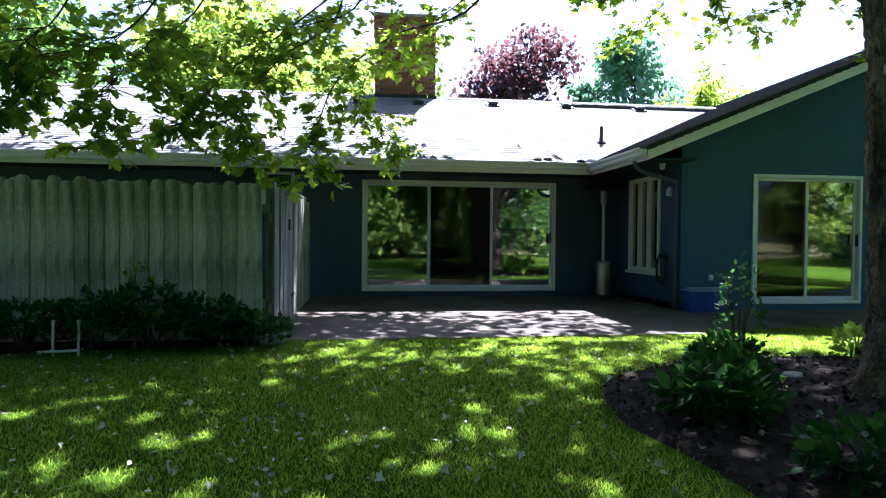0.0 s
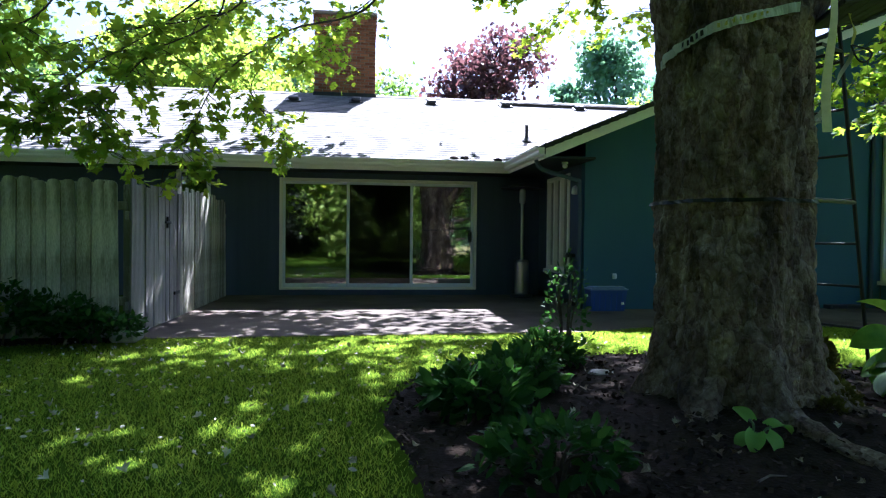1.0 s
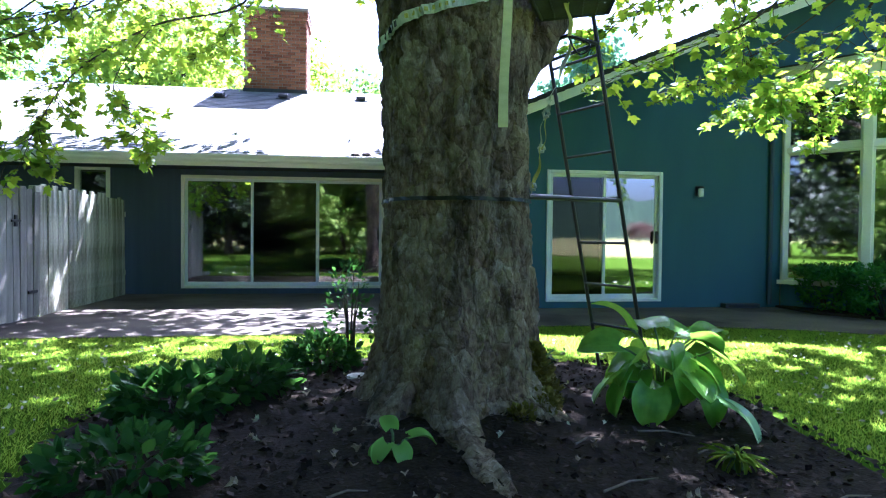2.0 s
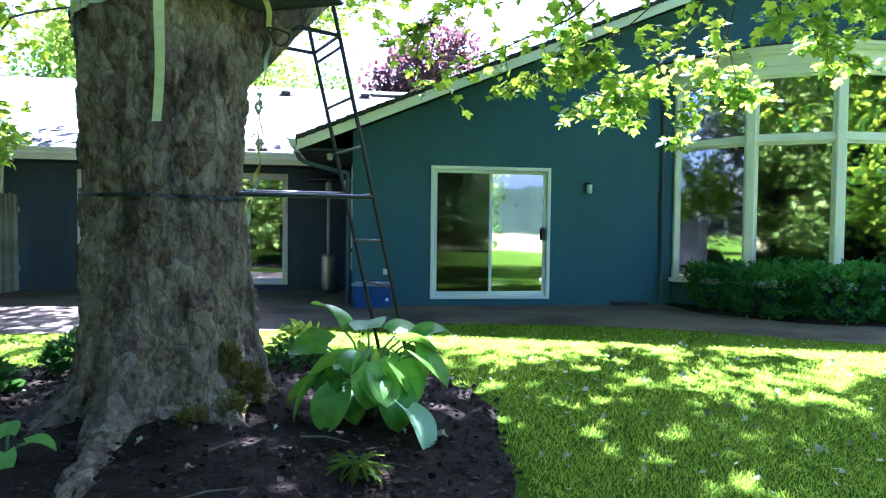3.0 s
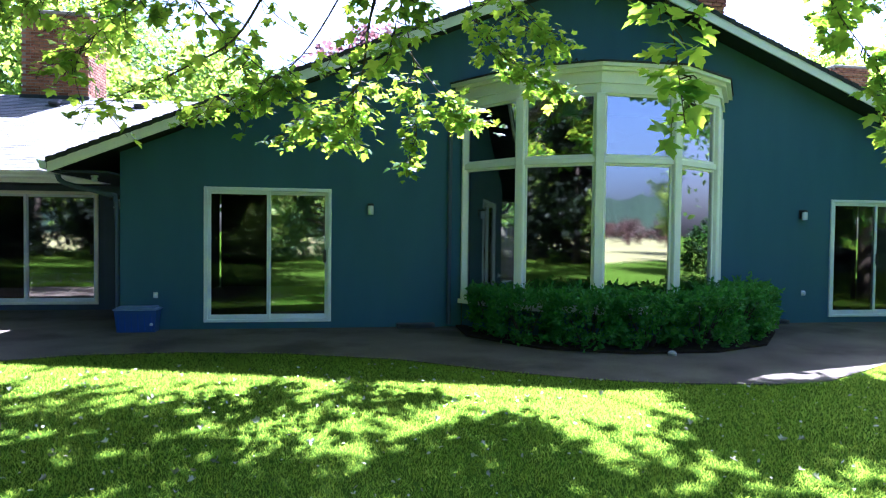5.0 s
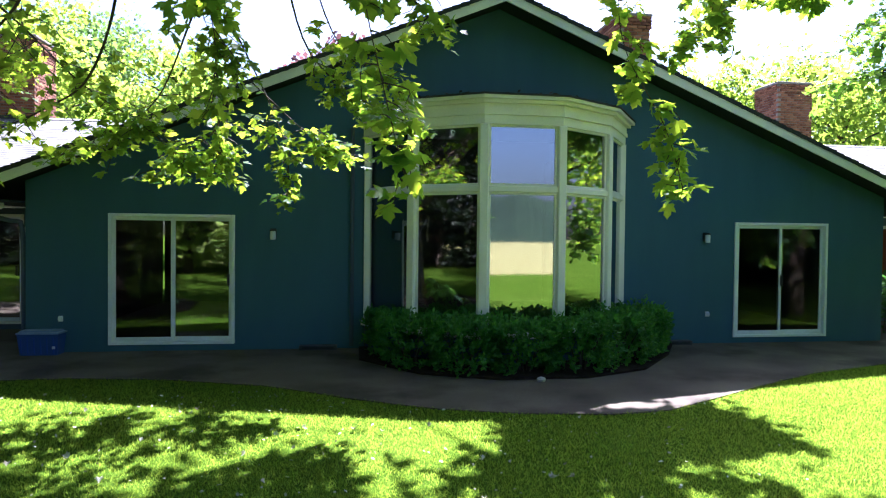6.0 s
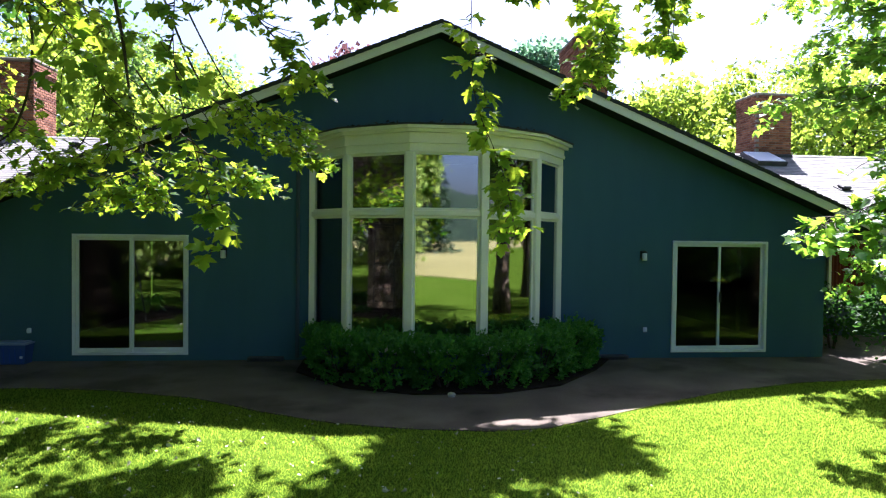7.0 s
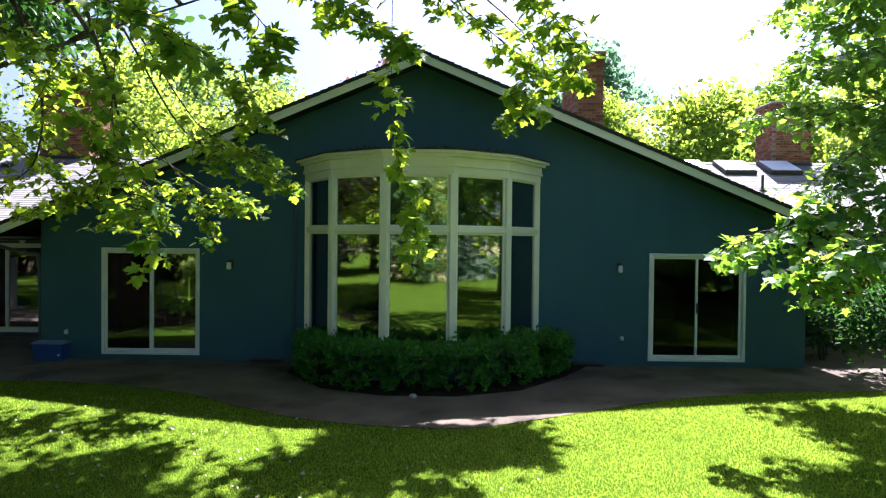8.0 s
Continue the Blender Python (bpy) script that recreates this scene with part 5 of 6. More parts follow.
structure("field", Build().prism([(-300, -185), (300, -185), (300, -30), (30, -22), (22, -15), (17, -13), (8, -22), (-300, -48)], -0.05, 0.03), FIELD, "dry yellow hay field beyond the garden", "field")


# ---- fence and gate ----
def board_mesh(name, w, h, t, mat, ear=0.035):
    """An upright board with clipped corners, its foot at the origin, facing -y."""
    me = bpy.data.meshes.new(name)
    ring = [(0.0, 0.0), (w, 0.0), (w, h - ear * 1.3), (w - ear * 0.5, h - ear * 0.35), (w - ear * 1.2, h), (ear * 1.2, h), (ear * 0.5, h - ear * 0.35), (0, h - ear * 1.3)]
    k = len(ring)
    vs = [(x, 0, z) for x, z in ring] + [(x, t, z) for x, z in ring]
    me.from_pydata(vs, [], [tuple(range(k)), tuple(reversed(range(k, 2 * k)))] + [((i + 1) % k, i, k + i, k + (i + 1) % k) for i in range(k)])
    me.materials.append(mat)
    return me


fence = thing("fence", (-3.8, 6.5, 0.0), "weathered mossy board fence with clipped tops", "fence")
rf = random.Random(5)
meshes = [board_mesh("board", 0.130, h, 0.02, FENCE) for h in (1.66, 1.68, 1.70)]
x = -7.6
while x < -0.66:
    ob = new("board", rf.choice(meshes))
    ob.parent = fence
    ob.location = (x - fence.location.x, rf.uniform(-0.012, 0.010), rf.uniform(-0.03, 0.0))
    ob.rotation_euler = (rf.gauss(0, 0.006), rf.gauss(0, 0.007), rf.gauss(0, 0.03))
    x += 0.143
x = -7.6 + 0.0715
while x < -0.7:
    if rf.random() < 0.08:
        x += 0.143
        continue
    ob = new("board", rf.choice(meshes))
    ob.parent = fence
    ob.location = (x - fence.location.x, 0.026, rf.uniform(-0.05, -0.02))
    x += 0.143
for z in (0.35, 1.35):
    part("rail", Build().box((-7.6, 6.55, z), (-0.55, 6.59, z + 0.09), 0.006), FENCE, fence)
for x in (-7.5, -5.2, -2.9, -0.60):
    part("post", Build().box((x, 6.59, 0), (x + 0.09, 6.68, 1.62), 0.008), FENCE, fence)

gate = thing("gate", (-0.5, 7.4, 0.0), "grey weathered wooden side gate, closed", "gate")
meshes = [board_mesh("gate_board", 0.138, h, 0.02, GATE, 0.012) for h in (1.60, 1.63, 1.66)]
y = 6.52
while y < 8.2:
    ob = new("board", rf.choice(meshes))
    ob.parent = gate
    ob.location = (rf.uniform(-0.005, 0.012), y - 7.4, 0.03 + rf.uniform(-0.01, 0.01))
    ob.rotation_euler = (rf.gauss(0, 0.006), rf.gauss(0, 0.012), math.pi / 2 + rf.gauss(0, 0.02))
    y += 0.148
for z in (0.30, 1.25):
    part("rail", Build().box((-0.56, 6.52, z), (-0.525, 8.25, z + 0.09), 0.006), GATE, gate)
part("brace", Build().slab([(-0.56, 6.6, 0.38), (-0.56, 6.7, 0.36), (-0.56, 8.2, 1.22), (-0.56, 8.1, 1.27)], (0.03, 0, 0)), GATE, gate)
part("latch", Build().box((-0.497, 7.70, 1.18), (-0.47, 7.75, 1.32), 0.006).box((-0.485, 7.62, 1.235), (-0.465, 7.82, 1.265), 0.005), BLACK, gate, "black iron latch")
part("hinge", Build().box((-0.492, 8.0, 0.33), (-0.47, 8.22, 0.37), 0.004), BLACK, gate)

side = thing("side_fence", (-0.5, 9.9, 0.0), "mossy board fence panel meeting the house", "fence")
meshes = [board_mesh("panel_board", 0.138, h, 0.02, FENCE, 0.012) for h in (1.70, 1.73, 1.76)]
y = 8.36
while y < 11.4:
    ob = new("board", rf.choice(meshes))
    ob.parent = side
    ob.location = (-0.04 + rf.uniform(-0.005, 0.008), y - 9.9, 0.0)
    ob.rotation_euler = (rf.gauss(0, 0.005), 0, math.pi / 2)
    y += 0.145
for z in (0.35, 1.40):
    part("rail", Build().box((-0.60, 8.3, z), (-0.565, 11.5, z + 0.09), 0.006), FENCE, side)
part("post", Build().box((-0.60, 8.25, 0), (-0.51, 8.34, 1.72), 0.008), FENCE, side)


# ---- chimneys and roof fittings ----
def chimney(name, x0, x1, y0, y1, z0, z1, label, singles):
    """A brick stack: mortar core, bricks laid in courses, flashing and a flue."""
    c = thing(name, ((x0 + x1) / 2, (y0 + y1) / 2, z0), label, "chimney")
    part("core", Build().box((x0 + 0.012, y0 + 0.012, z0), (x1 - 0.012, y1 - 0.012, z1 - 0.02)), MORTAR, c)
    me = bpy.data.meshes.new("brick")
    bb = Build().box((-0.098, -0.03, -0.029), (0.098, 0.03, 0.029), 0.005)
    me.from_pydata(bb.v, [], bb.f)
    me.materials.append(BRICK)
    r = random.Random(9)
    rest, count, o = Build(), 0, c.location
    z, row = z0 + 0.24, 0
    while z < z1 - 0.02:
        grow = 0.0 if z < z1 - 0.26 else 0.03
        for (ax, ay, bx, by, ang, front) in ((x0 - grow, y0 - grow, x1 + grow, y0 - grow, 0, True), (x1 + grow, y0 - grow, x1 + grow, y1, math.pi / 2, False), (x0 - grow, y0 - grow, x0 - grow, y1, math.pi / 2, False)):
            L = math.hypot(bx - ax, by - ay)
            u = 0.1 if row % 2 else 0.0
            while u < L - 0.02:
                w = min(0.205, L - u)
                q = ((ax + (bx - ax) * (u + w / 2) / L), (ay + (by - ay) * (u + w / 2) / L), z)
                inward = (0, 0.022) if front else ((-0.022, 0) if ax > (x0 + x1) / 2 else (0.022, 0))
                m = Matrix.Translation((q[0] + inward[0], q[1] + inward[1], z)) @ Matrix.Rotation(ang, 4, "Z") @ Matrix.Diagonal((max(0.1, (w - 0.008) / 0.196), 1 + r.uniform(-0.05, 0.1), 1, 1))
                if front and count < singles:
                    ob = new("brick", me)
                    ob.parent = c
                    ob.matrix_local = Matrix.Translation(-o) @ m
                    count += 1
                else:
                    rest.add([m @ Vector(p) for p in bb.v], bb.f)
                u += 0.213
        z += 0.073
        row += 1
    ob = part("brickwork", rest, BRICK, c)
    ob["kind"] = "stuff"
    part("flashing", Build().box((x0 - 0.03, y0 - 0.05, z0), (x1 + 0.03, y1 + 0.02, z0 + 0.2), 0.01), METAL_DARK, c, "dark metal flashing")
    part("cap", Build().box((x0 - 0.05, y0 - 0.05, z1 - 0.02), (x1 + 0.05, y1 + 0.02, z1 + 0.05), 0.015), MORTAR, c)
    part("flue", Build().lathe(((x0 + x1) / 2, (y0 + y1) / 2, z1 + 0.05), [(0.16, 0), (0.16, 0.10), (0.13, 0.10), (0.13, 0.02)], 14), METAL_DARK, c)
    return c


chimney("chimney", 0.68, 2.22, 15.95, 17.1, wing_z(15.95) - 0.12, 6.82, "red brick chimney on the west ridge, sunlit side", 270)
chimney("chimney", 16.16, 16.86, 12.05, 13.6, gable_z(16.5) - 0.25, 6.85, "dark red brick chimney behind the gable", 120)
chimney("chimney", 22.85, 23.97, 15.9, 17.0, wing_z(15.9) - 0.12, 6.55, "red brick chimney on the far wing", 180)


def roof_vent(x, y):
    v = thing("roof_vent", (x, y, wing_z(y)), "small dark box vent on the shingles", "roof vent", "vents on the roof")
    m = Matrix.Translation((x, y, wing_z(y))) @ Matrix.Rotation(math.atan(WS), 4, "X")
    part("base", Build().box((-0.17, -0.17, 0.0), (0.17, 0.17, 0.03), 0.006, m), METAL_DARK, v)
    part("hood", Build().box((-0.12, -0.16, 0.03), (0.12, 0.12, 0.12), 0.03, m), METAL_DARK, v)


for x, y in ((3.62, 15.4), (5.55, 15.45), (7.5, 15.4), (0.25, 15.2), (1.75, 15.3), (-5.8, 15.0), (23.6, 13.2)):
    roof_vent(x, y)


def vent_pipe(x, y, h):
    v = thing("vent_pipe", (x, y, wing_z(y)), "thin dark plumbing vent pipe on the roof", "vent pipe")
    part("pipe", Build().tube([(x, y, wing_z(y) - 0.03), (x, y, wing_z(y) + h)], 0.035, 10), METAL_DARK, v)
    part("collar", Build().lathe((x, y, wing_z(y) - 0.02), [(0.11, 0), (0.10, 0.03), (0.05, 0.09), (0.04, 0.12)], 12), METAL_DARK, v)


vent_pipe(5.24, 12.15, 0.34)
vent_pipe(21.48, 13.7, 0.42)
for x in (19.75, 21.05, 22.35):
    s = thing("skylight", (x + 0.45, 15.4, wing_z(15.4)), "low flat skylight with a dark curb", "skylight", "skylights of the far wing")
    m = Matrix.Translation((x + 0.45, 15.45, wing_z(15.45))) @ Matrix.Rotation(math.atan(WS), 4, "X")
    part("curb", Build().box((-0.45, -0.5, -0.02), (0.45, 0.5, 0.13), 0.01, m), METAL_DARK, s)
    part("pane", Build().box((-0.41, -0.46, 0.13), (0.41, 0.46, 0.15), 0.008, m), WHITE, s, "pale dome pane")

# leaf litter in the valley and gutter
for x, y in ((3.55, 10.9), (3.75, 10.92), (4.35, 10.85)):
    l = Build().lathe((x, y, wing_z(y) - 0.01), [(0.10, 0), (0.08, 0.03), (0.03, 0.05)], 7)
    tagged(part("leaf_litter", l, CHIP), "small clump of dead leaves on the shingles", "leaf litter", "litter on the roof")


# dead leaves and twigs caught on the bay's roof
rb = random.Random(23)
spots = [along(rb.randrange(1, 4), rb.random(), rb.uniform(-0.35, 0.10)) for _ in range(260)]
bl = scatter("bay_litter", [(x, y, 3.895 + 0.02 * rb.random() + 0.10 * max(0.0, min(1.0, (y - 7.4) * 0.5)) * 0.4) for x, y in spots], wild(260) * np.array([1, 1, 0.4]), wild(260, 1.0), rng.uniform(0.03, 0.10, 260), OVAL_LEAF, OVAL_TRIS, CHIP)
tagged(bl, "dead leaves and twigs lying on the bay roof", "litter")

# ---- fittings on the walls ----
def wall_lamp(x, z):
    l = thing("wall_lamp", (x, GY, z), "small black wall lamp with a white glass shade", "wall lamp", "wall lamps of the gable")
    part("backplate", Build().box((x - 0.045, GY - 0.02, z - 0.05), (x + 0.045, GY - 0.001, z + 0.10), 0.006), BLACK, l)
    arm = part("arm", Build().box((x - 0.02, GY - 0.09, z + 0.055), (x + 0.02, GY - 0.02, z + 0.085), 0.005), BLACK, l)
    part("shade", Build().lathe((x, GY - 0.095, z - 0.08), [(0.035, 0), (0.045, 0.01), (0.045, 0.13), (0.03, 0.14)], 14), WHITE, arm, "white glass shade")
    part("cap", Build().lathe((x, GY - 0.095, z + 0.06), [(0.05, 0), (0.05, 0.02), (0.02, 0.035)], 14), BLACK, l)


wall_lamp(9.03, 1.85)
wall_lamp(16.48, 1.87)


def outlet(x, z, w=0.05):
    o = thing("outlet_box", (x, GY, z), "small white outdoor outlet cover on the wall", "outlet")
    part("plate", Build().box((x - w, GY - 0.012, z - w * 1.3), (x + w, GY - 0.001, z + w * 1.3), 0.004), WHITE, o)
    part("cover", Build().box((x - w * 0.75, GY - 0.05, z - w), (x + w * 0.75, GY - 0.012, z + w), 0.01), WHITE, o)


outlet(5.84, 0.52, 0.034)
outlet(16.55, 0.52, 0.035)


def downspout(name, pts, label):
    return tagged(part(name, Build().tube(curve(pts, 3), 0.035, 8), WALL_DARK), label, "downspout", kind="structure")


downspout("downspout_bay", [(10.28, GY - 0.045, 3.6), (10.28, GY - 0.045, 2.0), (10.28, GY - 0.045, 0.05)], "dark painted downspout beside the bay")
downspout("downspout_corner", [(4.52, 8.9, 2.30), (4.62, 8.92, 2.16), (5.15, 8.98, 2.02), (5.27, 9.06, 1.9), (5.28, 9.08, 0.8), (5.28, 9.08, 0.03)], "dark painted downspout round the corner")
f = thing("flood_light", (5.24, 9.25, 1.86), "small white flood light on the return wall", "flood light")
part("base", Build().lathe((5.27, 9.25, 1.90), [(0.05, 0), (0.05, 0.02), (0.02, 0.05)], 12), WHITE, f)
part("head", Build().lathe((5.24, 9.2, 1.80), [(0.03, 0), (0.055, 0.02), (0.045, 0.10), (0.02, 0.12)], 12), WHITE, f)
s = thing("soffit_light", (5.0, 8.98, 2.28), "small white light under the eave", "soffit light")
part("base", Build().lathe((5.0, 8.98, 2.255), [(0.05, 0), (0.05, 0.03), (0.03, 0.035)], 12), WHITE, s)
part("bulb", Build().lathe((5.0, 8.98, 2.19), [(0.015, 0), (0.04, 0.02), (0.04, 0.05), (0.02, 0.065)], 12), WHITE, s)
for x in (9.75, 15.9):
    v = thing("vent_well", (x, GY - 0.12, 0.0), "low dark crawl space vent at the wall's foot", "vent")
    part("frame", Build().box((x - 0.3, GY - 0.16, 0.0), (x + 0.3, GY - 0.002, 0.07), 0.01), METAL_DARK, v)
    part("grille", Build().box((x - 0.25, GY - 0.165, 0.02), (x + 0.25, GY - 0.161, 0.055), 0.001), BLACK, v)

# window of the far wing with warm curtains
w = thing("window_4", (22.45, 11.53, 0.9), "cream framed window with rust red curtains", "window", kind="structure")
b = Build()
for x0, x1, z0, z1 in ((21.95, 22.02, 0.85, 2.2), (22.9, 22.97, 0.85, 2.2), (22.02, 22.9, 2.13, 2.2), (22.02, 22.9, 0.85, 0.92)):
    b.box((x0, 11.45, z0), (x1, 11.525, z1), 0.006)
part("window_frame", b, CREAM, w)
b = Build()
k = 60
for i in range(k + 1):
    xx = 22.02 + 0.88 * i / k
    yy = 11.50 + 0.012 * math.sin(i * 1.1)
    b.v += [(xx, yy, 0.92), (xx, yy, 2.13)]
b.f = [(2 * i, 2 * i + 2, 2 * i + 3, 2 * i + 1) for i in range(k)]
part("curtain", b, surface("rust_cloth", (0.10, 0.02, 0.008), (0.18, 0.04, 0.015), 6, 0.9, 60, 0.1), w, "rust red curtain behind the glass")

# patio heater
h = thing("patio_heater", (4.88, 11.05, 0.0), "tall steel patio heater with a round hood", "patio heater")
part("base", Build().lathe((4.88, 11.05, 0.0), [(0.21, 0.0), (0.22, 0.03), (0.20, 0.06)], 20), METAL_DARK, h)
part("tank_housing", Build().lathe((4.88, 11.05, 0.06), [(0.12, 0), (0.13, 0.02), (0.13, 0.60), (0.10, 0.64)], 20), STEEL, h, "brushed steel cylinder")
part("pole", Build().tube([(4.88, 11.05, 0.68), (4.88, 11.05, 1.75)], 0.03, 12), STEEL, h)
burner = part("burner", Build().lathe((4.88, 11.05, 1.75), [(0.045, 0), (0.06, 0.03), (0.06, 0.24), (0.04, 0.28)], 14), STEEL, h)
part("hood", Build().lathe((4.88, 11.05, 2.03), [(0.40, 0.0), (0.405, 0.012), (0.25, 0.06), (0.06, 0.10), (0.02, 0.11)], 24), METAL_DARK, burner, "dark round reflector hood")

# hose on its hook
h = thing("garden_hose", (5.24, 9.42, 0.75), "coiled dark green garden hose on the wall", "hose")
b = Build()
pts = [(5.27 - 0.03 * (k % 5) / 5 - 0.02, 9.45 + 0.16 * math.sin(k * 0.52), 0.62 + (0.25 + 0.01 * math.sin(k * 0.3)) * math.cos(k * 0.52)) for k in range(61)]
part("coil", b.tube(pts, 0.011, 6), HOSE, h)
part("hook", Build().box((5.20, 9.40, 0.80), (5.339, 9.50, 0.86), 0.01), BLACK, h)

# storage bin
s = thing("storage_bin", (5.64, 8.85, 0.0), "blue see-through plastic storage bin with lid", "storage bin")
b = Build()
b.add([(5.38, 8.75, 0.0), (5.90, 8.75, 0.0), (5.90, 8.96, 0.0), (5.38, 8.96, 0.0), (5.35, 8.72, 0.32), (5.93, 8.72, 0.32), (5.93, 8.985, 0.32), (5.35, 8.985, 0.32)],
      [(3, 2, 1, 0), (0, 1, 5, 4), (1, 2, 6, 5), (2, 3, 7, 6), (3, 0, 4, 7), (4, 5, 6, 7)])
b.f.pop()
part("body", b, CLEAR_BLUE, s)
for k in range(6):
    xx = 5.40 + 0.09 * k
    part("rib", Build().slab([(xx, 8.747, 0.02), (xx + 0.015, 8.747, 0.02), (xx + 0.015, 8.722, 0.27), (xx, 8.722, 0.27)], (0, -0.006, 0)), BLUE, s)
for k, (x0, x1, z1) in enumerate(((5.41, 5.60, 0.22), (5.61, 5.74, 0.16), (5.75, 5.88, 0.24))):
    part("content", Build().box((x0, 8.78, 0.01), (x1, 8.94, z1), 0.02), BLUE, s, "blue packed things inside the bin")
part("lid", Build().box((5.335, 8.705, 0.32), (5.945, 8.995, 0.345), 0.008).box((5.37, 8.74, 0.345), (5.91, 8.96, 0.372), 0.01), LID, s, "pale clear lid")
part("label_spot", Build().lathe((5.86, 8.728, 0.10), [(0.02, 0), (0.025, 0.02), (0.015, 0.04)], 8), WHITE, s)

# ---- tree stand: ladder, platform, straps ----
stand = thing("tree_stand", (5.75, 4.25, 0.0), "black metal ladder stand leaning on the tree", "tree stand")
FOOT, HEAD, WIDE = Vector((5.86, 4.05, 0.0)), Vector((5.27, 3.74, 2.66)), Vector((-0.2, 0.46, 0.0))
for off in (Vector((0, 0, 0)), WIDE):
    rail = part("ladder_rail", Build().tube([FOOT + off + Vector((0, 0, 0.02)), FOOT.lerp(HEAD, 0.5) + off, HEAD + off + (HEAD - FOOT) * 0.3], 0.015, 8), BLACK, stand)
    part("foot", Build().box((-0.05, -0.05, 0.0), (0.05, 0.05, 0.02), 0.004, Matrix.Translation(FOOT + off)), BLACK, rail)
for k in range(8):
    p = FOOT.lerp(HEAD, (0.42 + 0.33 * k) / 2.66)
    part("rung", Build().tube([p, p + WIDE], 0.011, 8), BLACK, stand)
U = Vector((-0.88, -0.47, 0.0))
CORNERS = [Vector((4.56, 2.85, 2.45)), Vector((4.82, 3.46, 2.51)), Vector((5.33, 3.62, 2.64)), Vector((5.12, 2.86, 2.57))]
platform = part("platform_frame", Build().tube(CORNERS + CORNERS[:1], 0.017, 6), BLACK, stand)
b = Build()
for k in range(1, 20):
    f = k / 20
    b.tube([CORNERS[0].lerp(CORNERS[1], f), CORNERS[3].lerp(CORNERS[2], f)], 0.007, 4)
for k in range(1, 5):
    f = k / 5
    b.tube([CORNERS[0].lerp(CORNERS[3], f), CORNERS[1].lerp(CORNERS[2], f)], 0.007, 4)
part("platform_grate", b, METAL_DARK, platform, "grey welded platform grating")
b = Build()
Q = FOOT.lerp(HEAD, 2.47 / 2.66)
ring = [Q, Q + WIDE, Q + WIDE + U * 0.3, Q + U * 0.3, Q]
b.tube(ring, 0.014, 6)
part("foot_rest", b, BLACK, stand)
for dz in (0.0, 0.045):
    a = FOOT.lerp(HEAD, (1.39 + dz) / 2.66)
    part("stabiliser_bar", Build().tube([a + (WIDE if dz else Vector((0, 0, 0))), Vector((4.72, 3.62 if dz else 3.34, 1.37 + dz * 0.6))], 0.016, 8), BLACK, stand)


def girdle(z_at, r_extra, width, a0, a1, n=60):
    """A webbing band lying on the trunk from angle a0 to a1; z_at(a) is its height."""
    b = Build()
    for k in range(n + 1):
        a = a0 + (a1 - a0) * k / n
        z = z_at(a)
        for dz, dr in ((-width / 2, 0), (width / 2, 0), (width / 2, 0.005), (-width / 2, 0.005)):
            p = trunk_point(a, z + dz)
            q = (p - Vector((TREE.x - 0.02 * z, TREE.y + 0.01 * z, p.z)))
            q.z = 0
            b.v.append(tuple(p + q.normalized() * (r_extra + dr)))
    b.f = [(4 * k + i, 4 * k + (i + 1) % 4, 4 * k + 4 + (i + 1) % 4, 4 * k + 4 + i) for k in range(n) for i in range(4)]
    return b


part("strap", girdle(lambda a: 1.335, 0.012, 0.022, 0.0, 2 * math.pi), BLACK, stand, "black ratchet strap round the trunk")
ratchet = thing("ratchet_strap", (4.32, 3.44, 2.4), "pale yellow ratchet strap round the trunk", "strap")
wave = lambda a: 2.22 + 0.23 * max(0.0, (a + 3.2) / 1.85) ** 0.85
part("band", girdle(wave, 0.014, 0.055, -3.2, -1.35), STRAP_WHITE, ratchet, "white webbing band")
for a in (-2.75, -2.68, -2.61, -2.54, -2.47):
    part("dark_bar", girdle(wave, 0.021, 0.03, a, a + 0.035, 3), BLACK, ratchet)
for k in range(9):
    a = -2.28 + 0.075 * k
    part("dark_bar", girdle(wave, 0.021, 0.022, a, a + 0.03, 3), YELLOW, ratchet)
b = Build()
for k in range(15):
    z = 2.95 - 1.25 * k / 14
    x, y = 4.45 - 0.03 * (k / 14) ** 2 + (0.012 * k / 14), 2.80 + 0.02 * math.sin(k * 0.7)
    tw = 0.25 * math.sin(k * 0.35)
    dx, dy = 0.025 * math.cos(tw), 0.025 * math.sin(tw)
    b.v += [(x - dx, y - dy, z), (x + dx, y + dy, z), (x + dx, y + dy + 0.004, z), (x - dx, y - dy + 0.004, z)]
b.f = [(4 * k + i, 4 * k + (i + 1) % 4, 4 * k + 4 + (i + 1) % 4, 4 * k + 4 + i) for k in range(14) for i in range(4)]
part("tail", b, STRAP, ratchet, "pale yellow hanging webbing end")
hang = thing("webbing_strap", (4.86, 3.35, 1.6), "twisted yellow and white webbing hanging from the fork", "strap")


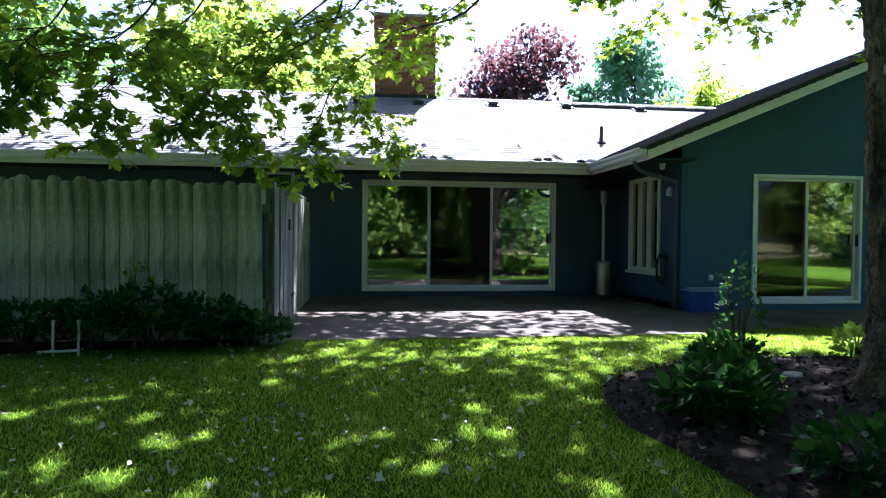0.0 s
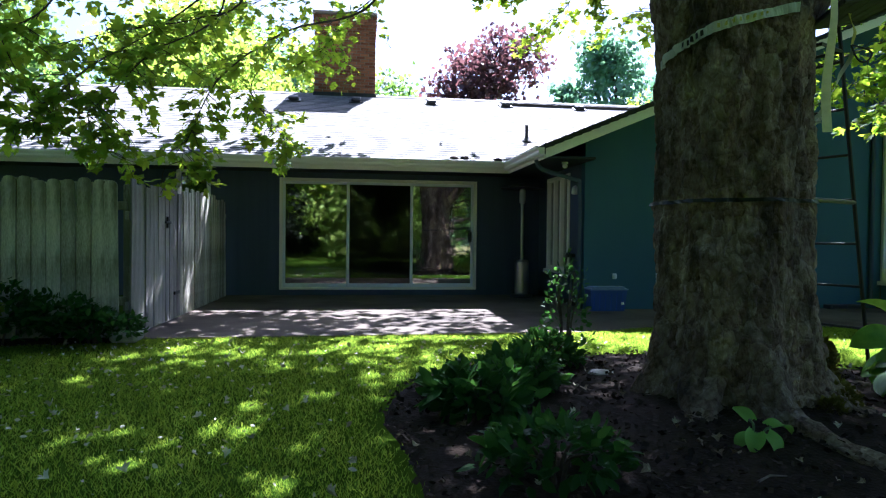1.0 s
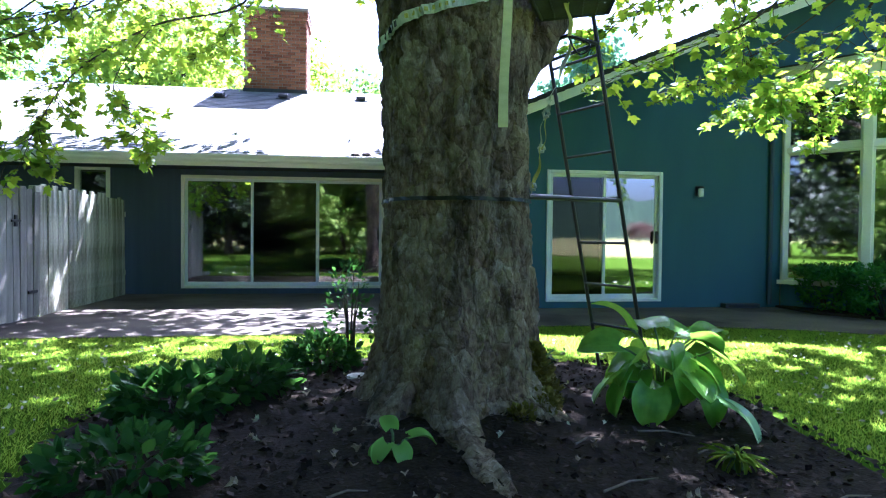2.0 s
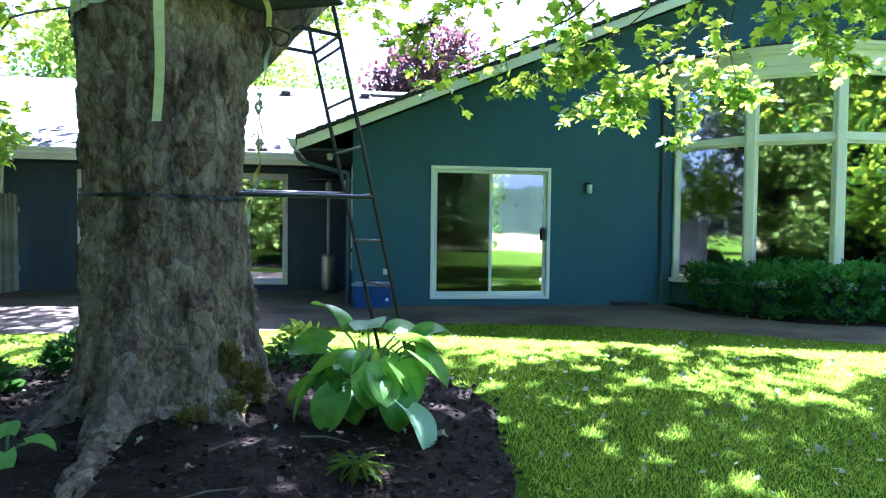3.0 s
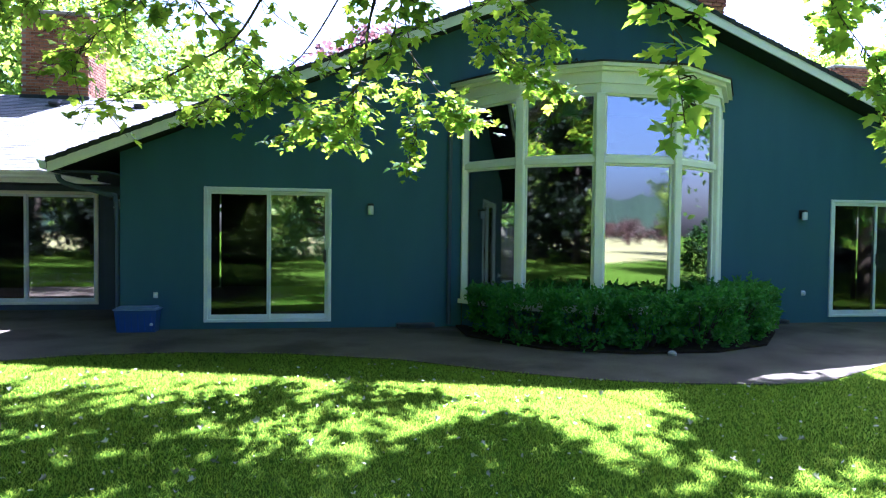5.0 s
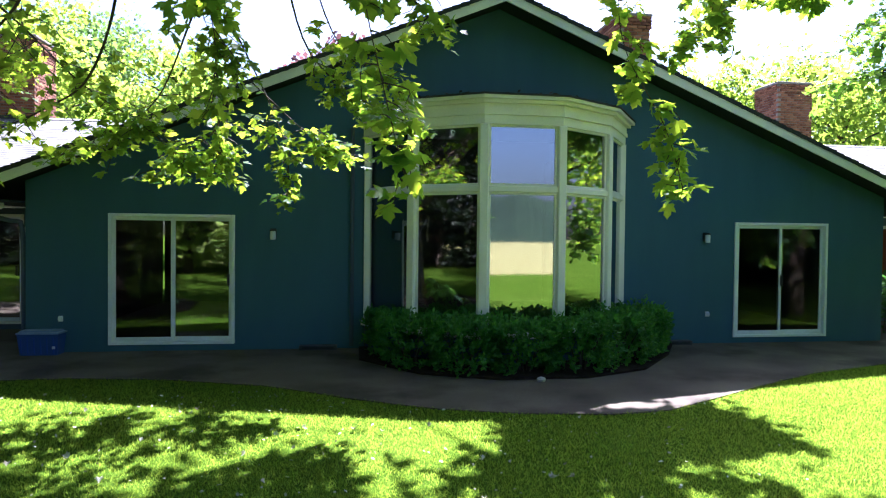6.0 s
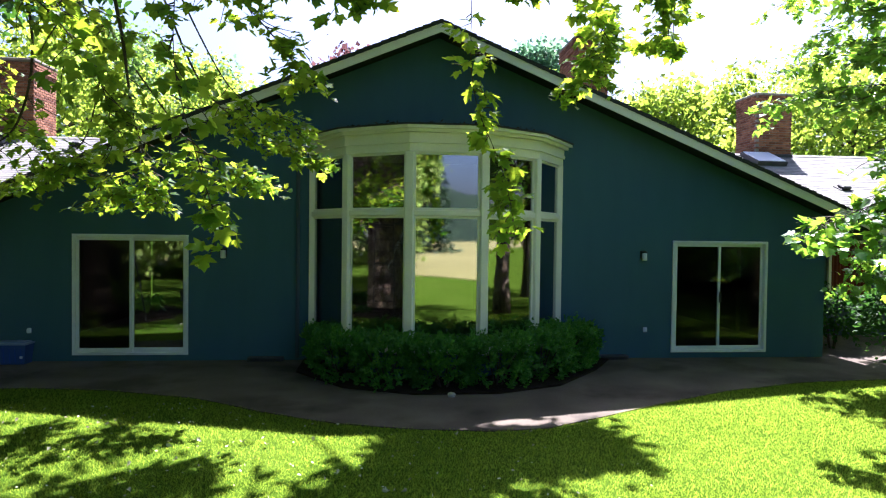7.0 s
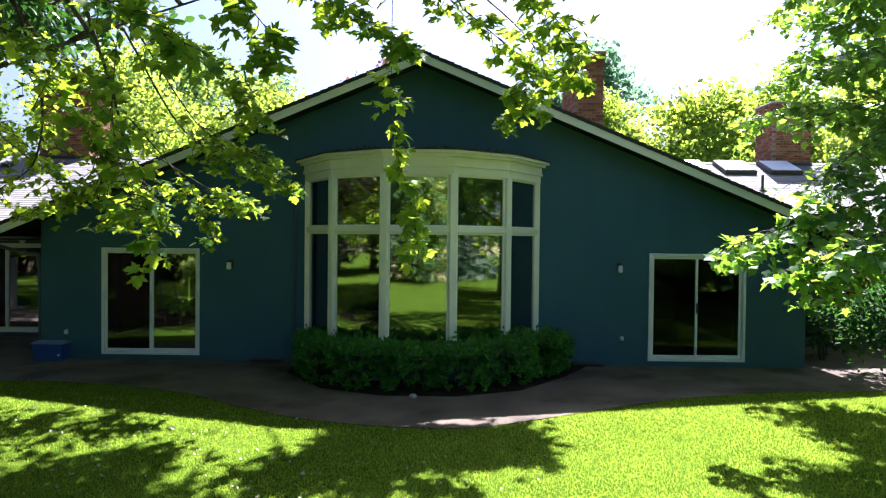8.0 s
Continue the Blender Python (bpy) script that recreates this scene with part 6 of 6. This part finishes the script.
def webbing(z0, z1, width, mat, turns, phase, side=0.0, label=""):
    """One stretch of flat webbing, twisting and creased as it hangs."""
    b, n = Build(), 22
    for k in range(n + 1):
        z = z0 + (z1 - z0) * k / n
        tw = phase + turns * 2 * math.pi * k / n + 0.25 * math.sin(z * 31)
        x = 4.92 - 0.15 * max(0, 2.3 - z) + 0.018 * math.sin(z * 9) + 0.007 * math.sin(z * 37 + side) + side * math.sin(math.pi * k / n)
        y = 3.20 + 0.36 * max(0, 2.4 - z) + 0.015 * math.cos(z * 7)
        w = width * (0.8 + 0.2 * math.sin(z * 23 + phase))
        dx, dy = w * math.cos(tw), w * math.sin(tw)
        b.v += [(x - dx, y - dy, z), (x + dx, y + dy, z), (x + dx - dy * 0.15, y + dy + dx * 0.15, z), (x - dx - dy * 0.15, y - dy + dx * 0.15, z)]
    b.f = [(4 * k + i, 4 * k + (i + 1) % 4, 4 * k + 4 + (i + 1) % 4, 4 * k + 4 + i) for k in range(n) for i in range(4)]
    part("webbing", b, mat, hang, label)


webbing(2.75, 2.33, 0.024, YELLOW, 0.05, 0.3)
webbing(2.33, 1.98, 0.015, STRAP_WHITE, 0.7, 0.9)
webbing(1.98, 1.86, 0.017, STRAP_WHITE, 1.0, 0.2)
webbing(1.88, 1.68, 0.007, YELLOW, 0.3, 0.2, 0.018)
webbing(1.88, 1.68, 0.007, STRAP_WHITE, 0.4, 1.0, -0.016)
webbing(1.70, 1.44, 0.021, YELLOW, 0.6, 0.4)
webbing(1.44, 1.15, 0.018, STRAP_WHITE, 0.5, 1.2)
hook = curve([(4.92, 3.21, 2.33), (4.985, 3.20, 2.315), (5.045, 3.19, 2.285), (5.025, 3.19, 2.235), (4.985, 3.20, 2.225), (4.955, 3.21, 2.26), (4.92, 3.21, 2.33)], 4)
part("carabiner", Build().tube(hook, [0.006] * len(hook), 6), BLACK, hang, "dark steel carabiner hook")
knot = Build()
for k, z in enumerate((1.90, 1.69, 1.45)):
    x, y = 4.92 - 0.15 * (2.3 - z) + 0.018 * math.sin(z * 9), 3.20 + 0.36 * (2.4 - z) + 0.015 * math.cos(z * 7)
    ring = [(x + 0.019 * math.cos(t), y + 0.012 * math.sin(2 * t), z + 0.024 * math.sin(t)) for t in (0.0, 1.05, 2.1, 3.15, 4.2, 5.25, 6.2)]
    knot.tube(ring, [0.011] * 7, 6)
part("knot", knot, STRAP_WHITE, hang, "knotted webbing")
# moss on the root flare
for a, z, s in ((-0.55, 0.30, 0.10), (-0.4, 0.18, 0.12), (-0.8, 0.14, 0.10), (-1.1, 0.10, 0.08), (-0.25, 0.25, 0.08), (-0.65, 0.42, 0.07)):
    p = trunk_point(a, z)
    n = 500
    D = rng.normal(size=(n, 3))
    D /= np.linalg.norm(D, axis=1, keepdims=True)
    P = np.array(tuple(p)) + D * np.array([s, s, s * 1.1]) * rng.uniform(0.5, 1.0, (n, 1))
    scatter("moss", P, D + np.array([0, 0, 0.4]), wild(n), rng.uniform(0.015, 0.04, n), CHIP_LEAF, CHIP_TRIS, MOSS, tree)


# ---- plants ----
def shrub(name, at, rx, ry, h, mat, label, n, size, seed, category="shrub", low=0.05, group="", lump=0.25, template=None):
    """Stems and a leafy, uneven mound."""
    g = np.random.default_rng(seed)
    r = random.Random(seed)
    x, y, z0 = at
    t = thing(name, (x, y, z0), label, category, group)
    for k in range(7):
        a = r.uniform(0, 6.28)
        e = (x + rx * 0.6 * math.cos(a), y + ry * 0.6 * math.sin(a), z0 + h * r.uniform(0.55, 0.9))
        part("stem", Build().tube(curve([(x + 0.05 * math.cos(a), y + 0.05 * math.sin(a), z0 - 0.02), (x + rx * 0.25 * math.cos(a), y + ry * 0.25 * math.sin(a), z0 + h * 0.4), e], 3), [0.012, 0.011, 0.010, 0.008, 0.007, 0.005, 0.003], 5), TWIG, t)
    D = g.normal(size=(n, 3))
    D[:, 2] = np.abs(D[:, 2]) - 0.25
    D /= np.linalg.norm(D, axis=1, keepdims=True)
    bump = 1 + lump * np.array([noise.noise(Vector((d[0] * 2.2 + seed, d[1] * 2.2, d[2] * 2.2))) + 0.5 * noise.noise(Vector((d[0] * 5 + seed, d[1] * 5, d[2] * 5))) for d in D])
    rad = bump * g.uniform(0.55, 1.0, n) ** 0.6
    P = np.stack([x + D[:, 0] * rx * rad, y + D[:, 1] * ry * rad, z0 + np.maximum(low, h * (0.38 + 0.62 * D[:, 2] * rad))], 1)
    out = D * 0.8 + g.normal(size=D.shape) * 0.6
    nrm = D * 0.6 + g.normal(size=D.shape) * 0.5 + np.array([0, 0, 0.8])
    T = template or (OVAL_LEAF, OVAL_TRIS)
    scatter("foliage", P, out, nrm, g.uniform(size * 0.6, size * 1.25, n), T[0], T[1], mat, t)
    return t


def hedge_shrub(at, rx, ry, h, seed):
    """A clipped shrub: leafy shoots standing out of a dense, uneven mound."""
    g = np.random.default_rng(seed)
    r = random.Random(seed)
    x, y = at
    t = thing("hedge_shrub", (x, y, 0.0), "clipped dense green hedge shrub under the bay", "hedge", "hedge round the bay")
    for k in range(7):
        a = r.uniform(0, 6.28)
        part("stem", Build().tube(curve([(x + 0.06 * math.cos(a), y + 0.06 * math.sin(a), -0.01), (x + rx * 0.3 * math.cos(a), y + ry * 0.3 * math.sin(a), h * 0.35), (x + rx * 0.6 * math.cos(a), y + ry * 0.6 * math.sin(a), h * 0.75)], 3), [0.014, 0.012, 0.011, 0.009, 0.008, 0.006, 0.004], 5), TWIG, t)
    P, D, N = [], [], []
    for k in range(290):
        a, q = r.uniform(0, 2 * math.pi), r.uniform(0.0, 1.0)
        side = q < 0.6
        rad = r.uniform(0.82, 1.0) if side else math.sqrt(r.random()) * 0.92
        z = h * r.uniform(0.12, 0.9) if side else h * r.uniform(0.84, 0.98)
        lump = 1 + 0.26 * noise.noise(Vector((x + math.cos(a) * 1.3, y + math.sin(a) * 1.3, z * 3.2))) + 0.14 * noise.noise(Vector((math.cos(a) * 4, math.sin(a) * 4 + seed, z * 9)))
        under = 0.82 + 0.18 * min(1.0, z / (0.45 * h))
        tip = Vector((x + rx * rad * lump * under * math.cos(a), y + ry * rad * lump * under * math.sin(a), z * (0.9 + 0.12 * lump) + (r.expovariate(1 / 0.025) if not side else 0.0)))
        out = Vector((math.cos(a) * (0.9 if side else 0.25), math.sin(a) * (0.9 if side else 0.25), 0.55 if side else 1.0)).normalized()
        for m in range(13):
            f = r.random()
            P.append(tuple(tip - out * 0.13 * f + Vector((r.gauss(0, 1), r.gauss(0, 1), r.gauss(0, 1))) * 0.018))
            d = (out * (0.9 - 0.5 * f) + Vector((r.gauss(0, 1), r.gauss(0, 1), r.gauss(0, 0.8))) * 0.7).normalized()
            D.append(tuple(d)), N.append(tuple((out + Vector((r.gauss(0, 1), r.gauss(0, 1), r.gauss(0, 1))) * 0.5).normalized()))
    scatter("foliage", P, D, N, g.uniform(0.04, 0.082, len(P)), OVAL_LEAF, OVAL_TRIS, BOX_LEAF, t)


for k, (x, y, rx, ry, h) in enumerate([(10.85, 8.35, 0.42, 0.6, 0.74), (11.15, 7.55, 0.58, 0.58, 0.78), (11.85, 7.05, 0.62, 0.50, 0.80), (12.65, 6.92, 0.6, 0.46, 0.78), (13.45, 7.0, 0.6, 0.5, 0.80), (14.2, 7.45, 0.6, 0.55, 0.80), (14.75, 8.1, 0.62, 0.6, 0.82), (15.12, 8.45, 0.42, 0.42, 0.74)]):
    hedge_shrub((x, y), rx * 0.95, ry * 0.95, h * 0.93, 80 + k)
b = Build().prism([(10.4, 8.98), (10.4, 8.0), (11.2, 6.95), (12.2, 6.52), (13.4, 6.52), (14.4, 6.95), (15.3, 8.0), (15.9, 8.98)], -0.02, 0.03)
structure("bay_bed", b, SOIL, "dark soil bed under the hedge", "flower bed")

# under the old tree
shrub("leafy_shrub", (2.60, 3.35, 0.02), 0.30, 0.28, 0.29, SHRUB, "low broadleaf shrub in the mulch bed", 420, 0.11, 101)
shrub("leafy_shrub", (2.95, 3.78, 0.03), 0.27, 0.25, 0.27, SHRUB, "low broadleaf shrub in the mulch bed", 360, 0.11, 102)
shrub("leafy_shrub", (2.72, 2.28, 0.03), 0.31, 0.28, 0.26, SHRUB, "small low shrub with dark green leaves", 420, 0.085, 103)
shrub("leafy_shrub", (3.38, 4.55, 0.02), 0.28, 0.26, 0.30, SHRUB, "dark leafy shrub behind the bed", 600, 0.08, 104)
shrub("rose_bush", (3.60, 4.72, 0.02), 0.20, 0.20, 0.92, SHRUB, "tall thin rose bush with pale buds", 230, 0.055, 105, "rose bush")
shrub("leafy_shrub", (4.95, 5.0, 0.02), 0.22, 0.2, 0.30, LIME_LEAF, "small yellow-green plant behind the tree", 160, 0.09, 106)
shrub("leafy_shrub", (4.98, 4.5, 0.02), 0.24, 0.2, 0.22, SHRUB, "small dark green plant behind the tree", 160, 0.09, 107)
for k, (x, y, h) in enumerate([(-6.6, 6.05, 0.6), (-5.7, 6.1, 0.5), (-4.8, 6.05, 0.62), (-4.0, 6.1, 0.50), (-3.35, 6.08, 0.56), (-2.75, 6.12, 0.45), (-2.1, 6.12, 0.52), (-1.6, 6.15, 0.60), (-1.05, 6.2, 0.46), (-0.75, 6.25, 0.30)]):
    shrub("fence_shrub", (x, y, 0.03), 0.46, 0.28, h, SHRUB, "dark green shrub at the foot of the fence", 520, 0.085, 120 + k, group="shrubs along the fence")
# sunlight on this sprig is put into its lighter leaf colour
shrub("fence_shrub", (-1.73, 6.12, 0.03), 0.16, 0.12, 0.86, LIME_LEAF, "sprig standing above the shrubs, sunlight put into its light leaves", 70, 0.075, 131)
shrub("corner_shrub", (21.3, 8.4, 0.0), 0.85, 0.7, 1.9, SHRUB, "tall dark shrub beside the far wing", 2600, 0.11, 140)
shrub("corner_shrub", (20.9, 9.9, 0.0), 0.6, 0.6, 1.2, SHRUB, "dark shrub against the far wing", 1500, 0.10, 141)


def hosta_leaf(b, base, tip, width, bend, side_tilt, k_l=9):
    """A broad heart shaped leaf from base to tip, cupped and ribbed."""
    base, tip = Vector(base), Vector(tip)
    d = tip - base
    L = d.length
    d.normalize()
    s = d.cross(Vector((0, 0, 1))).normalized()
    up = s.cross(d)
    s = (s * math.cos(side_tilt) + up * math.sin(side_tilt)).normalized()
    up = s.cross(d)
    rows, m = [], 6
    for i in range(k_l + 1):
        t = i / k_l
        w = 1.08 * width * math.sin(math.pi * min(1.0, t * 0.86 + 0.14)) ** 0.5 * (1.04 - 0.12 * t)
        if i == k_l:
            w = 0.003
        mid = base + d * L * t + up * (bend * L * (4 * t * (1 - t)) - 0.24 * L * t ** 2.2)
        row = []
        for j in range(-m, m + 1):
            u = j / m
            back = -0.20 * L * abs(u) ** 1.5 * (1 - t) ** 4
            rib = 0.006 * math.cos(u * m * math.pi) * (1 - abs(u) * 0.6)
            wave = 0.05 * w * math.sin(5.0 * t + 3.0 * u + 40 * width) * abs(u)
            row.append(mid + s * (w * u) + up * (0.26 * w * abs(u) ** 1.5 - 0.16 * w * max(0.0, abs(u) - 0.7) + rib + wave) + d * back)
        rows.append(row)
    o, k = len(b.v), 2 * m + 1
    for row in rows:
        b.v += [tuple(p) for p in row]
    for i in range(k_l):
        for j in range(k - 1):
            b.f.append((o + i * k + j, o + i * k + j + 1, o + (i + 1) * k + j + 1, o + (i + 1) * k + j))


def hosta(name, at, leaves, label, mat):
    """leaves: (azimuth, reach, height, length, half width, droop)."""
    x, y, z = at
    h = thing(name, at, label, "hosta")
    for az, reach, hh, L, w, droop in leaves:
        c, s = math.cos(az), math.sin(az)
        e = Vector((x + reach * c, y + reach * s, z + hh))
        stalk = part("stalk", Build().tube(curve([(x + 0.04 * c, y + 0.04 * s, z - 0.02), (x + reach * 0.45 * c, y + reach * 0.45 * s, z + hh * 0.75), e], 4), 0.007, 5), STEM, h)
        b = Build()
        hosta_leaf(b, e, e + Vector((c * math.cos(droop), s * math.cos(droop), -math.sin(droop))) * L * 0.92, w, rs.uniform(0.0, 0.16), rs.uniform(-0.65, 0.65))
        part("leaf", b, mat, stalk, smooth=True)
    return h


rs = random.Random(31)
leaves = [(2.5, 0.20, 0.52, 0.29, 0.12, -0.75), (2.9, 0.26, 0.42, 0.27, 0.10, 0.0), (-2.7, 0.20, 0.36, 0.26, 0.12, 0.35), (-1.9, 0.12, 0.42, 0.24, 0.10, 0.15),
          (-2.6, 0.36, 0.26, 0.24, 0.11, 0.75), (-1.55, 0.20, 0.38, 0.28, 0.125, 0.95), (1.6, 0.10, 0.52, 0.24, 0.11, -0.3), (0.7, 0.22, 0.48, 0.28, 0.10, -0.15),
          (0.35, 0.32, 0.46, 0.28, 0.08, -0.2), (-0.3, 0.28, 0.40, 0.29, 0.14, 0.55), (-0.7, 0.20, 0.34, 0.26, 0.12, 0.7), (-1.1, 0.26, 0.24, 0.26, 0.11, 1.0),
          (-2.2, 0.30, 0.22, 0.24, 0.10, 0.9), (0.05, 0.18, 0.46, 0.25, 0.11, 0.1), (-3.0, 0.28, 0.24, 0.25, 0.11, 0.4)]
for k in range(16):
    az = k * 2.399 + rs.uniform(-0.3, 0.3)
    leaves.append((az, rs.uniform(0.10, 0.24), rs.uniform(0.20, 0.38), rs.uniform(0.19, 0.26), rs.uniform(0.09, 0.12), rs.uniform(0.1, 0.9)))
hosta("hosta", (5.52, 3.15, 0.04), leaves, "large hosta with broad light green leaves", HOSTA)
hl = Build()
hosta_leaf(hl, (5.72, 2.80, 0.19), (5.85, 2.60, 0.05), 0.10, 0.1, 0.3)
part("leaf", hl, HOSTA_PALE, bpy.data.objects["hosta"], "pale bluish torn leaf", smooth=True)
leaves = [(k * 2.4 + rs.uniform(-0.3, 0.3), rs.uniform(0.02, 0.05), rs.uniform(0.03, 0.09), rs.uniform(0.08, 0.15), rs.uniform(0.006, 0.011), rs.uniform(-0.5, 1.0)) for k in range(32)]
hosta("small_hosta", (5.46, 2.28, 0.03), leaves, "small strap leaved yellow-green plant in the mulch", LIME_LEAF)
leaves = [(0.1, 0.08, 0.10, 0.14, 0.05, 0.1), (1.9, 0.05, 0.13, 0.11, 0.044, -0.6), (-2.3, 0.06, 0.09, 0.12, 0.044, 0.6), (-1.2, 0.05, 0.08, 0.12, 0.046, 0.8), (3.3, 0.06, 0.06, 0.09, 0.036, 0.5)]
hosta("seedling", (3.86, 2.52, 0.055), leaves, "single bright green seedling in the dark mulch", SEEDLING)

# white pipe stubs by the fence
for x in (-2.37, -2.15):
    p = thing("pipe_stub", (x, 5.86, 0.0), "white plastic pipe elbow standing in the soil", "pipe", "pipe stubs by the fence")
    part("pipe", Build().tube([(x, 5.86, -0.01), (x, 5.86, 0.12), (x + 0.004, 5.862, 0.29)], 0.012, 8), PVC, p)
    part("cap", Build().lathe((x + 0.004, 5.862, 0.285), [(0.016, 0), (0.017, 0.03), (0.010, 0.036)], 10), PVC, p)
p = thing("ground_pipe", (-2.26, 5.84, 0.03), "white plastic pipe lying between the two stubs", "pipe")
part("pipe", Build().tube([(-2.49, 5.83, 0.035), (-2.26, 5.835, 0.04), (-2.15, 5.84, 0.045)], 0.012, 8), PVC, p)
s = Build().lathe((3.68, 4.12, 0.03), [(0.10, 0.0), (0.12, 0.03), (0.09, 0.07), (0.02, 0.085)], 9)
tagged(part("stone", s, STONE), "pale flat stone beside the trunk", "stone")
s = Build().lathe((12.72, 6.42, 0.0), [(0.05, 0.0), (0.06, 0.03), (0.04, 0.05), (0.01, 0.06)], 9)
tagged(part("stone", s, STONE), "small pinkish stone in front of the hedge", "stone")
s = Build().box((-0.62, 6.25, 0.0), (-0.35, 6.5, 0.10), 0.03)
tagged(part("stone_block", s, STONE), "pale stone block at the fence corner", "stone")

rt = random.Random(17)
for k in range(6):
    x, y, a = rt.uniform(3.5, 5.9), rt.uniform(1.7, 2.7), rt.uniform(-0.5, 0.5)
    if abs(x - 4.3) < 0.3:
        x += 0.7
    L = rt.uniform(0.12, 0.32)
    z = float(bed_height(x, y)) + 0.022
    tw = Build().tube([(x, y, z), (x + L * 0.5 * math.cos(a), y + L * 0.5 * math.sin(a) + 0.015, z + 0.012), (x + L * math.cos(a), y + L * math.sin(a), z + 0.004)], [0.006, 0.005, 0.003], 5)
    tagged(part("twig", tw, WEATHERED), "thin dry grey twig lying on the mulch", "twig", "twigs in the bed")

# mulch chips and dead leaves in the bed
n = 9000
x, y = rng.uniform(1.9, 6.5, n), rng.uniform(0.9, 5.3, n)
ok = in_bed(x, y, -0.06) & (np.hypot(x - 4.32, y - 3.44) > 0.5)
x, y = x[ok], y[ok]
scatter("mulch_chips", np.stack([x, y, bed_height(x, y) + rng.uniform(0.0, 0.02, len(x))], 1), wild(len(x)) * np.array([1, 1, 0.35]), wild(len(x), 2.0), rng.uniform(0.015, 0.05, len(x)), CHIP_LEAF, CHIP_TRIS, CHIP)
bpy.data.objects["mulch_chips"]["label"] = "dark bark chips over the bed"
bpy.data.objects["mulch_chips"]["category"] = "mulch"
dead = [bpy.data.meshes.new("dead_leaf") for _ in range(3)]
for k, me in enumerate(dead):
    me.from_pydata([(x, y, z * 2.5 + 0.30 * abs(x) * (k + 1) + 0.12 * math.sin(6 * y + k)) for x, y, z in PLANE_LEAF], [], PLANE_TRIS)
    me.materials.append(DRY)
brown = dead[0].copy()
brown.name = "brown_leaf"
brown.materials[0] = BROWN_LEAF
rd = random.Random(8)
made = 0
while made < 400:
    if made < 150:
        x, y = rd.uniform(2.0, 6.3), rd.uniform(1.2, 4.9)
        if not in_bed(x, y, -0.1) or math.hypot(x - 4.32, y - 3.44) < 0.75:
            continue
        z = float(bed_height(x, y)) + 0.02
    else:
        x, y = rd.triangular(-3.5, 14, 0.5), rd.uniform(1.4, 6.2)
        if in_bed(x, y, 0.1) or y > lawn_edge(x) - 0.1:
            continue
        z = 0.03
    ob = new("fallen_leaf", brown if made < 150 and made % 5 else dead[made % 3])
    ob.matrix_basis = Matrix.LocRotScale((x, y, z), Euler((rd.gauss(0, 0.35), rd.gauss(0, 0.35), rd.uniform(0, 6.28))), Vector((1, 1, 1)) * rd.uniform(0.022, 0.058))
    tagged(ob, "brown dead leaf lying on the mulch" if made < 150 and made % 5 else "pale dry curled leaf fallen from the tree", "fallen leaf", "fallen leaves")
    made += 1

lx, ly = rng.triangular(-4, 0, 16, 1800), rng.uniform(1.3, 6.2, 1800)
ok = ~in_bed(lx, ly, 0.1) & (ly < np.array([lawn_edge(a) for a in lx]) - 0.1)
lx, ly = lx[ok], ly[ok]
bits = scatter("petal_litter", np.stack([lx, ly, np.full(len(lx), 0.022)], 1), wild(len(lx)) * np.array([1, 1, 0.3]), wild(len(lx), 1.2), rng.uniform(0.018, 0.046, len(lx)), OVAL_LEAF, OVAL_TRIS, DRY)
tagged(bits, "small pale bits of leaf litter on the lawn", "litter")

# ---- grass ----
n = 640000
x = rng.uniform(-5.5, 21.5, n)
y = 1.7 + 5.8 * rng.uniform(0, 1, n) ** 1.2
edge = np.interp(x, np.linspace(-6, 22, 200), [lawn_edge(a) for a in np.linspace(-6, 22, 200)])
bed_y = np.interp(x, [-9, -5, -3, -1.6, -0.75], [5.6, 5.75, 5.95, 6.2, 6.3])
ok = (y < edge + rng.normal(0, 0.02, n)) & ~in_bed(x, y, rng.normal(0, 0.05, n)) & ~((x < -0.6) & (y > bed_y))
x, y = x[ok], y[ok]
n = len(x)
D = np.stack([rng.normal(0, 0.6, n), rng.normal(0, 0.6, n), np.ones(n)], 1)
N = np.stack([rng.normal(0, 1, n), rng.normal(0, 1, n), np.zeros(n) + 0.1], 1)
gr = scatter("grass", np.stack([x, y, np.full(n, -0.012)], 1), D, N, rng.uniform(0.022, 0.040, n), BLADE, BLADE_TRIS, GRASS)
tagged(gr, "short green grass of the lawn", "grass")
